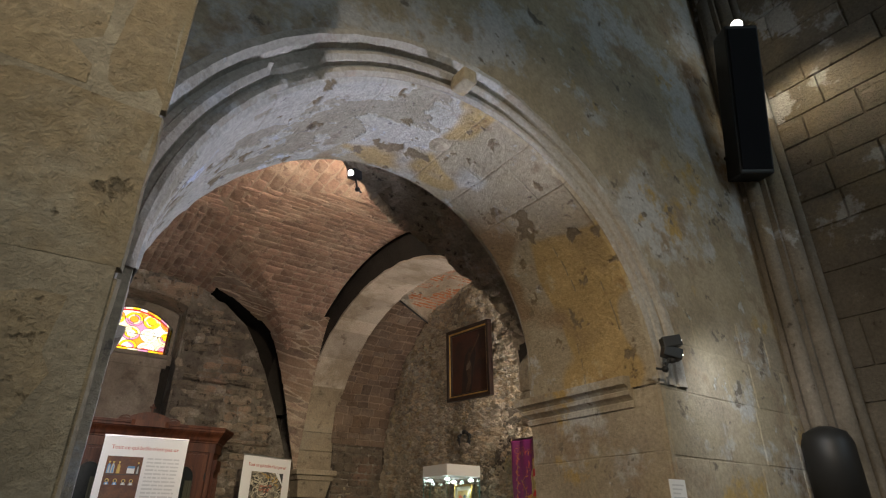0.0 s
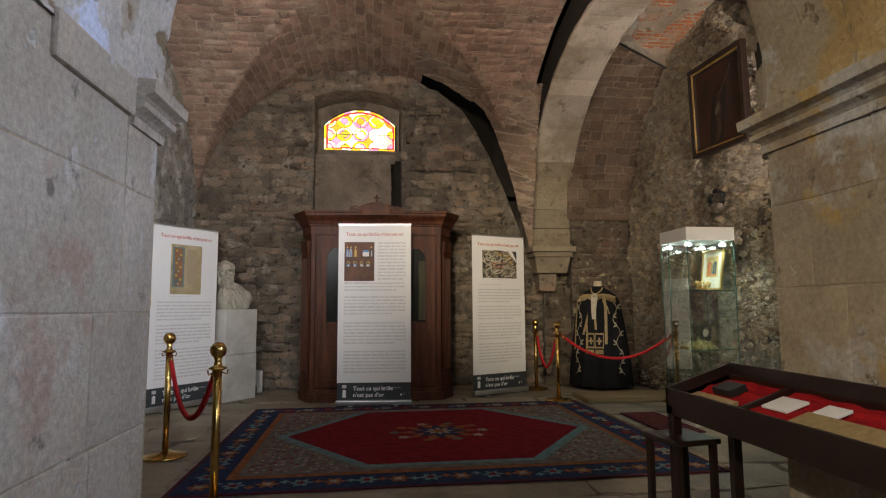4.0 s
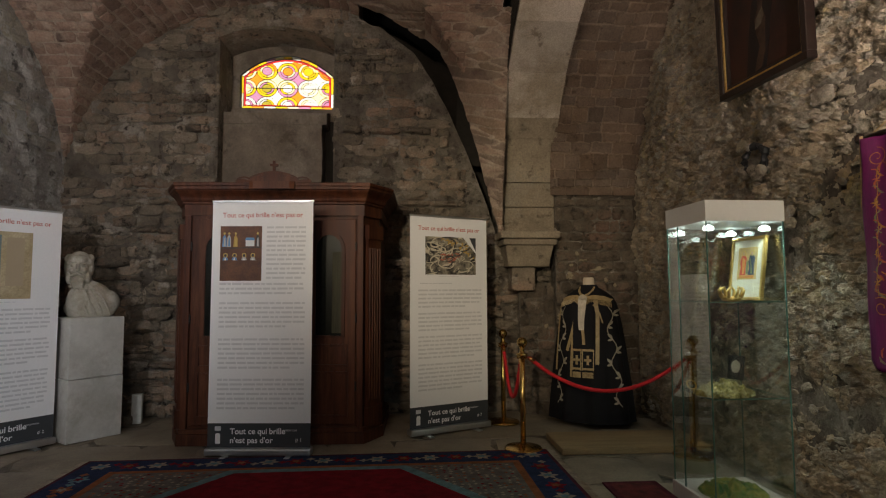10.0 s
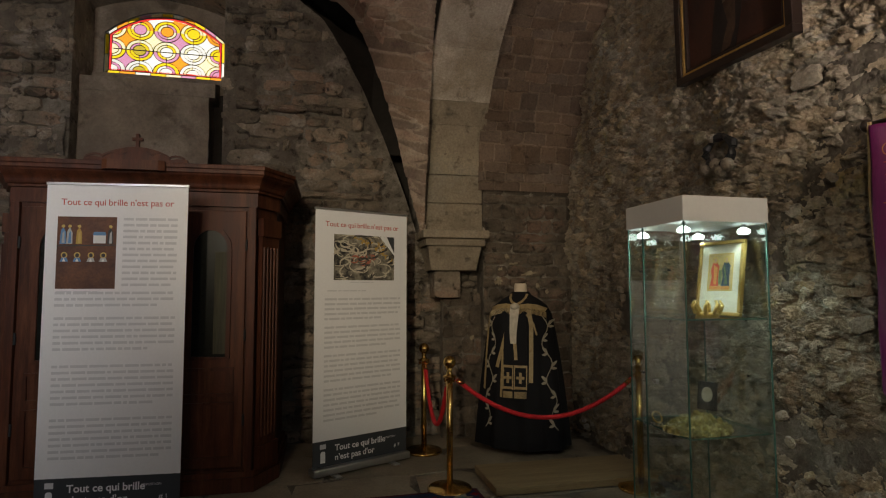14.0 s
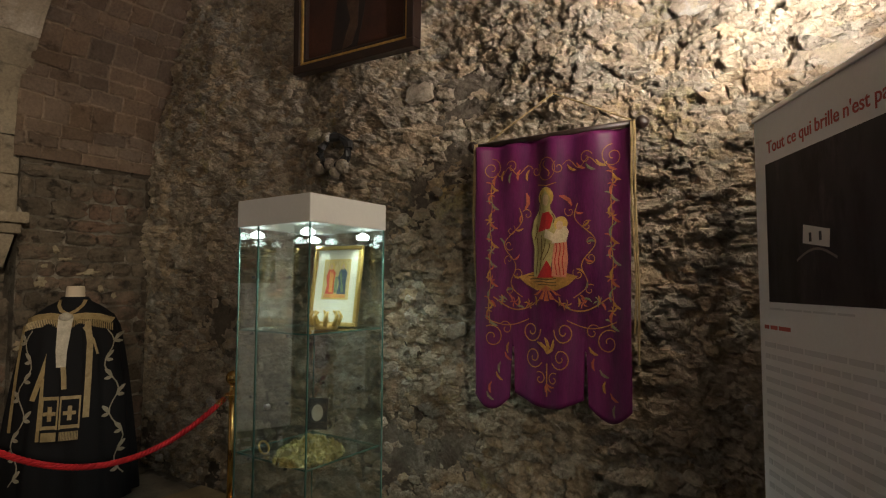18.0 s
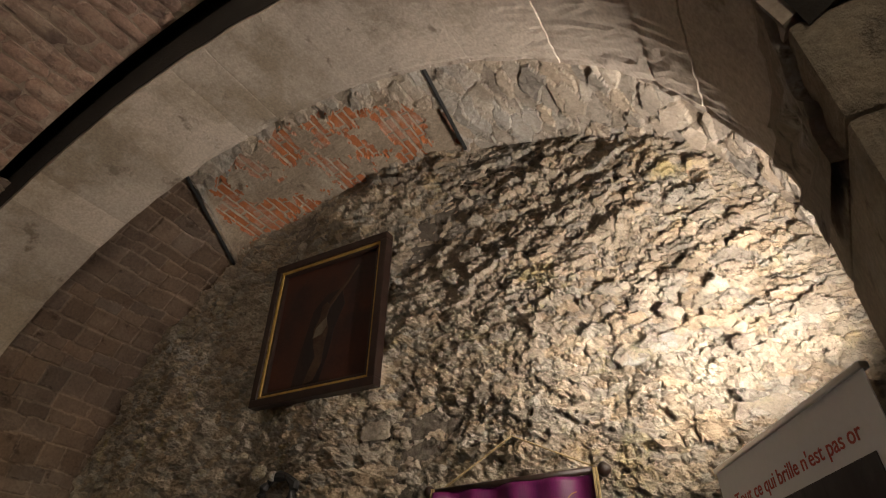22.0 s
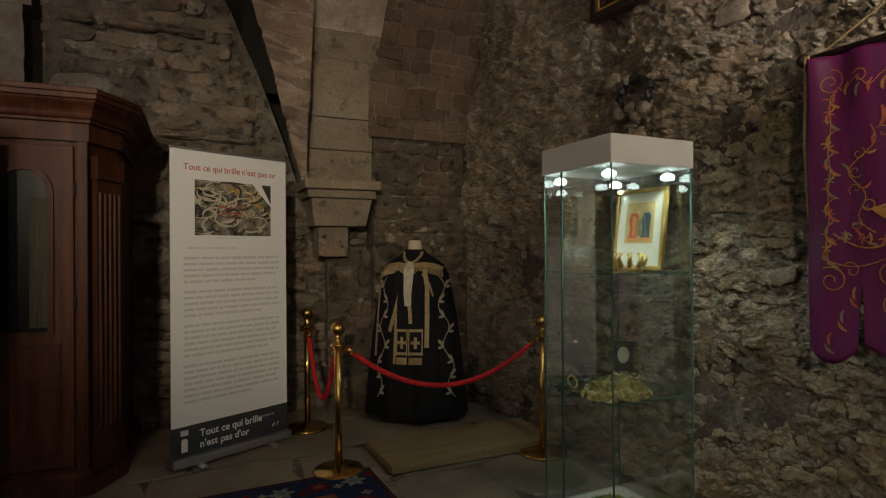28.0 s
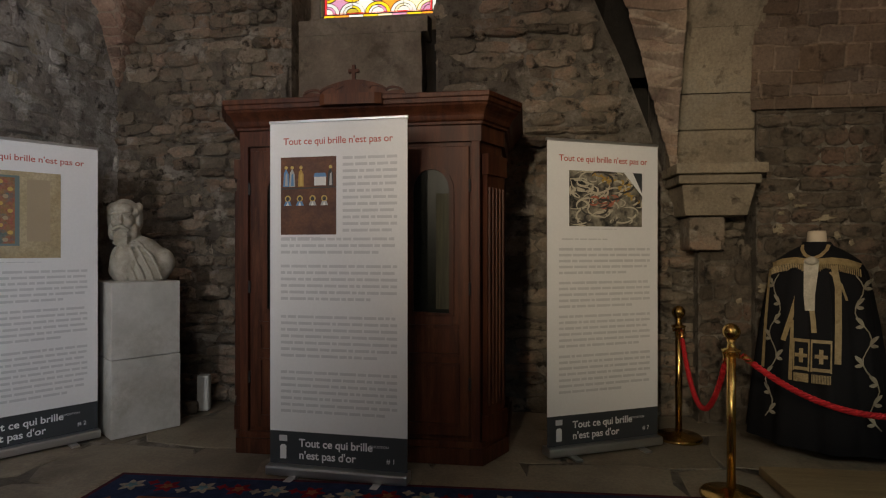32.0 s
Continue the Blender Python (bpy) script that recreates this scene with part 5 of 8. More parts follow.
t = thing("wall_lamp", pose(-1.33, 3.5, 2.28), "round white glowing lamp behind the arch pier", "lamp")
part("diffuser", lathe([(0.085, 0.0), (0.08, 0.02), (0.05, 0.035)], 28, axis=Matrix.Rotation(radians(-62), 4, "Y") @ Matrix.Rotation(radians(25), 4, "X")), LED, t, smooth=True)
part("mount", tube([(0.02, 0, 0), (0.02, -0.1, 0)], 0.015), IRON, t)
t = thing("column_loudspeaker", look((3.2, 1.9, 4.75), (2.2, 0.6, 4.3)) @ pose(0, 0, 0, 90), "tall black column loudspeaker on the corner pier", "loudspeaker")
part("cabinet", boxed(-0.15, 0.15, -0.13, 0.13, -0.72, 0.72, 0.02), IRON, t)
part("grille", boxed(-0.13, 0.13, -0.14, -0.131, -0.68, 0.68, 0.004), BLACK, t)
part("bracket", tube([(0, 0.1, 0.4), (0.1, 0.3, 0.45)], 0.02), IRON, t)
t = thing("pier_lamp", pose(3.2, 1.75, 5.62), "small lit lamp over the loudspeaker", "lamp")
part("bulb", lathe([(0.02, -0.05), (0.05, -0.02), (0.05, 0.02), (0.02, 0.05)], 16), LED, t, smooth=True)
part("arm", tube([(0, 0, 0.04), (0.15, 0.15, 0.1), (0.3, 0.3, 0.1)], 0.02), IRON, t)
t = thing("wall_loudspeaker", pose(3.35, 2.05, 1.35, 0, 0, 15), "small black loudspeaker on the pier", "loudspeaker")
part("cabinet", lathe([(0.17, 0.0), (0.17, 0.42), (0.14, 0.5), (0.06, 0.54)], 20), IRON, t, smooth=True)
part("stand_pole", tube([(0, 0, 0), (0, 0, -1.53)], 0.02), IRON, t)
t = thing("notice", pose(1.71, 2.232, 1.3), "white printed notice on the pier", "sign")
part("sheet", boxed(-0.075, 0.075, -0.006, 0.0, -0.08, 0.17, 0.001), PAPER, t)
bm = bmesh.new()
for k in range(9):
    box(bm, -0.055, 0.055 - 0.02 * (k % 3), -0.0075, -0.006, 0.135 - 0.022 * k, 0.143 - 0.022 * k)
part("text_lines", bm, GREYTXT, t)
# cable and cracks along the west side of the arch
t = thing("wall_cable", pose(0, 0, 0), "thin dark cable running up the arch", "cable")
part("cable", tube([(-1.335, 2.244, 1.0), (-1.33, 2.24, 1.9), (-1.335, 2.238, 2.4), (-1.32, 2.236, 2.9), (-1.335, 2.24, 4.6)], 0.008, 6), IRON, t)

# ---- banners ----
tr = random.Random(11)


def text_block(bm, x0, x1, ztop, n, pitch=0.0385, size=0.0165, y=-0.0068):
    for k in range(n):
        z = ztop - k * pitch
        x, end = x0, x1 - (0.0 if k < n - 1 else tr.uniform(0.1, 0.3) * (x1 - x0))
        while x < end - 0.02:
            w = min(tr.uniform(0.022, 0.11), end - x)
            box(bm, x, x + w, y, y + 0.0012, z, z + size)
            x += w + 0.0105


def banner(m, h, number, label, blocks, picture):
    t = thing("roll_up_banner", m, label, "banner", "exhibition banners")
    body = part("printed_sheet", boxed(-0.425, 0.425, -0.005, -0.002, 0.265, h - 0.018), PAPER, t)
    part("footer_band", boxed(-0.425, 0.425, -0.005, -0.002, 0.07, 0.265), CHAR, t, "charcoal footer band")
    part("top_rail", boxed(-0.43, 0.43, -0.012, 0.012, h - 0.018, h, 0.004), ALU, t)
    part("cassette", boxed(-0.435, 0.435, -0.055, 0.055, 0.012, 0.07, 0.014), ALU, t, "brushed aluminium cassette")
    for x in (-0.26, 0.26):
        part("foot", boxed(x - 0.025, x + 0.025, -0.13, 0.13, 0.0, 0.014, 0.004), ALU, t)
    part("support_pole", tube([(0, 0.03, 0.05), (0, 0.02, h - 0.02)], 0.009), ALU, t)
    up = pose(0, 0, 0, 90)
    word_line("Tout ce qui brille n'est pas or", 0.0575, REDTXT, t, Matrix.Translation((0, -0.006, h - 0.145)) @ up, "title_word", "CENTER", 0.0004)
    word_line("Tout ce qui brille", 0.066, WHITETXT, t, Matrix.Translation((-0.24, -0.006, 0.178)) @ up, "footer_word", bold=0.0012)
    word_line("n'est pas d'or", 0.066, WHITETXT, t, Matrix.Translation((-0.24, -0.006, 0.106)) @ up, "footer_word", bold=0.0012)
    words("EXPOSITION", 0.02, GREYTXT, t, Matrix.Translation((0.2, -0.006, 0.2)) @ up, "footer_note")
    if number:
        words(number, 0.04, WHITETXT, t, Matrix.Translation((0.3, -0.006, 0.115)) @ up, "number_mark")
    part("emblem", plate([(-0.36, 0.1), (-0.32, 0.1), (-0.32, 0.175), (-0.33, 0.185), (-0.35, 0.185), (-0.36, 0.175)], -0.0062, -0.005), WHITETXT, t)
    bm = bmesh.new()
    box(bm, -0.365, -0.315, -0.0062, -0.005, 0.205, 0.24)
    part("emblem", bm, GREYTXT, t)
    for x0, x1, zt, n in blocks:
        bm = bmesh.new()
        text_block(bm, x0, x1, zt, n)
        tagged(part("text_paragraph", bm, GREYTXT, t), kind="stuff")
    picture(t)
    return t


def figures_picture(t):
    p = part("picture", boxed(-0.355, -0.005, -0.0075, -0.005, 1.435, 1.895), surface("picture_brown", (0.16, 0.065, 0.03), (0.09, 0.04, 0.025), None, 9, 60, 0.5, 0.05, 0.001, 0), t, "brown printed picture with two rows of small blue and white shapes")
    def at(u, v):
        return (-0.355 + 0.35 * u, 1.435 + 0.46 * v)
    def shape(uv, mat, lift=0.0):
        part("printed_shape", plate([at(u, v) for u, v in uv], -0.0088 - lift, -0.0075), PRINTS[mat], p)
    shape([(0.0, 0.585), (1.0, 0.60), (1.0, 0.615), (0.0, 0.60)], 6)
    for u, m1, m2 in ((0.1, 0, 1), (0.21, 1, 0), (0.37, 2, 4), (0.9, 6, 1)):
        shape([(u - 0.055, 0.62), (u + 0.05, 0.62), (u + 0.045, 0.78), (u, 0.85), (u - 0.04, 0.8)], m1)
        shape([(u - 0.02, 0.63), (u + 0.03, 0.63), (u + 0.02, 0.8), (u - 0.01, 0.77)], m2, 0.0006)
        shape([(u + 0.03 * math.cos(a), 0.865 + 0.022 * math.sin(a)) for a in [k * math.pi / 5 for k in range(10)]], 4, 0.0004)
    shape([(0.61, 0.63), (0.82, 0.63), (0.82, 0.755), (0.61, 0.755)], 3)
    shape([(0.6, 0.74), (0.83, 0.74), (0.81, 0.79), (0.62, 0.79)], 0, 0.0006)
    for u in (0.13, 0.35, 0.58, 0.79):
        shape([(u + 0.055 * math.cos(a), 0.465 + 0.042 * math.sin(a)) for a in [k * math.pi / 7 for k in range(14)]], 4)
        shape([(u + 0.034 * math.cos(a), 0.462 + 0.028 * math.sin(a)) for a in [k * math.pi / 6 for k in range(12)]], 6, 0.0006)
        shape([(u - 0.07, 0.375), (u + 0.07, 0.375), (u + 0.04, 0.43), (u - 0.04, 0.43)], 1 if u > 0.5 else 0, 0.0003)
        shape([(u - 0.03, 0.375), (u + 0.025, 0.375), (u, 0.425)], 3, 0.0008)
    bm = bmesh.new()
    text_block(bm, -0.35, -0.02, 1.415, 1, size=0.005)
    tagged(part("caption_lines", bm, GREYTXT, t), kind="stuff")


def cord_picture(t):
    p = part("picture", boxed(-0.265, 0.295, -0.0075, -0.005, 1.5, 1.865), surface("picture_relief", (0.42, 0.38, 0.29), (0.035, 0.03, 0.028), (0.02, 0.02, 0.02), 11, 50, 0.5, 0.1, 0.001, 0), t, "printed picture of tangled cream and gold cords")
    r = random.Random(5)
    mats = [PRINTS[5], PRINTS[2], PRINTS[9], PRINTS[6]]
    for c, mt in enumerate(mats):
        for _ in range((70, 26, 12, 22)[c]):
            bm = bmesh.new()
            cx, cz = r.uniform(-0.24, 0.27), r.uniform(1.52, 1.84)
            if c == 1:
                # gilt fringe lying slantwise over the white cords
                q = r.random()
                cx, cz = -0.08 + 0.34 * q + r.gauss(0, 0.015), 1.845 - 0.16 * q * q + r.gauss(0, 0.018)
            elif c == 2:
                cx, cz = r.gauss(0.0, 0.05), r.gauss(1.67, 0.025)
            rad, a0, da = r.uniform(0.02, 0.05 if c in (1, 2) else 0.1), r.uniform(0, 6.28), r.uniform(1.2, 3.0)
            pts = [(cx + rad * math.cos(a0 + da * k / 9) * (1 + 0.2 * k / 9), cz + 0.6 * rad * math.sin(a0 + da * k / 9)) for k in range(10)]
            pts = [(min(max(x, -0.26), 0.29), min(max(z, 1.505), 1.86)) for x, z in pts]
            ribbon(pts, r.uniform(0.005, 0.011), -0.0088 - 0.0003 * c, bm, 0.0005, lambda s: 0.4 + 1.2 * math.sin(math.pi * s))
            part("printed_cord", bm, mt, p)
    part("printed_shape", plate([(0.15, 1.864), (0.221, 1.864), (0.294, 1.729), (0.294, 1.71)], -0.0105, -0.0099), PAPER, p, "white cloth")
    part("printed_shape", plate([(0.22, 1.864), (0.294, 1.864), (0.294, 1.73)], -0.0105, -0.0099), CHAR, p)
    bm = bmesh.new()
    text_block(bm, -0.12, 0.18, 1.48, 1, size=0.005)
    tagged(part("caption_lines", bm, GREYTXT, t), kind="stuff")
    bm = bmesh.new()
    text_block(bm, -0.32, 0.1, 1.41, 1, size=0.009)
    tagged(part("caption_lines", bm, GREYTXT, t), kind="stuff")


def page_picture(t):
    p = part("picture", boxed(-0.2, 0.2, -0.0075, -0.005, 1.29, 1.86), surface("picture_page", (0.50, 0.42, 0.27), (0.42, 0.34, 0.2), (0.36, 0.28, 0.16), 5, 60, 0.6, 0.05, 0.001, 0), t, "printed picture of an old parchment page")
    part("ornament_strip", boxed(-0.18, -0.03, -0.009, -0.0075, 1.37, 1.83), PRINTS[8], p)
    part("ornament_field", boxed(-0.155, -0.055, -0.0096, -0.009, 1.385, 1.815), surface("print_rose", (0.34, 0.12, 0.085), (0.28, 0.19, 0.08), (0.13, 0.17, 0.16), 22, 60, 0.6, 0, 0.001, 0), p, "reddish field with small gold scrolls")
    for k in range(9):
        part("printed_shape", plate([(-0.105 + 0.03 * math.sin(k * 2.1) + 0.016 * math.cos(a), 1.41 + 0.047 * k + 0.014 * math.sin(a)) for a in [i * math.pi / 4 for i in range(8)]], -0.0101, -0.0096), PRINTS[4 if k % 3 else 10], p)
    part("text_column", boxed(0.01, 0.14, -0.0085, -0.0075, 1.4, 1.81), PRINTS[10], p)
    bm = bmesh.new()
    text_block(bm, -0.2, 0.16, 1.26, 1, size=0.005)
    tagged(part("caption_lines", bm, GREYTXT, t), kind="stuff")


def night_picture(t):
    p = part("picture", boxed(-0.35, 0.36, -0.0075, -0.005, 1.44, 1.9), surface("picture_night", (0.010, 0.010, 0.014), (0.028, 0.026, 0.03), (0.12, 0.105, 0.10), 5, 30, 0.45, 0.05, 0.001, 0, patch=(0.56, 0.8), stretch=(2.2, 2.2, 0.7), layers=(((0.006, 0.006, 0.008), 6, 0.5, 0.62),)), t, "dark printed photograph of a church interior")
    part("printed_shape", plate([(-0.135, 1.62), (-0.005, 1.6), (0.0, 1.65), (-0.13, 1.675)], -0.009, -0.0075), PRINTS[3], p)
    for dx in (-0.1, -0.05):
        part("printed_shape", boxed(dx, dx + 0.012, -0.0098, -0.009, 1.622, 1.648), CHAR, p)
    bm = bmesh.new()
    ribbon([(-0.17 + 0.2 * k / 9, 1.57 + 0.03 * math.sin(math.pi * k / 9)) for k in range(10)], 0.007, -0.0088, bm, 0.0006)
    part("printed_shape", bm, PRINTS[11], p)
    bm = bmesh.new()
    text_block(bm, -0.35, 0.2, 1.415, 1, size=0.006)
    tagged(part("caption_lines", bm, GREYTXT, t), kind="stuff")
    bm = bmesh.new()
    text_block(bm, -0.39, -0.2, 1.35, 1, size=0.013)
    part("heading_lines", bm, REDTXT, t)


PRINTS = [plain("print_" + n, c, 0.6, bump=0) for n, c in (
    ("blue", (0.12, 0.25, 0.45)), ("grey", (0.42, 0.42, 0.40)), ("ochre", (0.45, 0.28, 0.06)), ("white", (0.72, 0.71, 0.68)), ("gold", (0.55, 0.38, 0.10)), ("cream", (0.55, 0.50, 0.38)),
    ("shadow", (0.05, 0.045, 0.04)), ("honey", (0.50, 0.33, 0.10)), ("teal", (0.16, 0.22, 0.22)), ("red", (0.42, 0.13, 0.08)), ("faded", (0.40, 0.32, 0.21)), ("stone", (0.20, 0.18, 0.16)))]
banner(pose(-0.3, 7.47, 0, 0, 0, -4.5), 2.115, "# 1", "white roll-up exhibition banner in front of a wooden confessional",
       [(0.035, 0.365, 1.875, 12), (-0.355, 0.365, 1.4, 3), (-0.355, 0.365, 1.24, 6), (-0.355, 0.365, 0.94, 7), (-0.355, 0.365, 0.61, 7)], figures_picture)
banner(pose(1.327, 8.13, 0, 0, 0, 24.6), 2.07, "# 7", "white roll-up exhibition banner beside a stone corbel",
       [(-0.34, 0.36, 1.34, 5), (-0.34, 0.36, 1.12, 5), (-0.34, 0.36, 0.9, 6), (-0.34, 0.36, 0.64, 7)], cord_picture)
banner(pose(-2.475, 7.63, 0, 0, 0, 54), 2.075, "# 2", "white roll-up exhibition banner beside a white pedestal",
       [(-0.35, 0.36, 1.19, 6), (-0.35, 0.36, 0.93, 6), (-0.35, 0.36, 0.66, 9)], page_picture)
banner(pose(2.925, 4.04, 0, 0, 0, 210.8), 2.08, "", "white roll-up exhibition banner in the corner by the rubble wall",
       [(-0.39, 0.38, 1.29, 13), (-0.39, 0.38, 0.75, 1), (-0.39, 0.38, 0.7, 9)], night_picture)

# ---- confessional ----
def prism(outline, z0, z1, bm=None):
    bm = bm or bmesh.new()
    a = [bm.verts.new((x, y, z0)) for x, y in outline]
    b = [bm.verts.new((x, y, z1)) for x, y in outline]
    bm.faces.new(a[::-1])
    bm.faces.new(b)
    n = len(a)
    for k in range(n):
        bm.faces.new((a[k], a[(k + 1) % n], b[(k + 1) % n], b[k]))
    return bm


def plan(o):
    return [(-0.93 - o, 1.12), (-0.93 - o, 0.26 - 0.4 * o), (-0.8 - 0.5 * o, -o), (0.8 + 0.5 * o, -o), (0.93 + o, 0.26 - 0.4 * o), (0.93 + o, 1.12)]


conf = thing("confessional", pose(-0.28, 7.83, 0, 0, 0, -1.5), "reddish carved wooden confessional with arched glazed doors", "confessional")
part("base_plinth", prism(plan(0.04), 0.0, 0.1), MAHOG, conf)
part("base_moulding", prism(plan(0.02), 0.1, 0.14), MAHOG, conf)
part("carcass", prism(plan(-0.012), 0.14, 2.03), MAHOG, conf)
part("frieze", prism(plan(0.012), 2.03, 2.13), MAHOG, conf)
profile = [(2.13, 0.014), (2.135, 0.03), (2.15, 0.032), (2.158, 0.045), (2.17, 0.05), (2.185, 0.054), (2.2, 0.062), (2.215, 0.074), (2.23, 0.09), (2.24, 0.1), (2.25, 0.104), (2.256, 0.116), (2.28, 0.118), (2.286, 0.128), (2.31, 0.13), (2.315, 0.124)]
bm = bmesh.new()
rings = [[bm.verts.new((x, y, z)) for x, y in plan(o)] for z, o in profile]
for p, q in zip(rings, rings[1:]):
    for k in range(len(p)):
        bm.faces.new((p[k], p[(k + 1) % len(p)], q[(k + 1) % len(p)], q[k]))
bm.faces.new(rings[0][::-1])
bm.faces.new(rings[-1])
part("cornice", bm, MAHOG, conf, "moulded cornice")
part("cornice", prism([(-0.2, -0.15), (-0.16, -0.17), (0.16, -0.17), (0.2, -0.15), (0.2, 0.05), (-0.2, 0.05)], 2.25, 2.318), MAHOG, conf)
crest = [(-0.34, 2.316), (-0.33, 2.345), (-0.27, 2.35), (-0.22, 2.34), (-0.2, 2.37), (-0.14, 2.4), (-0.06, 2.42), (0, 2.425), (0.06, 2.42), (0.14, 2.4), (0.2, 2.37), (0.22, 2.34), (0.27, 2.35), (0.33, 2.345), (0.34, 2.316)]
cr = part("crest", plate(crest, -0.09, -0.05), MAHOG, conf, "carved crest with a small cross")
bm = boxed(-0.012, 0.012, -0.085, -0.06, 2.42, 2.52, 0.003)
box(bm, -0.035, 0.035, -0.085, -0.06, 2.47, 2.492, 0.003)
part("cross", bm, MAHOG, cr)
bm = bmesh.new()
for s in (-1, 1):
    ribbon([(s * (0.3 - 0.24 * k / 14 + 0.02 * math.cos(k)), 2.345 + 0.045 * k / 14 + 0.015 * math.sin(k * 0.9)) for k in range(15)], 0.014, -0.098, bm, 0.01)
part("carving", bm, MAHOG, cr)
for s in (-1, 1):
    d = part("door", boxed(*sorted((s * 0.24, s * 0.73)), -0.012, 0.016, 0.17, 2.0, 0.006), MAHOG, conf, "door with an arched pane")
    cxp = s * 0.49
    arch = [(cxp - 0.13, 0.94), (cxp + 0.13, 0.94), (cxp + 0.13, 1.72)] + [(cxp + 0.13 * math.cos(a), 1.72 + 0.15 * math.sin(a)) for a in [k * math.pi / 10 for k in range(1, 10)]] + [(cxp - 0.13, 1.72)]
    part("arched_pane", plate(arch, -0.0175, -0.0125), surface("confessional_glass", (0.008, 0.009, 0.008), (0.012, 0.013, 0.01), None, 2, 30, 0.3, 0, 0.001, 0, spec=0.1), d, "dark glass")
    part("curtain", boxed(*sorted((cxp + 0.03, cxp + 0.115)), -0.0195, -0.018, 0.97, 1.7), surface("curtain_green", (0.075, 0.072, 0.045), (0.035, 0.034, 0.022), None, 8, 40, 0.8, 0.2, 0.003, 0, stretch=(8, 8, 0.3)), d, "dull green curtain behind the glass")
    bm = bmesh.new()
    ribbon(arch + arch[:1], 0.03, -0.03, bm, 0.02)
    part("pane_moulding", bm, MAHOG, d)
    bm = bmesh.new()
    for z0, z1 in ((0.24, 0.62), (0.68, 0.86)):
        ribbon([(cxp - 0.17, z0), (cxp + 0.17, z0), (cxp + 0.17, z1), (cxp - 0.17, z1), (cxp - 0.17, z0)], 0.025, -0.024, bm, 0.014)
    part("panel_moulding", bm, MAHOG, d)
    for z in (0.5, 1.1, 1.75):
        part("hinge", tube([(s * 0.735, -0.018, z - 0.04), (s * 0.735, -0.018, z + 0.04)], 0.008), IRON, d)
    part("stile", boxed(*sorted((s * 0.745, s * 0.8)), -0.02, 0.03, 0.14, 2.03, 0.005), MAHOG, conf)
    # fluted pilaster on the canted corner
    a, b = Vector((s * 0.8, -0.005, 0)), Vector((s * 0.93, 0.26, 0))
    along = (b - a)
    nrm = Vector((s * 0.26, -0.13, 0)).normalized()
    bm = bmesh.new()
    pil = part("pilaster", prism([(p.x, p.y) for p in (a + along * 0.12 + nrm * 0.0, a + along * 0.12 + nrm * 0.03, a + along * 0.88 + nrm * 0.03, a + along * 0.88 + nrm * 0.0)][::1 if s > 0 else -1], 0.3, 1.82), MAHOG, conf)
    bm = bmesh.new()
    for k in range(5):
        p = a + along * (0.2 + 0.15 * k) + nrm * 0.032
        part("fluting", tube([(p.x, p.y, 0.36), (p.x, p.y, 1.74)], 0.011, 6), MAHOG, pil)
    for z0, z1 in ((0.14, 0.3), (1.82, 1.95)):
        part("pilaster_block", prism([(p.x, p.y) for p in (a + along * 0.08, a + along * 0.08 + nrm * 0.045, a + along * 0.92 + nrm * 0.045, a + along * 0.92)][::1 if s > 0 else -1], z0, z1), MAHOG, conf)
part("centre_panel", boxed(-0.22, 0.22, -0.02, 0.0, 0.2, 1.98, 0.006), MAHOG, conf)

# ---- embroidered sun picture on the west wall ----
sun = thing("embroidered_picture", pose(-2.765, 6.3, 1.15, -1.0, 0, 90), "navy embroidered picture of a white dove in flames, gilt frame, glazed", "picture")
W2, H = 1.03, 2.05
part("backing", boxed(-W2 + 0.05, W2 - 0.05, 0.0, 0.02, 0.05, H - 0.05), NAVY, sun)
for q in ((-W2, W2, H - 0.075, H), (-W2, W2, 0, 0.075)):
    part("frame_rail", boxed(q[0], q[1], -0.05, 0.02, q[2], q[3], 0.012), GILT, sun, "gilt moulding")
for x0, x1 in ((-W2, -W2 + 0.075), (W2 - 0.075, W2)):
    part("frame_rail", boxed(x0, x1, -0.048, 0.02, 0.076, H - 0.076, 0.012), GILT, sun, "gilt moulding")
gl = part("glazing", boxed(-W2 + 0.06, W2 - 0.06, -0.014, -0.011, 0.06, H - 0.06), CLEAR, sun)
gl.visible_shadow = False
cloth = [surface("thread_" + n, c, tuple(v * 0.75 for v in c), None, 20, 150, 0.7, 0.2, 0.002, 0) for n, c in (
    ("red", (0.55, 0.05, 0.02)), ("orange", (0.72, 0.20, 0.02)), ("yellow", (0.68, 0.52, 0.05)), ("lime", (0.42, 0.48, 0.06)))]
fr = random.Random(8)
CX, CZ = -0.02, 1.08
layers = ((0, 62, 0.14, 0.5, 0.05), (1, 90, 0.13, 0.56, 0.034), (0, 44, 0.3, 0.7, 0.022), (1, 46, 0.26, 0.68, 0.022), (2, 44, 0.38, 0.76, 0.018), (3, 30, 0.46, 0.8, 0.017), (0, 50, 0.2, 0.62, 0.015), (1, 30, 0.12, 0.36, 0.03), (2, 24, 0.14, 0.36, 0.014))
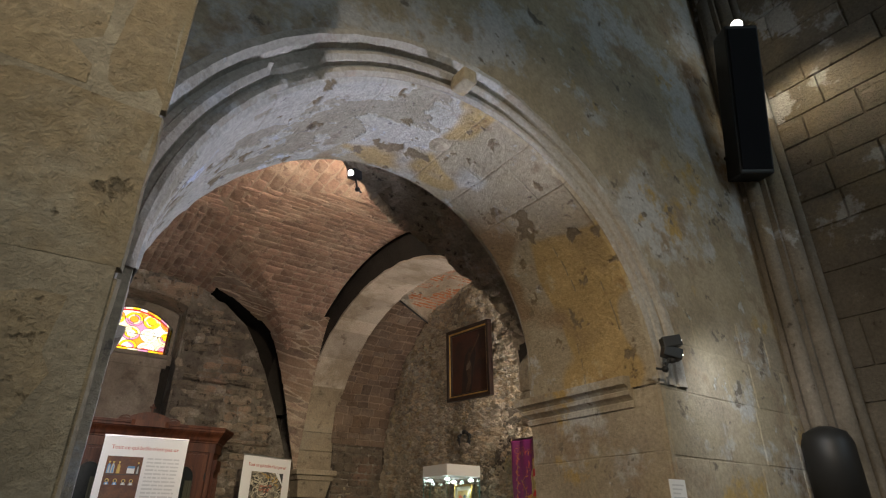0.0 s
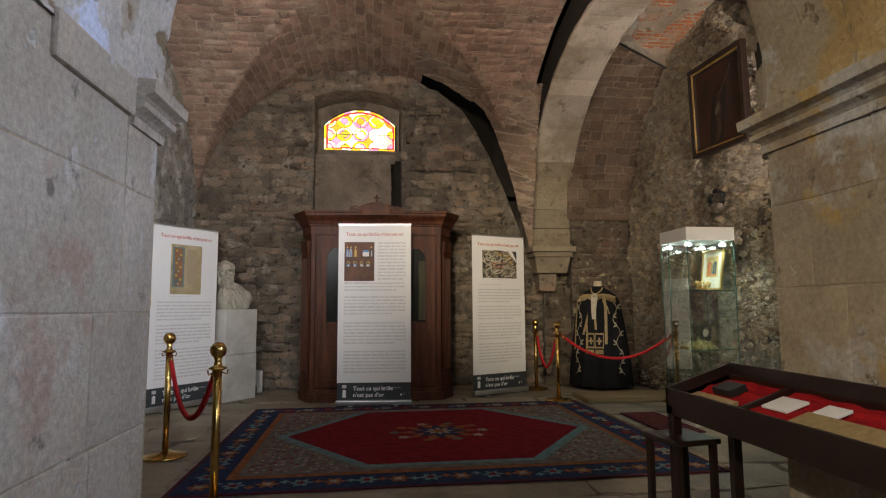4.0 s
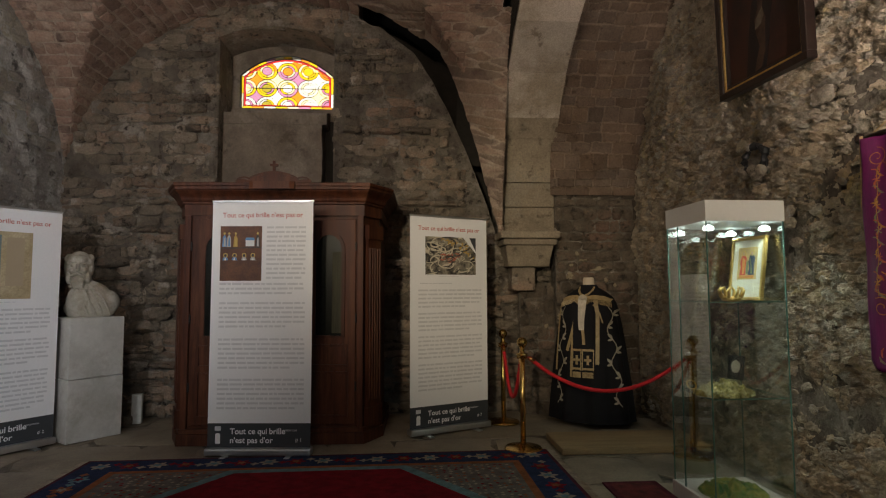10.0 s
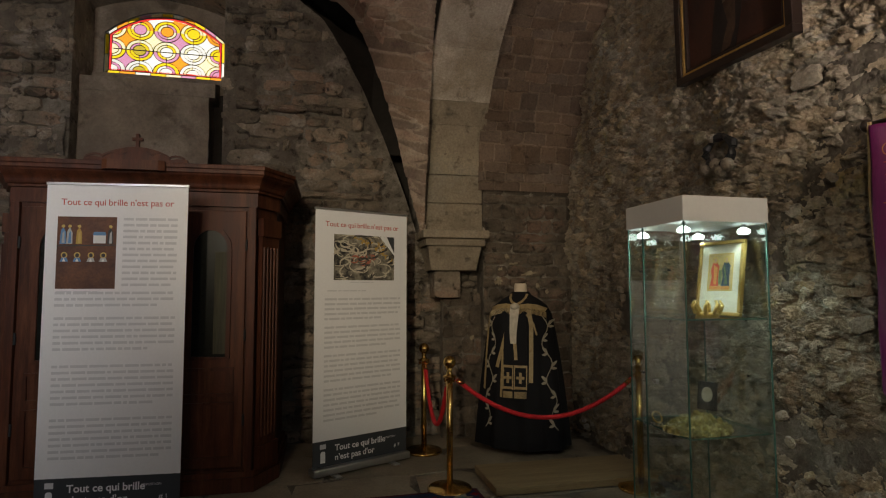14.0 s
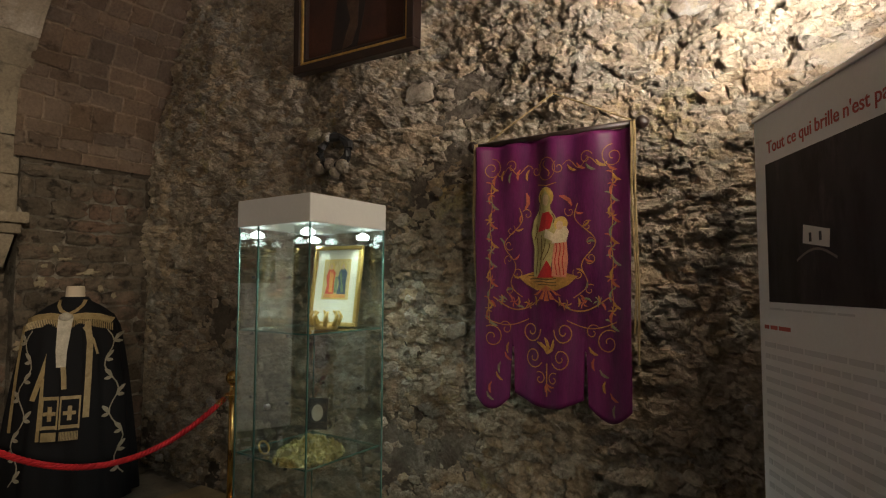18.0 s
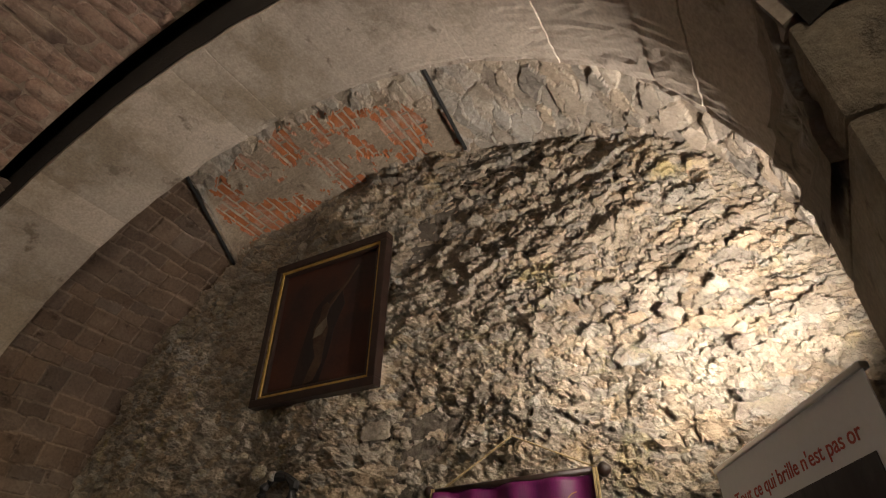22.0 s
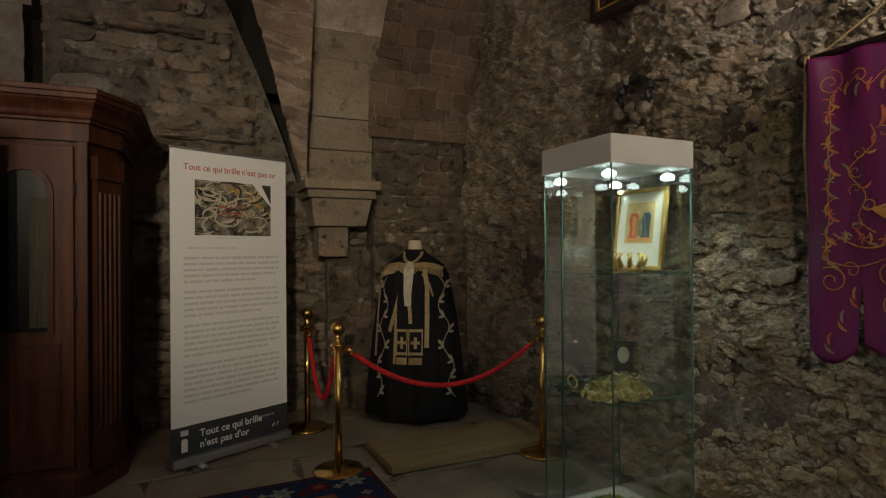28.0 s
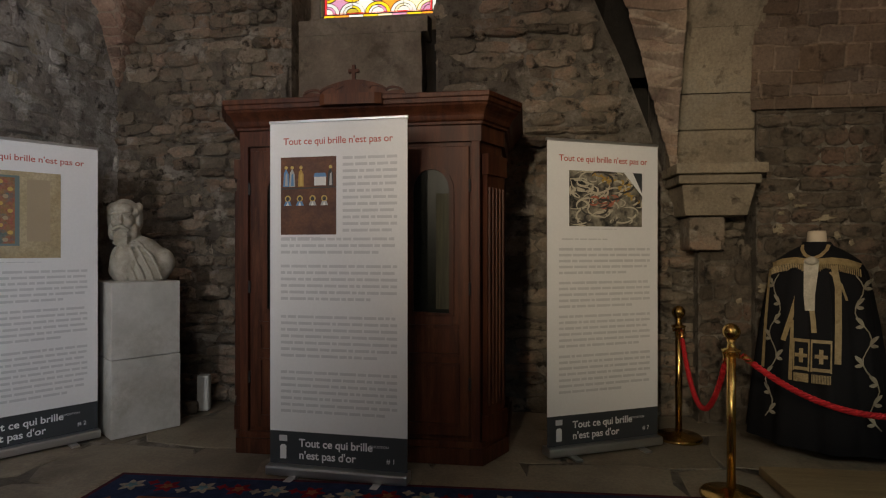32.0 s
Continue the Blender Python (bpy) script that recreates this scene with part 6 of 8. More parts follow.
for li, (c, n, r0, r1, w) in enumerate(layers):
    bm = bmesh.new()
    for k in range(n):
        a = 2 * math.pi * (k + fr.uniform(-0.3, 0.3)) / n
        ra, rb = r0 * fr.uniform(0.8, 1.25), r1 * fr.uniform(0.78, 1.08)
        ph, am = fr.uniform(0, 6), fr.uniform(0.012, 0.03)
        pts = []
        for i in range(9):
            r = ra + (rb - ra) * i / 8
            off = am * math.sin(ph + 5.5 * i / 8)
            pts.append((CX + (r * math.cos(a) - off * math.sin(a)) * 1.1, CZ + (r * math.sin(a) + off * math.cos(a)) * 1.02))
        ribbon(pts, w * fr.uniform(0.8, 1.2), -0.001 - 0.0007 * li, bm, 0.0005, lambda s: 0.25 + 1.0 * math.sin(math.pi * (0.12 + 0.86 * s)) ** 0.8)
    tagged(part("flame_threads", bm, cloth[c], sun), kind="stuff")
part("halo", plate([(CX + 0.15 * math.cos(k * math.pi / 12), CZ + 0.01 + 0.16 * math.sin(k * math.pi / 12)) for k in range(24)], -0.0072, -0.006), surface("halo_gold", (0.5, 0.42, 0.12), (0.4, 0.32, 0.09), None, 20, 120, 0.7, 0.2, 0.002, 0), sun)
dove = [(0.0, -0.12), (0.03, -0.11), (0.05, -0.07), (0.09, -0.05), (0.14, 0.02), (0.17, 0.1), (0.1, 0.06), (0.045, 0.055), (0.03, 0.11), (0.015, 0.14), (-0.01, 0.135), (-0.025, 0.1), (-0.04, 0.05), (-0.1, 0.08), (-0.17, 0.13), (-0.14, 0.03), (-0.09, -0.04), (-0.045, -0.07), (-0.03, -0.11)]
part("dove", plate([(CX + x, CZ + z) for x, z in dove], -0.0085, -0.0072), plain("dove_white", (0.72, 0.70, 0.62), 0.8), sun, "white dove with spread wings")
PALETH = plain("pale_thread", (0.40, 0.38, 0.33), 0.8)
for k in range(30):
    a, r = fr.uniform(0, 6.28), fr.uniform(0.36, 0.74)
    x, z = CX + r * math.cos(a), CZ + r * math.sin(a)
    s = fr.uniform(0.8, 1.5)
    bm = bmesh.new()
    ribbon([(x, z - 0.05 * s), (x + 0.004, z), (x, z + 0.045 * s)], 0.018 * s, -0.0088, bm, 0.0004, lambda q: 1.2 - q)
    ribbon([(x - 0.03 * s, z + 0.035 * s), (x, z + 0.015 * s), (x + 0.03 * s, z + 0.04 * s)], 0.008 * s, -0.0088, bm, 0.0004)
    part("small_shape", bm, PALETH, sun)
GOLDDIM = surface("gold_thread_dim", (0.40, 0.29, 0.09), (0.3, 0.2, 0.06), None, 20, 100, 0.7, 0.1, 0.001, 0)
word_line("JE CROIS EN L'ESPRIT SAINT QUI EST SEIGNEUR ET DONNE LA VIE", 0.046, GOLDDIM, sun, Matrix.Translation((0.0, -0.001, 0.195)) @ pose(0, 0, 0, 90), "inscription_word", "CENTER")
for x in (-0.55, 0.6):
    part("hook", tube([(x, -0.01, -0.03), (x, -0.02, 0.01)], 0.012), IRON, sun)

second = thing("gilt_picture", pose(-2.765, 4.1, 1.2, -1.0, 0, 90), "gilt-framed dark picture hung behind the yellow cope", "picture")
part("canvas", boxed(-0.46, 0.46, 0.0, 0.015, 0.05, 1.14), NAVY, second)
for q in ((-0.52, 0.52, 1.125, 1.19), (-0.52, 0.52, 0.0, 0.065)):
    part("frame_rail", boxed(q[0], q[1], -0.045, 0.02, q[2], q[3], 0.012), GILT, second, "gilt moulding")
for x0, x1 in ((-0.52, -0.455), (0.455, 0.52)):
    part("frame_rail", boxed(x0, x1, -0.043, 0.02, 0.066, 1.124, 0.012), GILT, second, "gilt moulding")

# ---- white panel with arched pictures ----
pan = thing("picture_panel", pose(-2.775, 5.4, 0, -1.5, 0, 90), "low white panel with small arched pictures leaning on the wall", "panel")
part("board", boxed(-1.95, 1.97, -0.012, 0.012, 0.0, 0.76, 0.003), WHITE, pan)
gothic = surface("arch_print_ground", (0.40, 0.30, 0.16), (0.30, 0.24, 0.16), (0.28, 0.32, 0.34), 9, 60, 0.6, 0.05, 0.001, 0)
blu, rose = plain("arch_print_blue", (0.16, 0.24, 0.36), 0.6), plain("arch_print_rose", (0.42, 0.18, 0.17), 0.6)
haze, plum = plain("arch_print_sky", (0.52, 0.52, 0.46), 0.6), plain("arch_print_plum", (0.30, 0.15, 0.24), 0.6)
for k, y in enumerate((4.5, 5.1, 5.72, 6.3, 6.885, 7.255)):
    cx = y - 5.4
    w = 0.1 if k < 4 else 0.075
    out = [(cx - w, 0.1), (cx + w, 0.1), (cx + w, 0.48)] + [(cx + w * math.cos(a), 0.48 + 0.11 * math.sin(a)) for a in [i * math.pi / 8 for i in range(1, 8)]] + [(cx - w, 0.48)]
    p = part("arched_picture", plate(out, -0.0145, -0.0125), gothic, pan)
    bm = bmesh.new()
    ribbon(out + out[:1], 0.014, -0.0155, bm, 0.001)
    part("arch_border", bm, PRINTS[2], p, "dull ochre arch outline")
    # pale sky, thin gold rays, a robe in two colours over a white band and a rosy foot
    sky_field = [(cx - w * 0.82, 0.3), (cx + w * 0.82, 0.3), (cx + w * 0.82, 0.48)] + [(cx + 0.82 * w * math.cos(a), 0.48 + 0.085 * math.sin(a)) for a in [i * math.pi / 8 for i in range(1, 8)]] + [(cx - w * 0.82, 0.48)]
    part("printed_shape", plate(sky_field, -0.0165, -0.015), haze, p)
    bm = bmesh.new()
    for a in (20, 45, 70, 110, 135, 160):
        ribbon([(cx + 0.4 * w * math.cos(radians(a)), 0.4 + 0.04 * math.sin(radians(a))), (cx + 0.78 * w * math.cos(radians(a)), 0.4 + 0.085 * math.sin(radians(a)))], 0.008, -0.0172, bm, 0.0006)
    part("printed_rays", bm, PRINTS[4], p)
    f = w / 0.1
    part("printed_shape", plate([(cx - 0.07 * f, 0.24), (cx + 0.01, 0.24), (cx + 0.015, 0.36), (cx, 0.385), (cx - 0.03 * f, 0.37), (cx - 0.06 * f, 0.31)], -0.0182, -0.017), (rose, plum, rose)[k % 3], p)
    part("printed_shape", plate([(cx + 0.01, 0.24), (cx + 0.075 * f, 0.24), (cx + 0.06 * f, 0.32), (cx + 0.035 * f, 0.37), (cx + 0.015, 0.36)], -0.0182, -0.017), (blu, gothic)[k % 2], p)
    part("printed_shape", lathe([(0.02, 0), (0.019, 0.001)], 12, axis=Matrix.Rotation(math.pi / 2, 4, "X"), at=(cx, -0.0182, 0.405)), PRINTS[7], p)
    part("printed_shape", boxed(cx - w * 0.82, cx + w * 0.82, -0.0165, -0.015, 0.19, 0.238), PRINTS[3] if k % 2 else plum, p)
    part("printed_shape", boxed(cx - w * 0.82, cx + w * 0.82, -0.0165, -0.015, 0.11, 0.188), rose, p)

# ---- stanchions and ropes ----
def stanchion():
    t = thing("stanchion", pose(0, 0, 0), "polished brass rope stanchion with a ball finial", "stanchion", "brass rope stanchions")
    part("base", lathe([(0.16, 0.0), (0.162, 0.012), (0.15, 0.024), (0.06, 0.032), (0.03, 0.05)], 32), BRASS, t, smooth=True)
    part("pole", lathe([(0.0235, 0.03), (0.0235, 0.8)], 20), BRASS, t, smooth=True)
    part("collar", lathe([(0.024, 0.785), (0.05, 0.795), (0.05, 0.803), (0.024, 0.812), (0.018, 0.84), (0.024, 0.86)], 20), BRASS, t, smooth=True)
    part("ball_finial", lathe([(0.012, 0.852)] + [(0.046 * math.sin(math.pi * k / 12), 0.9 - 0.046 * math.cos(math.pi * k / 12)) for k in range(2, 12)] + [(0.004, 0.946)], 20), BRASS, t, smooth=True)
    for s in (0, 1, 2, 3):
        a = s * math.pi / 2
        part("rope_hook", tube([(0.024 * math.cos(a), 0.024 * math.sin(a), 0.775), (0.05 * math.cos(a), 0.05 * math.sin(a), 0.765), (0.055 * math.cos(a), 0.055 * math.sin(a), 0.79)], 0.005, 6), BRASS, t)
    return t


st0 = stanchion()
st0.matrix_world = pose(-1.88, 5.47, 0)
posts = {"A": (-1.88, 5.47), "A2": (-1.16, 4.15), "B": (1.9, 7.49), "C": (3.24, 7.2), "D": (1.9, 8.46)}
for k in ("A2", "B", "C", "D"):
    copy_thing(st0, pose(*posts[k], 0, 0, 0, 30))


def rope(a, b, sag, label):
    t = thing("barrier_rope", pose(0, 0, 0), label, "rope", "red barrier ropes")
    pa, pb = Vector((*posts[a], 0.775)), Vector((*posts[b], 0.775))
    d = (pb - pa).normalized()
    pa, pb = pa + d * 0.055, pb - d * 0.055
    n = 40
    bm = bmesh.new()
    pts = []
    for k in range(n + 1):
        s = k / n
        p = pa.lerp(pb, s)
        p.z -= 4 * sag * s * (1 - s)
        pts.append(p)
    for strand in range(3):
        tw = []
        for k in range(4 * n + 1):
            s = k / 4
            i = min(int(s), n - 1)
            p = pts[i].lerp(pts[i + 1], s - i)
            tg = (pts[i + 1] - pts[i]).normalized()
            side = tg.cross(Vector((0, 0, 1))).normalized()
            up = side.cross(tg)
            a2 = 2 * math.pi * (strand / 3 + k / 8.0)
            tw.append(p + 0.0085 * (math.cos(a2) * side + math.sin(a2) * up))
        tube(tw, 0.0095, 6, bm)
    part("cord", bm, ROPE, t, smooth=True)
    for p, q in ((pts[0], pts[2]), (pts[-1], pts[-3])):
        part("end_cap", tube([p, p.lerp(q, 0.35), p.lerp(q, 0.7)], 0.017, 10), BRASS, t, "brass end cap", smooth=True)
    return t


rope("A2", "A", 0.36, "red twisted barrier rope between brass posts")
rope("B", "D", 0.42, "short red twisted barrier rope hanging deep")
rope("B", "C", 0.27, "long red twisted barrier rope across the corner")

# ---- pedestal and bust ----
ped = thing("pedestal", pose(-2.12, 8.255, 0, 0, 0, 52), "tall white marble pedestal block", "pedestal")
part("upper_block", boxed(-0.235, 0.235, -0.225, 0.225, 0.562, 1.11, 0.008), MARBLE, ped)
part("lower_block", boxed(-0.238, 0.238, -0.228, 0.228, 0.0, 0.558, 0.008), MARBLE, ped)


def blob(bm, c, s, rot=(0, 0, 0), sub=3):
    m = pose(*c, *rot) @ Matrix.Diagonal((*s, 1))
    bmesh.ops.create_icosphere(bm, subdivisions=sub, radius=1.0, matrix=m)


bm = bmesh.new()
HX = -0.075
forms = [((0.03, 0.02, 0.09), (0.22, 0.13, 0.14), (0, 0, 0)), ((0.15, 0.03, 0.13), (0.12, 0.11, 0.13), (0, 24, 0)), ((0.06, 0.02, 0.23), (0.16, 0.1, 0.1), (0, 30, 0)),
         ((-0.06, -0.02, 0.14), (0.11, 0.12, 0.16), (0, 0, 0)), ((-0.05, 0.015, 0.31), (0.085, 0.085, 0.13), (0, 8, 0)),
         ((HX, 0.02, 0.515), (0.1, 0.122, 0.108), (0, 0, 0)), ((HX, -0.04, 0.455), (0.08, 0.078, 0.12), (0, 0, 0)), ((HX, -0.075, 0.54), (0.075, 0.05, 0.05), (0, 0, 0)),
         ((HX, -0.055, 0.36), (0.068, 0.062, 0.075), (0, 0, 0)), ((HX - 0.018, -0.078, 0.315), (0.03, 0.04, 0.055), (0, 10, 0)), ((HX + 0.02, -0.078, 0.31), (0.032, 0.04, 0.055), (0, -8, 0)),
         ((HX, -0.122, 0.462), (0.014, 0.024, 0.042), (-16, 0, 0)), ((HX, -0.138, 0.434), (0.02, 0.019, 0.014), (0, 0, 0)), ((HX, -0.115, 0.372), (0.022, 0.016, 0.009), (0, 0, 0))]
for q in (-1, 1):
    forms += [((HX + q * 0.037, -0.112, 0.503), (0.037, 0.018, 0.011), (0, q * 8, 0)), ((HX + q * 0.036, -0.104, 0.482), (0.019, 0.012, 0.009), (0, 0, 0)),
              ((HX + q * 0.046, -0.088, 0.438), (0.03, 0.032, 0.03), (0, 0, 0)), ((HX + q * 0.03, -0.121, 0.396), (0.038, 0.018, 0.013), (0, q * 26, 0)),
              ((HX + q * 0.096, 0.025, 0.47), (0.026, 0.06, 0.085), (0, 0, 0)), ((HX + q * 0.075, -0.03, 0.37), (0.028, 0.05, 0.06), (0, 0, 0))]
for c, s, r in forms:
    blob(bm, c, s, r)
for k in range(22):
    a = 2 * math.pi * k / 22
    if math.sin(a) > -0.75:
        blob(bm, (HX + 0.096 * math.cos(a), 0.02 + 0.112 * math.sin(a), 0.545 + 0.025 * math.sin(3 * a)), (0.026, 0.028, 0.034), (0, 0, 30 * k), sub=2)
for k in range(7):
    tube([(HX - 0.042 + 0.014 * k, -0.115, 0.36), (HX - 0.046 + 0.015 * k, -0.128, 0.325), (HX - 0.03 + 0.011 * k, -0.112, 0.272)], 0.008, 6, bm)
for k in range(5):
    x = -0.13 + 0.06 * k
    tube([(x * 0.5 - 0.03, -0.075, 0.3), (x + 0.02, -0.125, 0.19), (x + 0.07, -0.12, 0.08), (x + 0.09, -0.1, 0.015)], 0.011, 6, bm)
tube([(-0.14, -0.03, 0.29), (-0.05, -0.105, 0.265), (0.06, -0.08, 0.275)], 0.016, 6, bm)
bust = solid("bust", bm, BUST)
rm = bust.modifiers.new("remesh", "REMESH")
rm.mode, rm.voxel_size, rm.use_smooth_shade = "VOXEL", 0.006, True
sm = bust.modifiers.new("smooth", "SMOOTH")
sm.factor, sm.iterations = 0.5, 2
bust.matrix_world = pose(-2.12, 8.24, 1.108, 0, 0, 24)
tagged(bust, "pale plaster bust of a bearded man on the pedestal", "statue")
t = thing("stone_fragment", pose(-1.84, 8.72, 0, 0, 0, 10), "small upright pale stone fragment on the floor", "stone")
part("upright_stone", boxed(-0.05, 0.05, -0.04, 0.04, 0.0, 0.3, 0.02), MARBLE, t)
part("loose_stone", boxed(-0.14, -0.02, -0.12, -0.045, 0.0, 0.1, 0.03), STONE, t)

# ---- rug ----
rug = thing("rug", pose(0.27, 5.95, 0.004, 0, 0, 1.0), "large oriental rug with a red hexagon field and blue border", "rug")


def flat(outline, z0, z1, bm=None):
    return prism(outline, z0, z1, bm)


def pile(name, a, b, scale=14):
    return surface(name, a, b, None, scale, 180, 0.95, 0.5, 0.006, 0, spec=0.1)


NAVYP, CRIM, GREYP, TEAL, RUST, IVORY, PLUM = (pile("rug_" + n, c, tuple(v * 0.6 for v in c)) for n, c in (
    ("navy", (0.022, 0.035, 0.085)), ("crimson", (0.20, 0.008, 0.016)), ("grey", (0.16, 0.14, 0.125)), ("teal", (0.14, 0.24, 0.26)), ("rust", (0.28, 0.10, 0.04)), ("ivory", (0.36, 0.30, 0.23)), ("plum", (0.09, 0.02, 0.03))))
L, D = 1.84, 1.47
part("ground", flat([(-L, -D), (L, -D), (L, D), (-L, D)], 0.0, 0.008), PLUM, rug)
part("border", flat([(-L + 0.03, -D + 0.03), (L - 0.03, -D + 0.03), (L - 0.03, D - 0.03), (-L + 0.03, D - 0.03)], 0.008, 0.0095), NAVYP, rug, "navy border with flowers")
part("guard_band", flat([(-L + 0.3, -D + 0.3), (L - 0.3, -D + 0.3), (L - 0.3, D - 0.3), (-L + 0.3, D - 0.3)], 0.0095, 0.011), RUST, rug)
part("inner_ground", flat([(-L + 0.36, -D + 0.36), (L - 0.36, -D + 0.36), (L - 0.36, D - 0.36), (-L + 0.36, D - 0.36)], 0.011, 0.0125), GREYP, rug, "grey speckled ground")
hexo = [(-1.33, 0.02), (-0.62, 1.08), (0.62, 1.08), (1.35, 0.02), (0.62, -1.0), (-0.62, -1.0)]
part("hexagon_edge", flat([(x * 1.06, y * 1.03) for x, y in hexo], 0.0125, 0.0137), TEAL, rug, "pale blue edge")
part("hexagon_field", flat([(x * 0.98, y * 0.96) for x, y in hexo], 0.0137, 0.015), CRIM, rug, "plain crimson field")


def flower(bm, cx, cy, r, z, petals=8):
    pts = []
    for k in range(petals * 4):
        a = 2 * math.pi * k / (petals * 4)
        q = r * (0.75 + 0.25 * math.cos(petals * a))
        pts.append((cx + q * math.cos(a), cy + q * math.sin(a)))
    flat(pts, z, z + 0.0014, bm)


for mat_, rr, zz, pet in ((RUST, 0.36, 0.015, 10), (NAVYP, 0.26, 0.0164, 8), (IVORY, 0.13, 0.0178, 8), (RUST, 0.07, 0.0192, 6)):
    bm = bmesh.new()
    flower(bm, 0.02, 0.02, rr, zz, pet)
    part("medallion", bm, mat_, rug)
for k in range(10):
    a = 2 * math.pi * k / 10
    bm = bmesh.new()
    flower(bm, 0.02 + 0.4 * math.cos(a), 0.02 + 0.32 * math.sin(a), 0.06, 0.0166, 5)
    part("medallion_bud", bm, (IVORY, RUST, GREYP)[k % 3], rug)
fl = random.Random(2)
sets = {m.name: (bmesh.new(), m) for m in (RUST, IVORY, TEAL, CRIM)}
names = list(sets)
MOTIF = [sets[n][1] for n in names]


def border_flower(k, x, y, dx, dy):
    for i, (fx, fy, r, z, petals) in enumerate(((x, y, 0.078, 0.0096, 6), (x, y, 0.036, 0.011, 5), (x + dx, y + dy, 0.036, 0.0096, 4))):
        bm = bmesh.new()
        flower(bm, fx, fy, r, z, petals)
        part("border_flower", bm, MOTIF[(k + i) % 4], rug)


k = 0
for x in np.arange(-L + 0.17, L - 0.1, 0.21):
    for y in (-D + 0.165, D - 0.165):
        border_flower(k, x, y, 0.105, fl.uniform(-0.05, 0.05))
        k += 1
for y in np.arange(-D + 0.38, D - 0.3, 0.21):
    for x in (-L + 0.165, L - 0.165):
        border_flower(k, x, y, fl.uniform(-0.05, 0.05), 0.105)
        k += 1


def out_hex(x, y):
    ax = abs(x) / 1.42
    return abs(y) / 1.12 > 1.0 or ax > 1.0 - 0.53 * abs(y) / 1.08


for x in np.arange(-L + 0.42, L - 0.4, 0.05):
    for y in np.arange(-D + 0.42, D - 0.4, 0.045):
        if out_hex(x, y) and fl.random() < 0.8:
            b = sets[names[fl.choice((0, 1, 1, 3))]][0]
            xx, yy = x + fl.uniform(-0.01, 0.01), y + fl.uniform(-0.01, 0.01)
            flat([(xx - 0.015, yy), (xx, yy - 0.012), (xx + 0.015, yy), (xx, yy + 0.012)], 0.0125, 0.0138, b)
for nme, (b, m) in sets.items():
    tagged(part("woven_speckle", b, m, rug), kind="stuff")
bm = bmesh.new()
for y in np.arange(-D, D, 0.022):
    for s in (-1, 1):
        a = fl.uniform(-0.012, 0.012)
        flat([(s * L, y), (s * (L + 0.055), y + a), (s * (L + 0.055), y + a + 0.008), (s * L, y + 0.012)][::s], 0.001, 0.005, bm)
tagged(part("fringe", bm, IVORY, rug), kind="stuff")
t = thing("small_mat", pose(2.48, 6.15, 0.004), "small dark red woven mat before the showcase", "mat")
part("mat_ground", flat([(-0.21, -0.5), (0.17, -0.5), (0.17, 0.45), (-0.21, 0.45)], 0.0, 0.012), PLUM, t)
part("mat_border", flat([(-0.17, -0.46), (0.13, -0.46), (0.13, 0.41), (-0.17, 0.41)], 0.012, 0.0135), pile("mat_red", (0.13, 0.03, 0.03), (0.06, 0.02, 0.02)), t)
t = thing("wooden_step_board", pose(2.82, 7.56, 0), "worn tan board laid over the floor step", "board")
part("tread", boxed(-0.64, 0.62, -0.27, 0.27, 0.0, 0.055, 0.008), surface("board_tan", (0.30, 0.22, 0.12), (0.23, 0.165, 0.09), None, 3, 50, 0.65, 0.15, 0.003, 0, stretch=(0.5, 5, 5)), t)

# ---- cope on a stand ----
dm = tagged(solid("mannequin", lathe([(0.12, 0.0), (0.12, 0.02), (0.025, 0.04), (0.025, 0.8), (0.17, 0.95), (0.2, 1.2), (0.15, 1.31), (0.062, 1.36), (0.056, 1.46), (0.05, 1.475)], 20), plain("linen", (0.60, 0.50, 0.38), 0.8), smooth=True), "headless cloth dress stand under a cope", "mannequin")
dm.matrix_world = pose(2.8, 8.42, 0)
cope = thing("cope", pose(2.8, 8.42, 0, 0, 0, -34), "black velvet cope with gold braid and silver embroidery on a stand", "vestment")


def drape(profile, folds, depth, seg=96, zwave=0.0, squash=1.0, phase=0.0, bm=None):
    """Hanging cloth: rings that widen downwards with folds that grow towards the hem."""
    bm = bm or bmesh.new()
    rings = []
    n = len(profile)
    for j, (r, z) in enumerate(profile):
        f = (1 - j / (n - 1)) ** 1.3
        ring = []
        for k in range(seg):
            a = 2 * math.pi * k / seg
            w = math.sin(folds * a + phase) + 0.5 * math.sin((folds * 2 + 1) * a + 1.3 + phase)
            rr = r * (1 + depth * f * w)
            ring.append(bm.verts.new((rr * math.cos(a), rr * squash * math.sin(a), z + zwave * f * math.sin(3 * a))))
        rings.append(ring)
    for a, b in zip(rings, rings[1:]):
        for k in range(seg):
            bm.faces.new((a[k], a[(k + 1) % seg], b[(k + 1) % seg], b[k]))
    return bm


cope_prof = [(0.425, 0.05), (0.405, 0.3), (0.373, 0.6), (0.342, 0.85), (0.31, 1.05), (0.28, 1.2), (0.24, 1.275), (0.17, 1.33), (0.1, 1.37), (0.08, 1.4)]
part("mantle", drape(cope_prof, 9, 0.05, squash=0.78), BLACK, cope, smooth=True)


def front_of(x, z, lift):
    """Depth of the cope's front at x, z."""
    z = min(max(z, 0.05), 1.4)
    for (r0, z0), (r1, z1) in zip(cope_prof, cope_prof[1:]):
        if z0 <= z <= z1:
            r = r0 + (r1 - r0) * (z - z0) / (z1 - z0)
            break
    f = max(0.0, 1 - (z - 0.05) / 1.35)
    r = r * (1 + 0.075 * f ** 1.3) + lift
    return -0.78 * math.sqrt(max(r * r - x * x, 0.0))


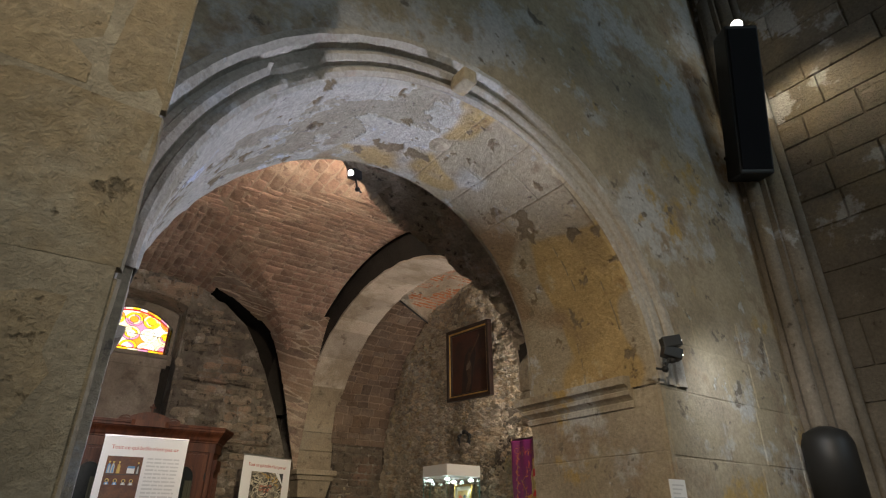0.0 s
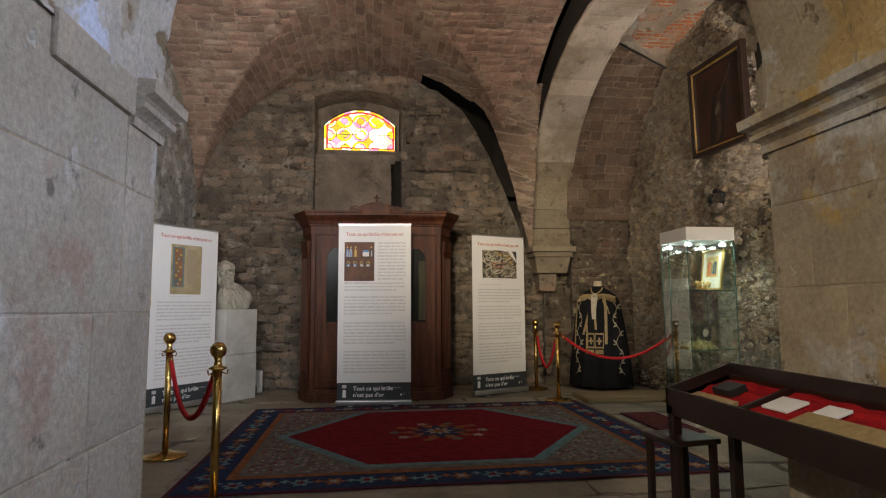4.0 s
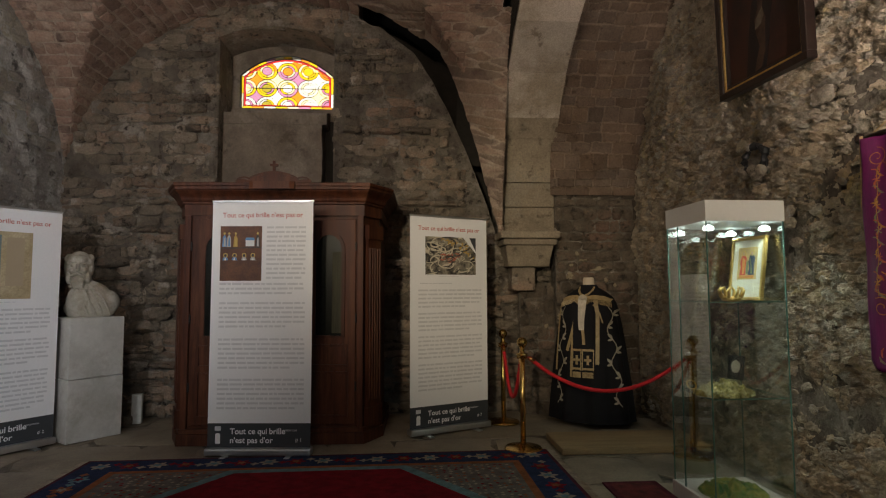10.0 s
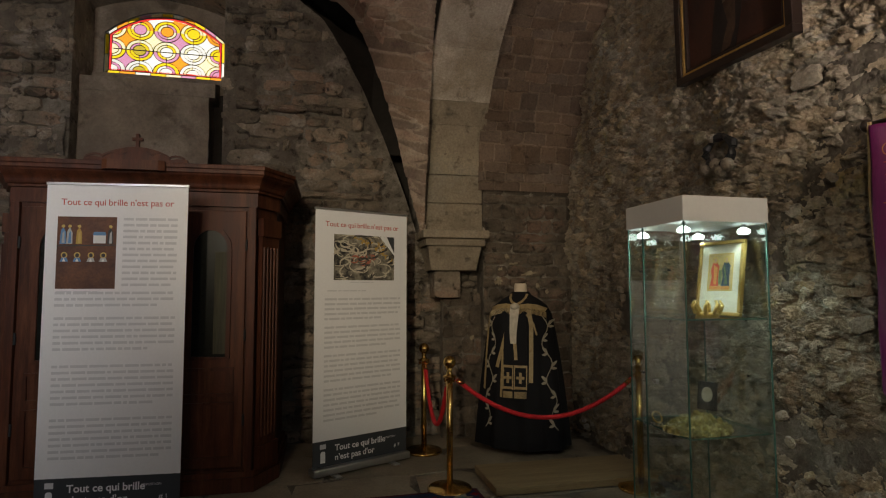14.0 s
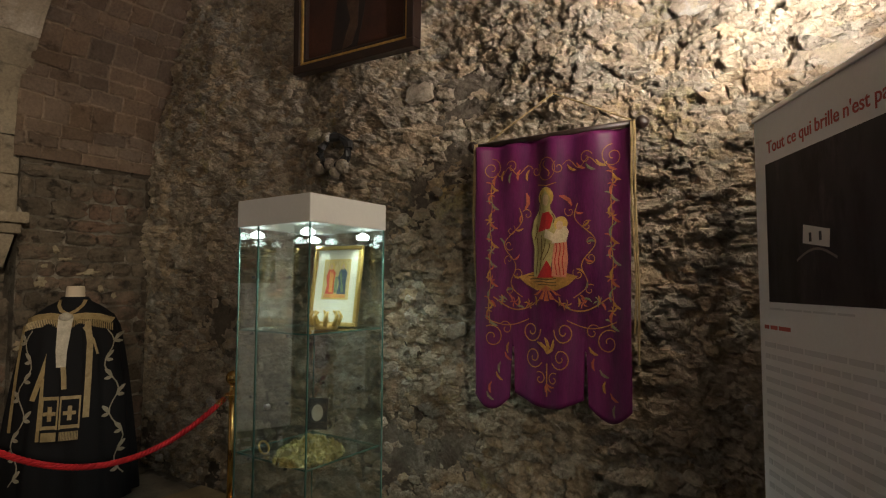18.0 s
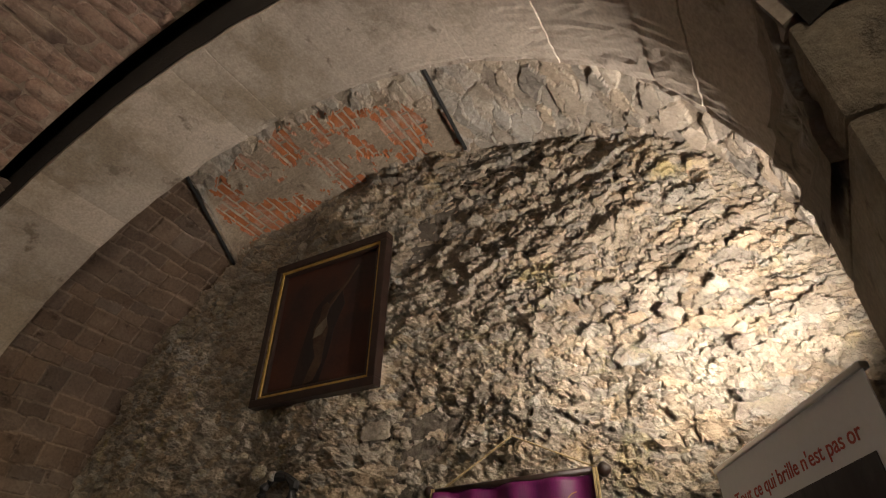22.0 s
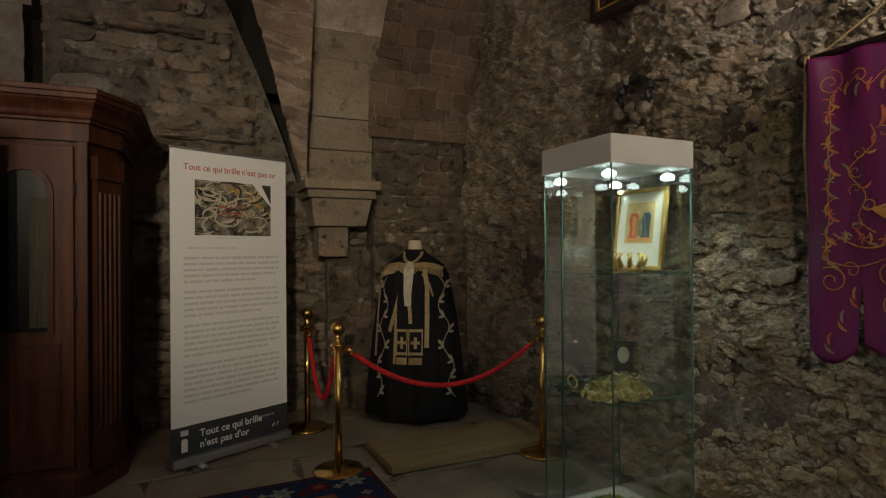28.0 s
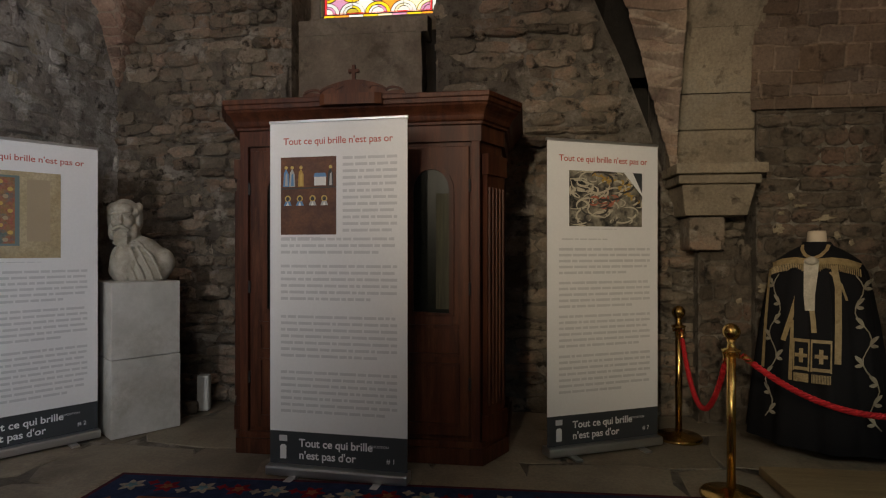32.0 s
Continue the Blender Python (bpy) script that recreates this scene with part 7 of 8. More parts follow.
def laid(line, width, mat, name, label="", parent=None, lift=0.012, taper=None):
    """Braid or cloth band laid on the cope's front along (x, z) points."""
    pts = []
    for (xa, za), (xb, zb) in zip(line, line[1:]):
        n = max(2, int(math.hypot(xb - xa, zb - za) / 0.03))
        pts += [(xa + (xb - xa) * k / n, za + (zb - za) * k / n) for k in range(n)]
    pts.append(line[-1])
    bm = ribbon(pts, width, 0.0, None, 0.006, taper)
    for v in bm.verts:
        v.co.y += front_of(v.co.x, v.co.z, lift)
    return part(name, bm, mat, parent or cope, label)


LACE = surface("lace_white", (0.60, 0.55, 0.46), (0.45, 0.41, 0.33), None, 30, 120, 0.85, 0.5, 0.004, 0)
for s in (-1, 1):
    cape = laid([(s * 0.02, 1.265), (s * 0.1, 1.275), (s * 0.18, 1.265), (s * 0.25, 1.235)], 0.04, GOLDTH, "shoulder_braid", "fringed gold braid on the shoulders")
    laid([(s * 0.075, 1.38), (s * 0.07, 1.345), (s * 0.045, 1.31), (s * 0.01, 1.29)], 0.02, GOLDTH, "collar_braid")
    for k in range(22):
        x = s * (0.035 + 0.215 * k / 21)
        z = 1.25 + 0.01 * math.sin(math.pi * k / 21) - 0.03 * (k / 21) ** 2
        tuft = bmesh.new()
        tube([(x, front_of(x, z, 0.012), z), (x * 1.02, front_of(x, z, 0.02), z - 0.05)], 0.004, 4, tuft)
        part("fringe_thread", tuft, GOLDTH, cape)
    vine = [(s * ((0.23 + 0.0052 * k if s > 0 else 0.195 + 0.0022 * k) + 0.03 * math.sin(k * 0.8)), 1.18 - 0.96 * k / 24) for k in range(25)]
    laid(vine, 0.006, SILVTH, "vine_embroidery", "silver vine embroidery")
    for k in range(2, 24, 3):
        x, z = vine[k]
        q = 1 if math.cos(k * 0.8) * s < 0 else -1
        for up in (0.035, -0.005):
            laid([(x, z), (x + q * 0.02, z + up), (x + q * 0.04, z + up * 1.6)], 0.018, SILVTH, "leaf_embroidery", taper=lambda u: 0.3 + math.sin(math.pi * u))
laid([(-0.262, 1.21), (-0.275, 0.9), (-0.285, 0.54)], 0.02, GOLDTH, "side_braid")
laid([(-0.03, 1.25), (-0.06, 1.1), (-0.11, 0.9), (-0.155, 0.74)], 0.03, GOLDTH, "orphrey_band", "gold braid", lift=0.02)
laid([(0.12, 1.24), (0.145, 1.1), (0.15, 0.85), (0.15, 0.62)], 0.034, GOLDTH, "orphrey_band", "wide gold braid", lift=0.018)
laid([(-0.1, 0.88), (-0.105, 0.68), (-0.108, 0.49)], 0.02, GOLDTH, "orphrey_band", "gold braid", lift=0.018)
laid([(0.1, 1.2), (0.16, 1.12), (0.19, 1.02)], 0.012, GOLDTH, "ribbon")
scarf = laid([(0.0, 1.275), (0.0, 1.2), (-0.005, 1.05), (0.0, 0.95)], 0.075, LACE, "lace_scarf", "pale lace scarf", lift=0.045, taper=lambda u: 1.15 - 0.45 * u)
laid([(0.01, 0.96), (0.02, 0.88), (0.025, 0.81)], 0.028, GOLDTH, "tassel", "gold tassel", lift=0.04)
part("knot", lathe([(0.012, -0.03), (0.04, -0.012), (0.04, 0.012), (0.012, 0.03)], 14, at=(0.0, front_of(0, 1.27, 0.04), 1.27)), LACE, cope, smooth=True)
for xa, xb, w in ((-0.05, -0.045, 0.085), (0.06, 0.065, 0.105)):
    e = laid([(xa * 0.6, 1.2), (xa, 1.0), (xb, 0.54)], w, BLACK, "stole_end", "black stole end with a gold cross", lift=0.026)
    for z in (0.755, 0.575):
        laid([(xb - w / 2, z), (xb + w / 2, z)], 0.02, GOLDTH, "gold_edging", parent=e, lift=0.034)
    for q in (-1, 1):
        laid([(xb + q * w / 2, 0.765), (xb + q * w / 2, 0.56)], 0.008, GOLDTH, "gold_edging", parent=e, lift=0.034)
    laid([(xb, 0.705), (xb, 0.615)], 0.022, GOLDTH, "gold_cross", parent=e, lift=0.035)
    laid([(xb - 0.035, 0.66), (xb + 0.035, 0.66)], 0.022, GOLDTH, "gold_cross", parent=e, lift=0.037)
    for k in range(13):
        x = xb - w / 2 + w * (k + 0.5) / 13
        laid([(x, 0.545), (x, 0.49)], 0.005, GOLDTH, "fringe_thread", parent=e, lift=0.03)

# ---- showcase ----
sc = thing("showcase", pose(2.93, 6.13, 0, 0, 0, 1), "tall square glass showcase with a white lit top", "showcase")
part("base", boxed(-0.255, 0.255, -0.255, 0.255, 0.0, 0.1, 0.006), WHITE, sc)
part("top_box", boxed(-0.25, 0.25, -0.25, 0.25, 1.762, 1.888, 0.004), WHITE, sc, "white lamp housing")
for q in ((-0.242, 0.242, -0.242, -0.236), (-0.242, 0.242, 0.236, 0.242), (-0.242, -0.236, -0.235, 0.235), (0.236, 0.242, -0.235, 0.235)):
    g = part("glass_pane", boxed(*q, 0.1, 1.765), GREENGL, sc)
    g.visible_shadow = False
EDGE = surface("glass_edge", (0.10, 0.20, 0.17), (0.07, 0.15, 0.125), None, 3, 20, 0.15, 0, 0.001, 0, spec=0.6)
for x in (-0.242, 0.242):
    for y in (-0.242, 0.242):
        part("glass_edge", boxed(x - 0.003, x + 0.003, y - 0.003, y + 0.003, 0.1, 1.765), EDGE, sc, "greenish glass edge")
part("glass_edge", boxed(-0.244, -0.238, 0.1, 0.108, 0.1, 1.765), EDGE, sc)
for z in (1.28, 0.71):
    g = part("glass_shelf", boxed(-0.234, 0.234, -0.234, 0.234, z - 0.006, z), GREENGL, sc)
    g.visible_shadow = False
    bm = bmesh.new()
    for a, b in (((-0.232, -0.232), (0.232, -0.232)), ((-0.232, 0.232), (0.232, 0.232)), ((-0.232, -0.232), (-0.232, 0.232)), ((0.232, -0.232), (0.232, 0.232))):
        box(bm, min(a[0], b[0]) - 0.002, max(a[0], b[0]) + 0.002, min(a[1], b[1]) - 0.002, max(a[1], b[1]) + 0.002, z - 0.0065, z + 0.0005)
    part("shelf_edge", bm, EDGE, g)
for z in (1.27, 1.53, 0.7, 0.98):
    for x, y in ((-0.228, -0.1), (0.228, -0.1), (-0.228, 0.15), (0.228, 0.15)):
        part("shelf_clip", lathe([(0.008, 0), (0.008, 0.012)], 10, at=(x, y, z - 0.012)), IRON, sc)
part("lock", lathe([(0.012, 0), (0.012, 0.02), (0.006, 0.024)], 12, axis=Matrix.Rotation(-math.pi / 2, 4, "Y"), at=(-0.243, 0.0, 0.95)), ALU, sc)
for x in (-0.185, 0.175):
    for y in (-0.165, 0.185):
        s = part("spot_fitting", lathe([(0.012, 1.745), (0.012, 1.765)], 10, at=(x, y, 0)), ALU, sc)
        part("lit_disc", lathe([(0.022, 1.712), (0.031, 1.717), (0.031, 1.732), (0.012, 1.745)], 18, at=(x, y, 0)), PUCK, s, "glowing white disc lamp", smooth=True)
ic = thing("framed_icon", pose(3.07, 6.14, 1.283, -8, 0, -84), "small gilt-framed icon with a cream mat in the showcase", "picture")
for q in ((-0.155, 0.155, 0.39, 0.41), (-0.155, 0.155, 0.0, 0.02)):
    part("frame_rail", boxed(q[0], q[1], -0.012, 0.01, q[2], q[3], 0.004), GILT, ic)
for x0, x1 in ((-0.155, -0.135), (0.135, 0.155)):
    part("frame_rail", boxed(x0, x1, -0.012, 0.01, 0.021, 0.389, 0.004), GILT, ic)
part("mat_board", boxed(-0.136, 0.136, -0.002, 0.008, 0.02, 0.39), plain("mat_cream", (0.66, 0.62, 0.5), 0.8, bump=0), ic)
part("gold_ground", boxed(-0.08, 0.08, -0.004, -0.002, 0.14, 0.335), surface("icon_gold", (0.55, 0.42, 0.2), (0.45, 0.33, 0.14), None, 9, 60, 0.6, 0.05, 0.001, 0), ic)
ICON = [plain("icon_" + n, c, 0.7) for n, c in (("red", (0.55, 0.08, 0.04)), ("blue", (0.05, 0.075, 0.11)), ("orange", (0.6, 0.26, 0.07)), ("green", (0.16, 0.2, 0.1)), ("flesh", (0.5, 0.33, 0.2)))]
part("inner_line", boxed(-0.086, 0.086, -0.0032, -0.002, 0.134, 0.341), PRINTS[4], ic)
for cx, robe, cloak in ((-0.035, 0, 2), (0.042, 1, 3)):
    q = 1 if cx < 0 else -1
    part("painted_shape", plate([(cx - 0.03, 0.162), (cx + 0.026, 0.162), (cx + 0.022, 0.22), (cx + 0.028, 0.27), (cx + 0.008, 0.295), (cx - 0.016, 0.29), (cx - 0.03, 0.25), (cx - 0.02, 0.21)], -0.0055, -0.004), ICON[robe], ic)
    part("painted_shape", plate([(cx - 0.004, 0.17), (cx + 0.014, 0.17), (cx + 0.02 * q, 0.26), (cx - 0.01, 0.28)], -0.0062, -0.0055), ICON[cloak], ic)
    part("painted_shape", plate([(cx + 0.02 * math.cos(a), 0.305 + 0.02 * math.sin(a)) for a in [k * math.pi / 7 for k in range(14)]], -0.0055, -0.004), PRINTS[4], ic)
    part("painted_shape", plate([(cx + 0.01 * math.cos(a), 0.303 + 0.013 * math.sin(a)) for a in [k * math.pi / 6 for k in range(12)]], -0.0064, -0.0055), ICON[4], ic)
part("painted_shape", boxed(-0.07, 0.07, -0.0052, -0.004, 0.142, 0.16), ICON[2], ic)
part("painted_shape", boxed(-0.006, 0.012, -0.0052, -0.004, 0.17, 0.25), ICON[3], ic)
bm = bmesh.new()
for z in (0.088, 0.074):
    box(bm, -0.05, 0.05, -0.0032, -0.002, z, z + 0.004)
tagged(part("caption_lines", bm, GREYTXT, ic), kind="stuff")
cw = thing("tabletop_diadem", pose(2.9, 6.0, 1.283), "small openwork gilt diadem on the glass shelf", "diadem")
part("circlet", lathe([(0.052, 0.0), (0.056, 0.012), (0.053, 0.024)], 24), GILT, cw, smooth=True)
for k in range(8):
    a = 2 * math.pi * k / 8
    part("leaf", tube([(0.054 * math.cos(a), 0.054 * math.sin(a), 0.02), (0.072 * math.cos(a), 0.072 * math.sin(a), 0.06), (0.058 * math.cos(a + 0.2), 0.058 * math.sin(a + 0.2), 0.085)], 0.011, 6, taper=lambda s: 1.1 - 0.6 * s), GILT, cw, smooth=True)


def heap(name, m, rx, ry, hz, mat, label, category, seed):
    t = thing(name, m, label, category)
    bm = bmesh.new()
    r = random.Random(seed)
    n = 84
    grid = [[None] * n for _ in range(n)]
    for j in range(n):
        for i in range(n):
            u, v = 2 * i / (n - 1) - 1, 2 * j / (n - 1) - 1
            d = math.hypot(u, v)
            x, y = rx * u, ry * v
            z = hz * max(0.0, 1 - d ** 1.6) + (0.022 * noise.noise((x * 30, y * 30, seed)) + 0.02 * abs(noise.noise((x * 75, y * 75, seed))) + 0.012 * math.sin(60 * x + 30 * y + 6 * noise.noise((x * 12, y * 12, seed)))) * (1 if d < 1 else 0)
            grid[j][i] = bm.verts.new((x, y, max(z, 0.001))) if d < 1.02 else None
    for j in range(n - 1):
        for i in range(n - 1):
            q = [grid[j][i], grid[j][i + 1], grid[j + 1][i + 1], grid[j + 1][i]]
            if all(q):
                bm.faces.new(q)
    part("folds", bm, mat, t, smooth=True)
    return t


GOLDC = surface("gold_cloth", (0.30, 0.24, 0.08), (0.10, 0.08, 0.025), (0.36, 0.31, 0.13), 40, 110, 0.42, 0.8, 0.008, 0, metal=0.45)
heap("gold_fabric", pose(2.86, 6.05, 0.712, 0, 0, 20), 0.2, 0.15, 0.07, GOLDC, "crumpled gold fabric on the lower glass shelf", "fabric", 3)
heap("green_fabric", pose(2.92, 6.1, 0.102), 0.2, 0.19, 0.06, surface("green_gold_cloth", (0.05, 0.20, 0.07), (0.30, 0.30, 0.06), None, 14, 100, 0.5, 0.3, 0.004, 0), "green and gold fabric in the bottom of the showcase", "fabric", 6)
t = thing("oval_medallion", pose(3.0, 6.16, 0.78, -12, 0, -55), "small dark frame with an oval portrait-free medallion", "medallion")
part("plaque", boxed(-0.05, 0.05, -0.006, 0.006, 0.0, 0.15, 0.004), IRON, t)
part("oval", plate([(0.028 * math.cos(k * math.pi / 10), 0.08 + 0.04 * math.sin(k * math.pi / 10)) for k in range(20)], -0.009, -0.006), SILVTH, t)
t = thing("gilt_ring", pose(2.73, 6.27, 0.716, 60, 0, 30), "small gilt oval ring on the shelf", "ring")
part("ring", tube([(0.045 * math.cos(k * math.pi / 8), 0.03 * math.sin(k * math.pi / 8), 0.045) for k in range(17)], 0.005, 6), GILT, t)

# ---- purple processional banner ----
hb = thing("processional_banner", pose(3.36, 5.068, 0, 0, 0, -88) @ Matrix.Diagonal((0.92, 1, 1, 1)), "purple silk processional banner with gold embroidery hung on the wall", "banner")
SILK = surface("purple_silk", (0.115, 0.008, 0.07), (0.072, 0.005, 0.052), None, 5, 60, 0.42, 0.1, 0.002, 0, spec=0.5, stretch=(4, 4, 0.6))


def fold_y(x, z):
    s = (2.13 - z) / 1.2
    g = max(0.0, 1 - 1.6 * s)
    return -0.034 - 0.011 * math.sin(13 * x * (1 + 0.3 * s) + 0.5) - 0.013 * g * math.sin(31 * x * (1 + 0.2 * s) + 1.0) - 0.004 * math.sin(47 * x + 5 * s) * (1 - g) - 0.004 * math.sin(9 * x + 16 * s) - 0.03 * s


def hem(x):
    a = abs(x)
    if a < 0.17:
        return 1.02 - 0.05 * math.cos(a / 0.17 * math.pi / 2)
    if a < 0.19:
        return 1.22
    return 1.0 - 0.06 * math.sin((a - 0.19) / 0.2 * math.pi)


bm = bmesh.new()
nx, nz = 100, 60
g = []
for j in range(nz + 1):
    row = []
    for i in range(nx + 1):
        x = -0.385 + 0.77 * i / nx
        z = 2.14 + (hem(x) - 2.14) * j / nz
        row.append(bm.verts.new((x, fold_y(x, z), z)))
    g.append(row)
for j in range(nz):
    for i in range(nx):
        bm.faces.new((g[j][i], g[j + 1][i], g[j + 1][i + 1], g[j][i + 1]))
ob = part("silk_cloth", bm, SILK, hb, "purple silk with tongues at the hem", smooth=True)
ob.modifiers.new("thickness", "SOLIDIFY").thickness = 0.003
part("wall_hook", tube([(0, 0.03, 2.36), (0, 0.16, 2.37)], 0.006, 6), IRON, hb)
part("pole", tube([(-0.42, -0.02, 2.15), (0.43, -0.02, 2.155)], 0.014, 10), DARKW, hb, smooth=True)
for x in (-0.425, 0.435):
    part("pole_knob", lathe([(0.012, -0.03), (0.028, -0.012), (0.03, 0.006), (0.014, 0.026), (0.004, 0.032)], 14, axis=Matrix.Rotation(math.pi / 2 * (1 if x > 0 else -1), 4, "Y"), at=(x, -0.02, 2.152)), DARKW, hb, smooth=True)
for x in (-0.4, 0.4):
    for k in range(1, 3):
        dx = 0.012 * (k - 1.5)
        bm = tube([(x + dx, -0.035, 2.16), (x + dx * 1.2, -0.045, 1.8), (x + dx * 0.6 + 0.012 * math.sin(k), -0.04, 1.5), (x + dx * 1.4, -0.035, 1.42 - 0.12 * k if x > 0 else 1.75 - 0.1 * k)], 0.006, 6)
        part("hanging_cord", bm, GOLDTH, hb, "gold cord")
part("hanging_cord", tube([(-0.36, -0.01, 2.16), (0.0, 0.03, 2.36), (0.4, -0.01, 2.165)], 0.004, 6), GOLDTH, hb)


def stitch(bm, pts, w, lift=0.004, taper=None):
    l, r = [], []
    for i, (x, z) in enumerate(pts):
        x0, z0 = pts[max(i - 1, 0)]
        x1, z1 = pts[min(i + 1, len(pts) - 1)]
        d = Vector((x1 - x0, z1 - z0))
        d = d.normalized() if d.length else Vector((1, 0))
        ww = w / 2 * (taper(i / (len(pts) - 1)) if taper else 1)
        for lst, sg in ((l, 1), (r, -1)):
            xx, zz = x - sg * d.y * ww, z + sg * d.x * ww
            lst.append(bm.verts.new((xx, fold_y(xx, zz) - lift, zz)))
    for i in range(len(pts) - 1):
        bm.faces.new((l[i], r[i], r[i + 1], l[i + 1]))


def spiral(cx, cz, r, a0, turns, s=1):
    return [(cx + r * (1 - k / 26) * math.cos(a0 + s * turns * 6.28 * k / 22), cz + r * (1 - k / 26) * math.sin(a0 + s * turns * 6.28 * k / 22)) for k in range(23)]


SCROLL = surface("thread_gold", (0.36, 0.18, 0.05), (0.26, 0.12, 0.035), None, 30, 100, 0.55, 0.2, 0.002, 0)
LEAVES = [surface("thread_" + n, c, tuple(v * 0.7 for v in c), None, 30, 100, 0.6, 0.2, 0.002, 0) for n, c in (("ochre", (0.38, 0.2, 0.05)), ("coral", (0.4, 0.11, 0.06)), ("sage", (0.2, 0.2, 0.11)))]


def scroll(pts, w, taper=None, mat=SCROLL, name="gold_scroll"):
    bm = bmesh.new()
    stitch(bm, pts, w * 0.5, 0.005, taper)
    part(name, bm, mat, hb)


def leaf(x, z, a, size, k):
    scroll([(x, z), (x + 0.4 * size * math.cos(a), z + 0.4 * size * math.sin(a)), (x + 0.75 * size * math.cos(a + 0.25), z + 0.75 * size * math.sin(a + 0.25)), (x + size * math.cos(a + 0.4), z + size * math.sin(a + 0.4))],
           size * 0.5, lambda q: math.sin(math.pi * (0.12 + 0.8 * q)), LEAVES[k % 3], "leaf_embroidery")


hr = random.Random(40)


def flower(x, z, r, k):
    for q in range(5):
        leaf(x, z, q * 1.2566 + 0.3 * k, r, k)


for s in (-1, 1):
    # straight flowering stem down each side, with looped tendrils
    stem = [(s * (0.3 + 0.004 * math.sin(k * 0.8)), 1.98 - 0.66 * k / 30) for k in range(31)]
    scroll(stem, 0.008)
    for k in range(1, 30, 2):
        x, z = stem[k]
        leaf(x, z, -1.1 if k % 4 == 1 else -2.05, 0.05, k // 2)
        leaf(x, z, 0.5 if k % 4 == 3 else 2.4, 0.03, k)
    for k in range(3, 30, 6):
        flower(*stem[k], 0.022, k // 3)
    # curling branch beside the two shapes
    stem = [(s * (0.13 + 0.075 * math.sin(math.pi * k / 24) + 0.03 * math.sin(k * 0.55)), 1.44 + 0.4 * k / 24) for k in range(25)]
    scroll(stem, 0.009)
    for k in range(2, 24, 4):
        x, z = stem[k]
        scroll(spiral(x + s * 0.026 * (1 if k % 8 == 2 else -1), z, 0.026, 0.4 * k, 1.0, s), 0.007)
        leaf(x, z, hr.uniform(0, 6.28), 0.04, k)
    leaf(s * 0.12, 1.83, 1.57 + s * 0.5, 0.075, 1)
    # looped corner tendrils and the large scrolls at the foot
    for cx, cz, r, a, t2, w in ((0.305, 2.03, 0.052, 1.6, 1.5, 0.008), (0.085, 1.295, 0.052, 3.0, 1.5, 0.011), (0.07, 1.185, 0.05, 3.6, 1.5, 0.011), (0.285, 1.26, 0.055, 1.0, 1.4, 0.01),
                                (0.215, 1.3, 0.035, 0.5, 1.1, 0.008), (0.035, 1.095, 0.03, 1.0, 1.1, 0.009), (0.06, 2.0, 0.03, 2.0, 1.2, 0.008), (0.19, 2.03, 0.032, 0.4, 1.2, 0.008)):
        scroll(spiral(s * cx, cz, r, a if s > 0 else math.pi - a, t2, s), w)
    scroll([(s * (0.04 + 0.24 * k / 16), 1.43 - 0.05 * math.sin(math.pi * k / 16) + 0.01 * (k / 16)) for k in range(17)], 0.011)
    scroll([(s * (0.1 + 0.22 * k / 14), 1.345 - 0.03 * math.sin(math.pi * k / 14)) for k in range(15)], 0.009)
    scroll([(s * (0.08 + 0.2 * k / 14), 2.01 + 0.02 * math.sin(k * 0.9)) for k in range(15)], 0.007)
    for k in range(8):
        leaf(s * (0.06 + 0.03 * k), 1.405 - 0.02 * math.sin(k), 1.2 + 0.6 * (k % 3), 0.04, k)
    for k in range(3):
        flower(s * (0.1 + 0.07 * k), 1.41 + 0.008 * k, 0.024, k)
    for k in range(5):
        leaf(s * (0.1 + 0.045 * k), 2.01 + 0.02 * math.sin(k * 3), -1.57 + s * 0.6, 0.05, k)
    for k in range(6):
        leaf(s * (0.2 + 0.022 * k), 1.24 - 0.045 * k, -1.57 + s * (0.5 - 0.9 * (k % 2)), 0.05, k)
# medallion over the middle, and the foot sprig
scroll([(0.045 * math.cos(k * 0.3), 2.0 + 0.05 * math.sin(k * 0.3)) for k in range(22)], 0.007)
scroll([(0.018 * math.sin(-2.6 + 0.3 * k), 2.035 - 0.07 * k / 17) for k in range(18)], 0.011)
scroll([(-0.05, 1.935), (0.0, 1.925), (0.05, 1.935)], 0.008)
scroll([(0.0, 1.02), (0.0, 1.1), (0.0, 1.16)], 0.012)
for a in (0.9, 1.57, 2.2):
    leaf(0.0, 1.2, a - 0.2, 0.07, 0)
    leaf(0.0, 1.075, -a + 0.2, 0.04, 1)
stitch_m = {n: surface("silk_" + n, c, tuple(v * 0.8 for v in c), None, 12, 120, 0.6, 0.15, 0.002, 0) for n, c in (("olive", (0.36, 0.30, 0.12)), ("salmon", (0.55, 0.2, 0.12)), ("crimson", (0.40, 0.02, 0.02)), ("skin", (0.50, 0.34, 0.2)), ("halo", (0.5, 0.33, 0.08)), ("cream", (0.5, 0.4, 0.26)), ("umber", (0.14, 0.09, 0.03)))}


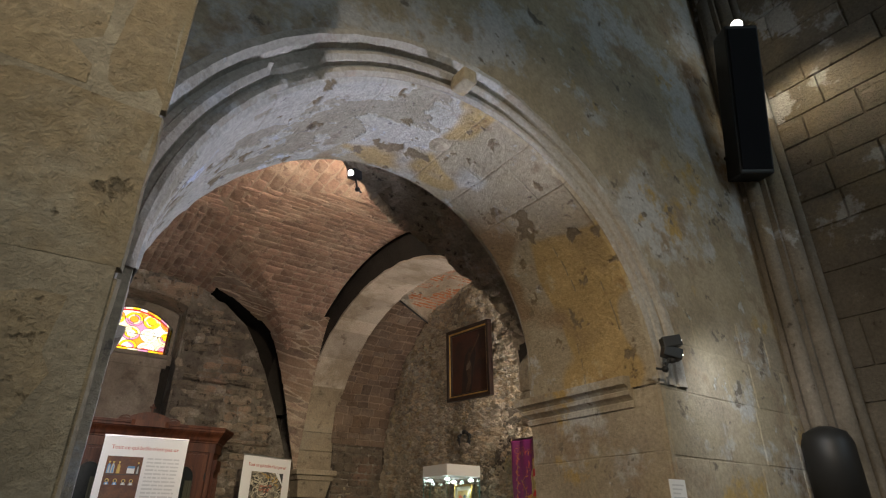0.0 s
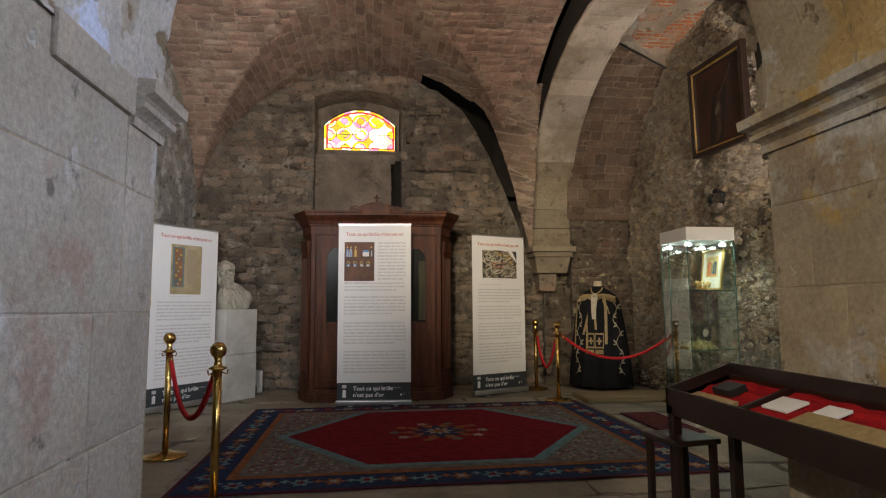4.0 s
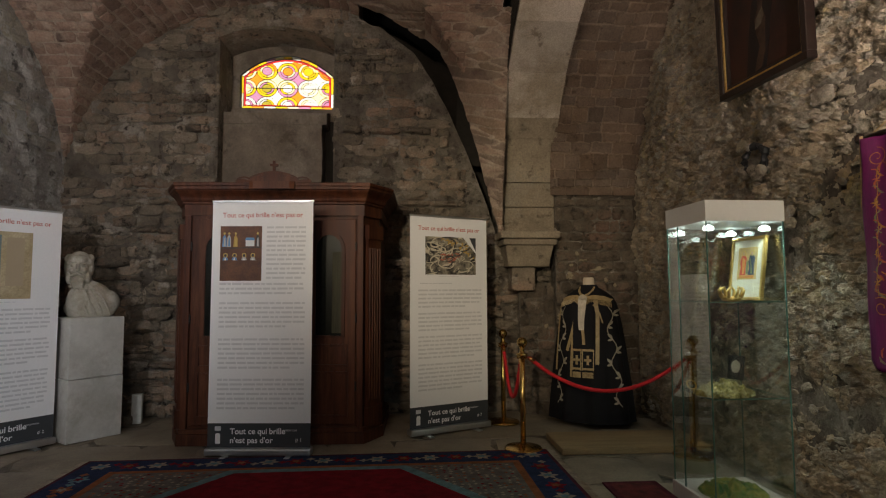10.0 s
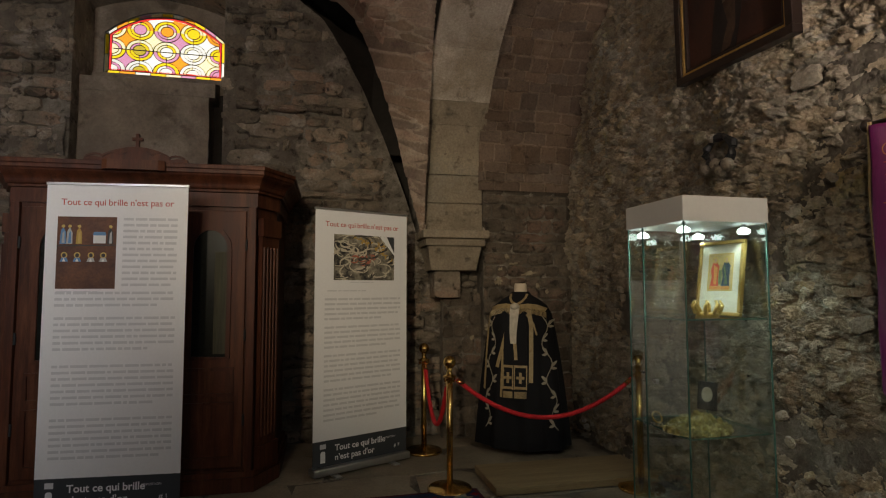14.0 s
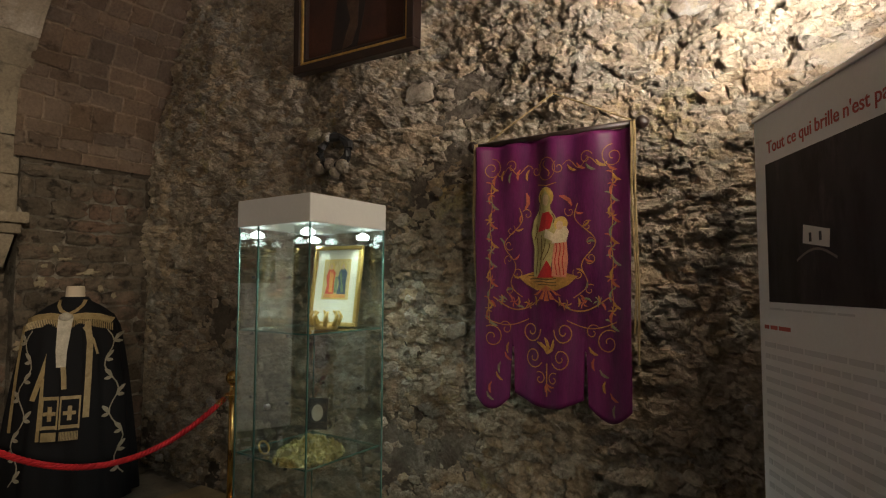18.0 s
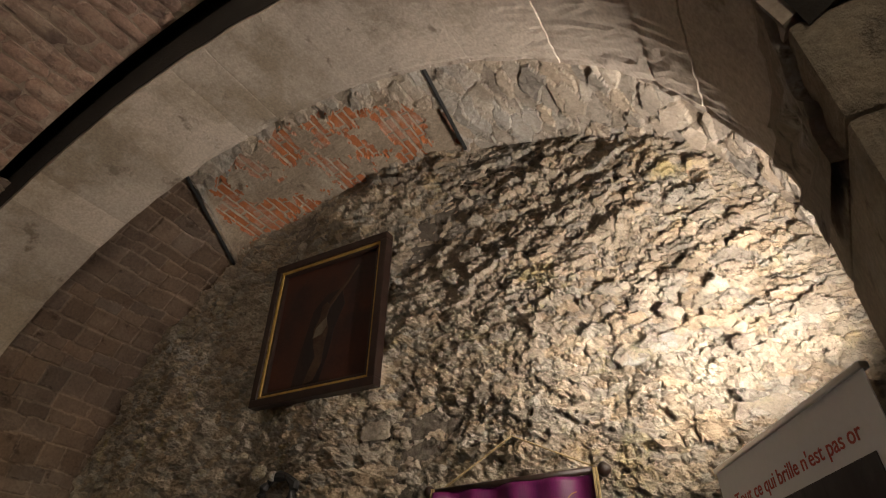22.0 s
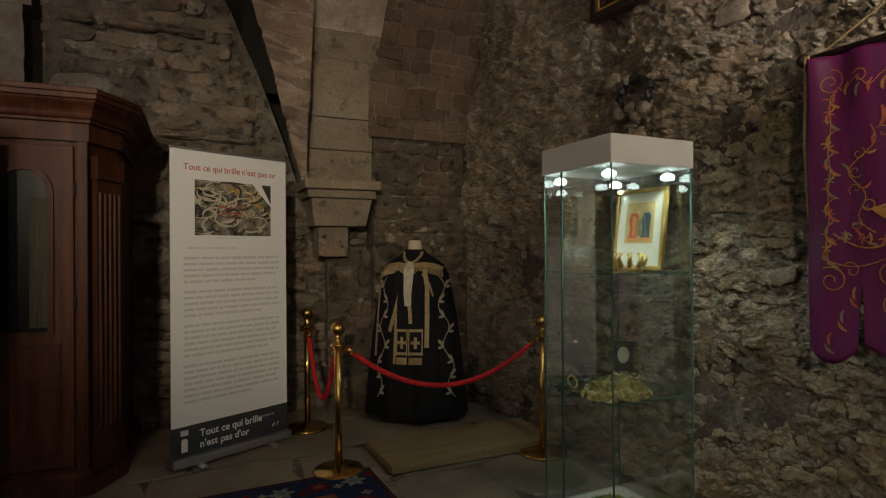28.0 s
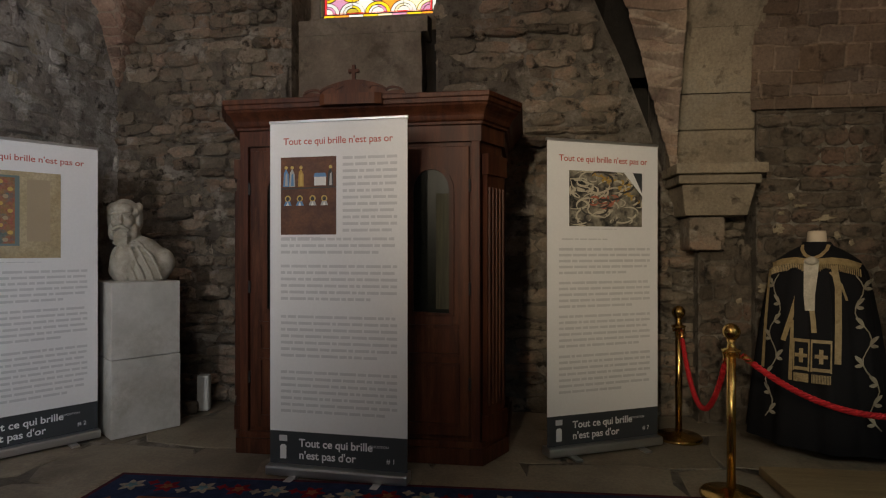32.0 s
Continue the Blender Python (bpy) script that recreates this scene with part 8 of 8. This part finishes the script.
def applique(outline, mat, lift, name="applique_shape"):
    bm = bmesh.new()
    cxm, czm = sum(p[0] for p in outline) / len(outline), sum(p[1] for p in outline) / len(outline)
    c = bm.verts.new((cxm, fold_y(cxm, czm) - lift, czm))
    vs = [bm.verts.new((x, fold_y(x, z) - lift, z)) for x, z in outline]
    for k in range(len(vs)):
        bm.faces.new((c, vs[k], vs[(k + 1) % len(vs)]))
    bmesh.ops.subdivide_edges(bm, edges=bm.edges[:], cuts=5, use_grid_fill=True)
    for v in bm.verts:
        v.co.y = fold_y(v.co.x, v.co.z) - lift
    part(name, bm, mat, hb)


def oval(cx, cz, rx, rz, n=16):
    return [(cx + rx * math.cos(2 * math.pi * k / n), cz + rz * math.sin(2 * math.pi * k / n)) for k in range(n)]


S = stitch_m
applique([(-0.15, 1.53), (-0.08, 1.55), (0.0, 1.545), (0.08, 1.55), (0.15, 1.53), (0.11, 1.495), (0.05, 1.47), (-0.05, 1.47), (-0.11, 1.495)], LEAVES[0], 0.006, "ground_applique")
for k in range(5):
    applique([(0.0, 1.49), (0.03 * (k - 2) - 0.012, 1.425 + 0.006 * (k - 2) ** 2), (0.03 * (k - 2) + 0.012, 1.425 + 0.006 * (k - 2) ** 2)], LEAVES[1], 0.007 + 0.0005 * k, "shell_applique")
applique(oval(-0.005, 1.875, 0.042, 0.044), S["halo"], 0.007, "round_applique")
applique([(-0.07, 1.53), (0.02, 1.525), (0.04, 1.66), (0.06, 1.73), (0.045, 1.79), (0.022, 1.82), (0.02, 1.875), (-0.005, 1.905), (-0.032, 1.88), (-0.045, 1.82), (-0.075, 1.78), (-0.088, 1.72), (-0.07, 1.65)], S["olive"], 0.0085, "robe_applique")
applique([(-0.05, 1.525), (0.035, 1.525), (0.025, 1.57), (0.005, 1.6)], S["crimson"], 0.010, "robe_applique")
applique([(-0.05, 1.725), (0.02, 1.735), (0.035, 1.78), (0.015, 1.81), (-0.025, 1.805), (-0.035, 1.77)], S["crimson"], 0.010, "robe_applique")
applique(oval(-0.002, 1.862, 0.017, 0.025), S["skin"], 0.0105, "round_applique")
applique(oval(0.072, 1.755, 0.032, 0.032), S["halo"], 0.0105, "round_applique")
applique([(0.03, 1.53), (0.1, 1.525), (0.11, 1.6), (0.1, 1.69), (0.045, 1.69), (0.035, 1.61)], S["salmon"], 0.012, "robe_applique")
applique([(0.03, 1.67), (0.1, 1.675), (0.112, 1.72), (0.095, 1.745), (0.055, 1.735), (0.04, 1.71)], S["cream"], 0.0135, "robe_applique")
applique(oval(0.068, 1.748, 0.016, 0.02), S["skin"], 0.015, "round_applique")
applique([(-0.01, 1.7), (0.035, 1.68), (0.045, 1.71), (0.0, 1.735)], S["cream"], 0.0155, "book_applique")
# sewn fold lines
for x0, z0, x1, z1 in ((-0.055, 1.7, -0.05, 1.54), (-0.03, 1.71, -0.03, 1.545), (-0.005, 1.69, -0.03, 1.6), (0.02, 1.67, -0.01, 1.6), (-0.06, 1.76, -0.065, 1.69), (-0.035, 1.89, -0.04, 1.8), (0.03, 1.8, 0.04, 1.76)):
    bm = bmesh.new()
    stitch(bm, [(x0 + (x1 - x0) * k / 8 + 0.006 * math.sin(k * 0.5), z0 + (z1 - z0) * k / 8) for k in range(9)], 0.005, 0.0098)
    part("sewn_line", bm, S["umber"], hb)
for x0 in (0.05, 0.068, 0.086):
    bm = bmesh.new()
    stitch(bm, [(x0 + 0.004 * math.sin(k), 1.675 - 0.14 * k / 8) for k in range(9)], 0.004, 0.0132)
    part("sewn_line", bm, S["crimson"], hb)
for k in range(4):
    bm = bmesh.new()
    stitch(bm, [(-0.11 + 0.02 * k + 0.02 * q, 1.532 - 0.013 * k + 0.003 * math.sin(q)) for q in range(9 - k)], 0.004, 0.0075)
    part("sewn_line", bm, S["umber"], hb)

# ---- dark painting ----
pic = thing("dark_painting", pose(3.408, 6.344, 2.793, 2.8, 2.8, -90), "dark oil painting in a moulded wood and gilt frame", "picture")
part("canvas", boxed(-0.42, 0.42, 0.0, 0.015, 0.07, 0.95), surface("old_oil_paint", (0.055, 0.02, 0.012), (0.025, 0.012, 0.01), (0.012, 0.01, 0.01), 3, 60, 0.4, 0.1, 0.002, 0, local=True), pic, "nearly black canvas with reddish tones")
for o, w, y0, mt in ((0.0, 0.05, -0.05, DARKW), (0.05, 0.02, -0.036, GILT), (0.07, 0.02, -0.028, DARKW)):
    for q in ((-0.486 + o, 0.486 - o, 1.02 - o - w, 1.02 - o), (-0.486 + o, 0.486 - o, o, o + w)):
        part("frame_rail", boxed(q[0], q[1], y0, 0.02, q[2], q[3], 0.006), mt, pic)
    for x0 in (-0.486 + o, 0.486 - o - w):
        part("frame_rail", boxed(x0, x0 + w, y0 + 0.001, 0.02, o + w, 1.02 - o - w, 0.006), mt, pic)
PAINT = surface("painted_pale", (0.06, 0.035, 0.022), (0.035, 0.018, 0.012), (0.08, 0.055, 0.035), 6, 40, 0.5, 0.1, 0.001, 0, local=True)
GLOOM = surface("painted_gloom", (0.012, 0.010, 0.010), (0.02, 0.014, 0.012), None, 5, 40, 0.45, 0.1, 0.001, 0)
# a dim standing form with one raised arm, and a dark mass beside it
part("painted_shape", plate([(-0.2, 0.08), (0.02, 0.08), (0.08, 0.3), (0.1, 0.45), (0.16, 0.6), (0.12, 0.72), (0.0, 0.7), (-0.1, 0.6), (-0.14, 0.42)], -0.0015, 0.0), GLOOM, pic)
part("painted_shape", plate([(-0.1, 0.1), (-0.02, 0.12), (0.03, 0.22), (0.035, 0.36), (0.05, 0.44), (0.02, 0.53), (0.035, 0.6), (0.01, 0.645), (-0.03, 0.62), (-0.035, 0.54), (-0.075, 0.46), (-0.06, 0.36), (-0.03, 0.27), (-0.07, 0.18)], -0.003, -0.0015), PAINT, pic, "dim brownish form")
part("painted_shape", plate([(-0.07, 0.40), (0.0, 0.42), (0.035, 0.47), (0.02, 0.53), (-0.02, 0.5), (-0.055, 0.47)], -0.0042, -0.003), surface("painted_light", (0.14, 0.115, 0.08), (0.08, 0.06, 0.04), None, 9, 40, 0.5, 0.1, 0.001, 0), pic)
bm = bmesh.new()
ribbon([(0.02, 0.6), (0.08, 0.67), (0.16, 0.75), (0.24, 0.86)], 0.03, -0.003, bm, 0.001, lambda q: 1.1 - 0.6 * q)
part("painted_shape", bm, PAINT, pic)

# ---- iron tie bars, wall hole ----
for k in (0, 1):
    a, b = ((x, bar_y(x, k), strip_z(bar_y(x, k)) - 0.045) for x in (2.52, 3.45))
    t = thing("iron_tie_bar", pose(0, 0, 0), "thin rusty iron bar under the narrow vault", "tie bar", "iron tie bars")
    part("bar", tube([a, b], 0.013, 8), IRON, t)
t = thing("iron_wreath", pose(3.43, 6.5, 2.26, 0, 0, -90), "dark hollow in the rubble ringed with rough iron and stones", "wall ornament")
part("ring", tube([(0.12 * math.cos(k * math.pi / 8), -0.02 + 0.01 * math.sin(k * 2.3), 0.03 + 0.09 * math.sin(k * math.pi / 8)) for k in range(17)], 0.024, 7, taper=lambda s: 1 + 0.3 * math.sin(30 * s)), IRON, t)
for x, z, s in ((-0.11, -0.06, 0.06), (-0.02, -0.05, 0.055), (0.08, -0.07, 0.06), (0.02, -0.1, 0.045), (-0.04, 0.12, 0.04)):
    bm = bmesh.new()
    blob(bm, (x, -0.03, z), (s * 0.8, 0.035, s * 0.75), (0, 20, 0), 2)
    part("stone", bm, RUBBLE, t)

# ---- vestments on low stands at the west wall ----
def cloth_on_stand(m, w, d, h, mat, trim, label):
    t = thing("draped_vestment", m, label, "vestment")
    bm = bmesh.new()
    seg, rows = 120, 22
    rings = []
    for j in range(rows + 1):
        s = j / rows
        ring = []
        for k in range(seg):
            a = 2 * math.pi * k / seg
            c, sn = math.cos(a), math.sin(a)
            sq = (abs(c) ** 3 + abs(sn) ** 3) ** (-1 / 3)
            fold = 0.3 * (abs(math.sin(4 * a + 0.5)) - 0.6) + 0.1 * math.sin(13 * a + 2.0) + 0.16 * noise.noise((3 * c, 3 * sn, s * 2.5)) + 0.07 * noise.noise((7 * c, 7 * sn, s * 6))
            flare = 1 + 0.62 * s ** 1.2 + 1.2 * s ** 0.7 * fold
            z = h * (1 - s) + 0.006 + 0.02 * (1 - s) * noise.noise((4 * c, 4 * sn, 1)) + 0.05 * (1 - s) * c
            ring.append(bm.verts.new((w / 2 * c * sq * flare, d / 2 * sn * sq * flare, max(z, 0.006))))
        rings.append(ring)
    for a, b in zip(rings, rings[1:]):
        for k in range(seg):
            bm.faces.new((a[k], b[k], b[(k + 1) % seg], a[(k + 1) % seg]))
    bm.faces.new(rings[0])
    part("cloth", bm, mat, t, smooth=True)
    # a flap folded over the top, and a bunched sleeve at one end
    bm = bmesh.new()
    grid = []
    for j in range(13):
        u = j / 12
        row = []
        for i in range(25):
            v = i / 24 - 0.5
            out = d / 2 + 0.03 + 0.03 * math.sin(v * 17 + 1) * u
            y, z = (d * 0.45 - (d * 0.45 + out) * min(u / 0.45, 1), h + 0.024 + 0.05 * v - 0.02 * max(0, u - 0.3)) if u < 0.45 else (-out - 0.03 * (u - 0.45), h + 0.02 + 0.05 * v - (u - 0.45) * (0.34 + 0.1 * math.sin(v * 9)))
            row.append(bm.verts.new((v * w * 0.95 * (1 + 0.12 * u), y, z + 0.008 * noise.noise((v * 9, u * 5, 0)))))
        grid.append(row)
    for p, q in zip(grid, grid[1:]):
        for i in range(24):
            bm.faces.new((p[i], p[i + 1], q[i + 1], q[i]))
    flap = part("folded_flap", bm, mat, t, smooth=True)
    flap.modifiers.new("thickness", "SOLIDIFY").thickness = 0.01
    bm = bmesh.new()
    for k in range(5):
        blob(bm, (w * 0.44 + 0.02 * math.sin(k * 2.0), -d * 0.35 + 0.01 * k, h - 0.03 - 0.045 * k), (0.05 + 0.012 * (k % 2), 0.06, 0.04), (20 * k, 15 * k, 0), 2)
    slv = part("bunched_sleeve", bm, trim, t, "bunched lighter green sleeve lining", smooth=True)
    slv.modifiers.new("remesh", "REMESH").voxel_size = 0.012
    return t


GREENV = surface("green_brocade", (0.012, 0.14, 0.025), (0.006, 0.06, 0.012), (0.08, 0.10, 0.03), 14, 90, 0.62, 0.5, 0.008, 0, spec=0.3, patch=(0.55, 0.68))
cloth_on_stand(pose(-2.5, 5.1, 0, 0, 0, 54), 0.32, 0.19, 0.575, GREENV, surface("brocade_lining", (0.12, 0.24, 0.03), (0.05, 0.15, 0.02), None, 20, 100, 0.4, 0.2, 0.002, 0), "green brocade vestment draped over a low stand")
YEL = surface("yellow_brocade", (0.30, 0.205, 0.04), (0.19, 0.125, 0.02), (0.38, 0.29, 0.1), 9, 120, 0.5, 0.4, 0.004, 0, spec=0.4)
yv = thing("yellow_cope", pose(-2.45, 4.2, 0), "long yellow brocade cope with gold edging on a stand", "vestment")
part("mantle", drape([(0.42, 0.02), (0.36, 0.25), (0.29, 0.55), (0.24, 0.8), (0.215, 1.0), (0.2, 1.2), (0.18, 1.33), (0.14, 1.42), (0.06, 1.46), (0.055, 1.5)], 8, 0.1, squash=0.75), YEL, yv, smooth=True)
part("edging", tube([(0.18, -0.1, 1.36), (0.22, -0.08, 1.0), (0.31, -0.08, 0.5), (0.4, -0.1, 0.08)], 0.02, 8), GOLDTH, yv, smooth=True)
part("stand_foot", lathe([(0.14, 0.0), (0.14, 0.015), (0.02, 0.03), (0.02, 1.5)], 16), DARKW, yv)
bm = bmesh.new()
blob(bm, (0.02, 0.0, 1.5), (0.2, 0.16, 0.075), (0, 6, 0))
for v in bm.verts:
    v.co += 0.018 * Vector((v.co.x, v.co.y, 0)).normalized() * math.sin(7 * math.atan2(v.co.y, v.co.x)) + Vector((0, 0, 0.012 * noise.noise(v.co * 14)))
part("folded_cloth", bm, plain("green_felt", (0.02, 0.26, 0.05), 0.85), yv, "bright green cloth folded on top", smooth=True)

# ---- sloping desk vitrine by the east jamb ----
dk = thing("desk_vitrine", pose(1.52, 3.09, 0), "dark wooden sloping display desk with a crumpled red velvet lining", "vitrine")
for x, y in ((-0.18, -0.68), (-0.18, 0.66), (0.16, -0.68), (0.16, 0.66)):
    part("leg", boxed(x - 0.025, x + 0.025, y - 0.025, y + 0.025, 0.0, 0.6, 0.004), DARKW, dk)
part("apron", boxed(-0.205, -0.185, -0.72, 0.7, 0.55, 0.69, 0.004), DARKW, dk)
part("apron", boxed(0.165, 0.185, -0.72, 0.7, 0.55, 0.82, 0.004), DARKW, dk)
for y in (-0.72, 0.68):
    part("end_panel", prism([(-0.205, 0.55), (0.185, 0.55), (0.185, 0.82), (-0.205, 0.69)], y, y + 0.02), DARKW, dk).matrix_local = Matrix(((1, 0, 0, 0), (0, 0, 1, 0), (0, 1, 0, 0), (0, 0, 0, 1)))
VELV = surface("red_velvet", (0.42, 0.016, 0.02), (0.24, 0.008, 0.012), None, 7, 90, 0.9, 0.3, 0.006, 0, spec=0.1)
tilt = Matrix.Translation((-0.01, -0.01, 0.7)) @ pose(0, 0, 0, 0, -18.5, 0)


def tilted(name, bm, mat, label="", parent=dk):
    bm.transform(tilt)
    return part(name, bm, mat, parent, label)


bm = bmesh.new()
cells = []
for j in range(71):
    y = -0.7 + 1.4 * j / 70
    cells.append([bm.verts.new((-0.19 + 0.38 * i / 20, y, -0.026 + 0.014 * noise.noise((i * 0.35, y * 7, 0)) + 0.008 * noise.noise((i * 0.8, y * 17, 4)))) for i in range(21)])
for p, q in zip(cells, cells[1:]):
    for i in range(20):
        bm.faces.new((p[i], p[i + 1], q[i + 1], q[i]))
tilted("lining", bm, VELV, "crumpled red velvet lining")
for q in ((-0.205, -0.175, -0.72, 0.72), (0.175, 0.205, -0.72, 0.72), (-0.174, 0.174, -0.72, -0.69), (-0.174, 0.174, 0.69, 0.72), (-0.174, 0.174, 0.2, 0.22)):
    tilted("rim", boxed(*q, -0.06, 0.0, 0.004), DARKW)
items = (("gold_stole", (-0.12, 0.0, -0.6, -0.1), 0.012, GOLDTH), ("gold_stole", (-0.14, -0.06, 0.28, 0.62), 0.012, GOLDTH), ("white_card", (-0.02, 0.1, -0.22, -0.1), 0.004, PAPER), ("white_card", (-0.03, 0.09, 0.0, 0.16), 0.004, PAPER), ("dark_case", (-0.02, 0.08, 0.4, 0.55), 0.03, IRON))
for n, q, hh, mt in items:
    bm = boxed(*q, -0.02, -0.012 + hh, 0.003)
    bm.transform(Matrix.Translation((1.52, 3.09, 0)) @ tilt)
    ob = tagged(solid(n, bm, mt), {"gold_stole": "folded gold and red stole in the desk vitrine", "white_card": "small white card lying on red velvet", "dark_case": "small dark case lying on red velvet"}[n], n.split("_")[1])
t = thing("stool", pose(1.35, 3.72, 0, 0, 0, 10), "small dark wooden stool beside the vitrine", "stool")
part("seat", boxed(-0.14, 0.14, -0.14, 0.14, 0.42, 0.45, 0.008), DARKW, t)
for x in (-0.11, 0.11):
    for y in (-0.11, 0.11):
        part("leg", boxed(x - 0.015, x + 0.015, y - 0.015, y + 0.015, 0.0, 0.42), DARKW, t)
t = thing("white_display_stand", pose(1.45, 2.2, -0.18), "white display stand with a dark window", "stand")
part("body", boxed(-0.13, 0.2, -0.14, 0.12, 0.0, 0.87, 0.006), WHITE, t)
part("top_plate", boxed(-0.14, 0.21, -0.15, 0.13, 0.87, 0.89, 0.004), WHITE, t)
part("dark_window", boxed(-0.134, -0.131, -0.08, 0.06, 0.5, 0.72), IRON, t)
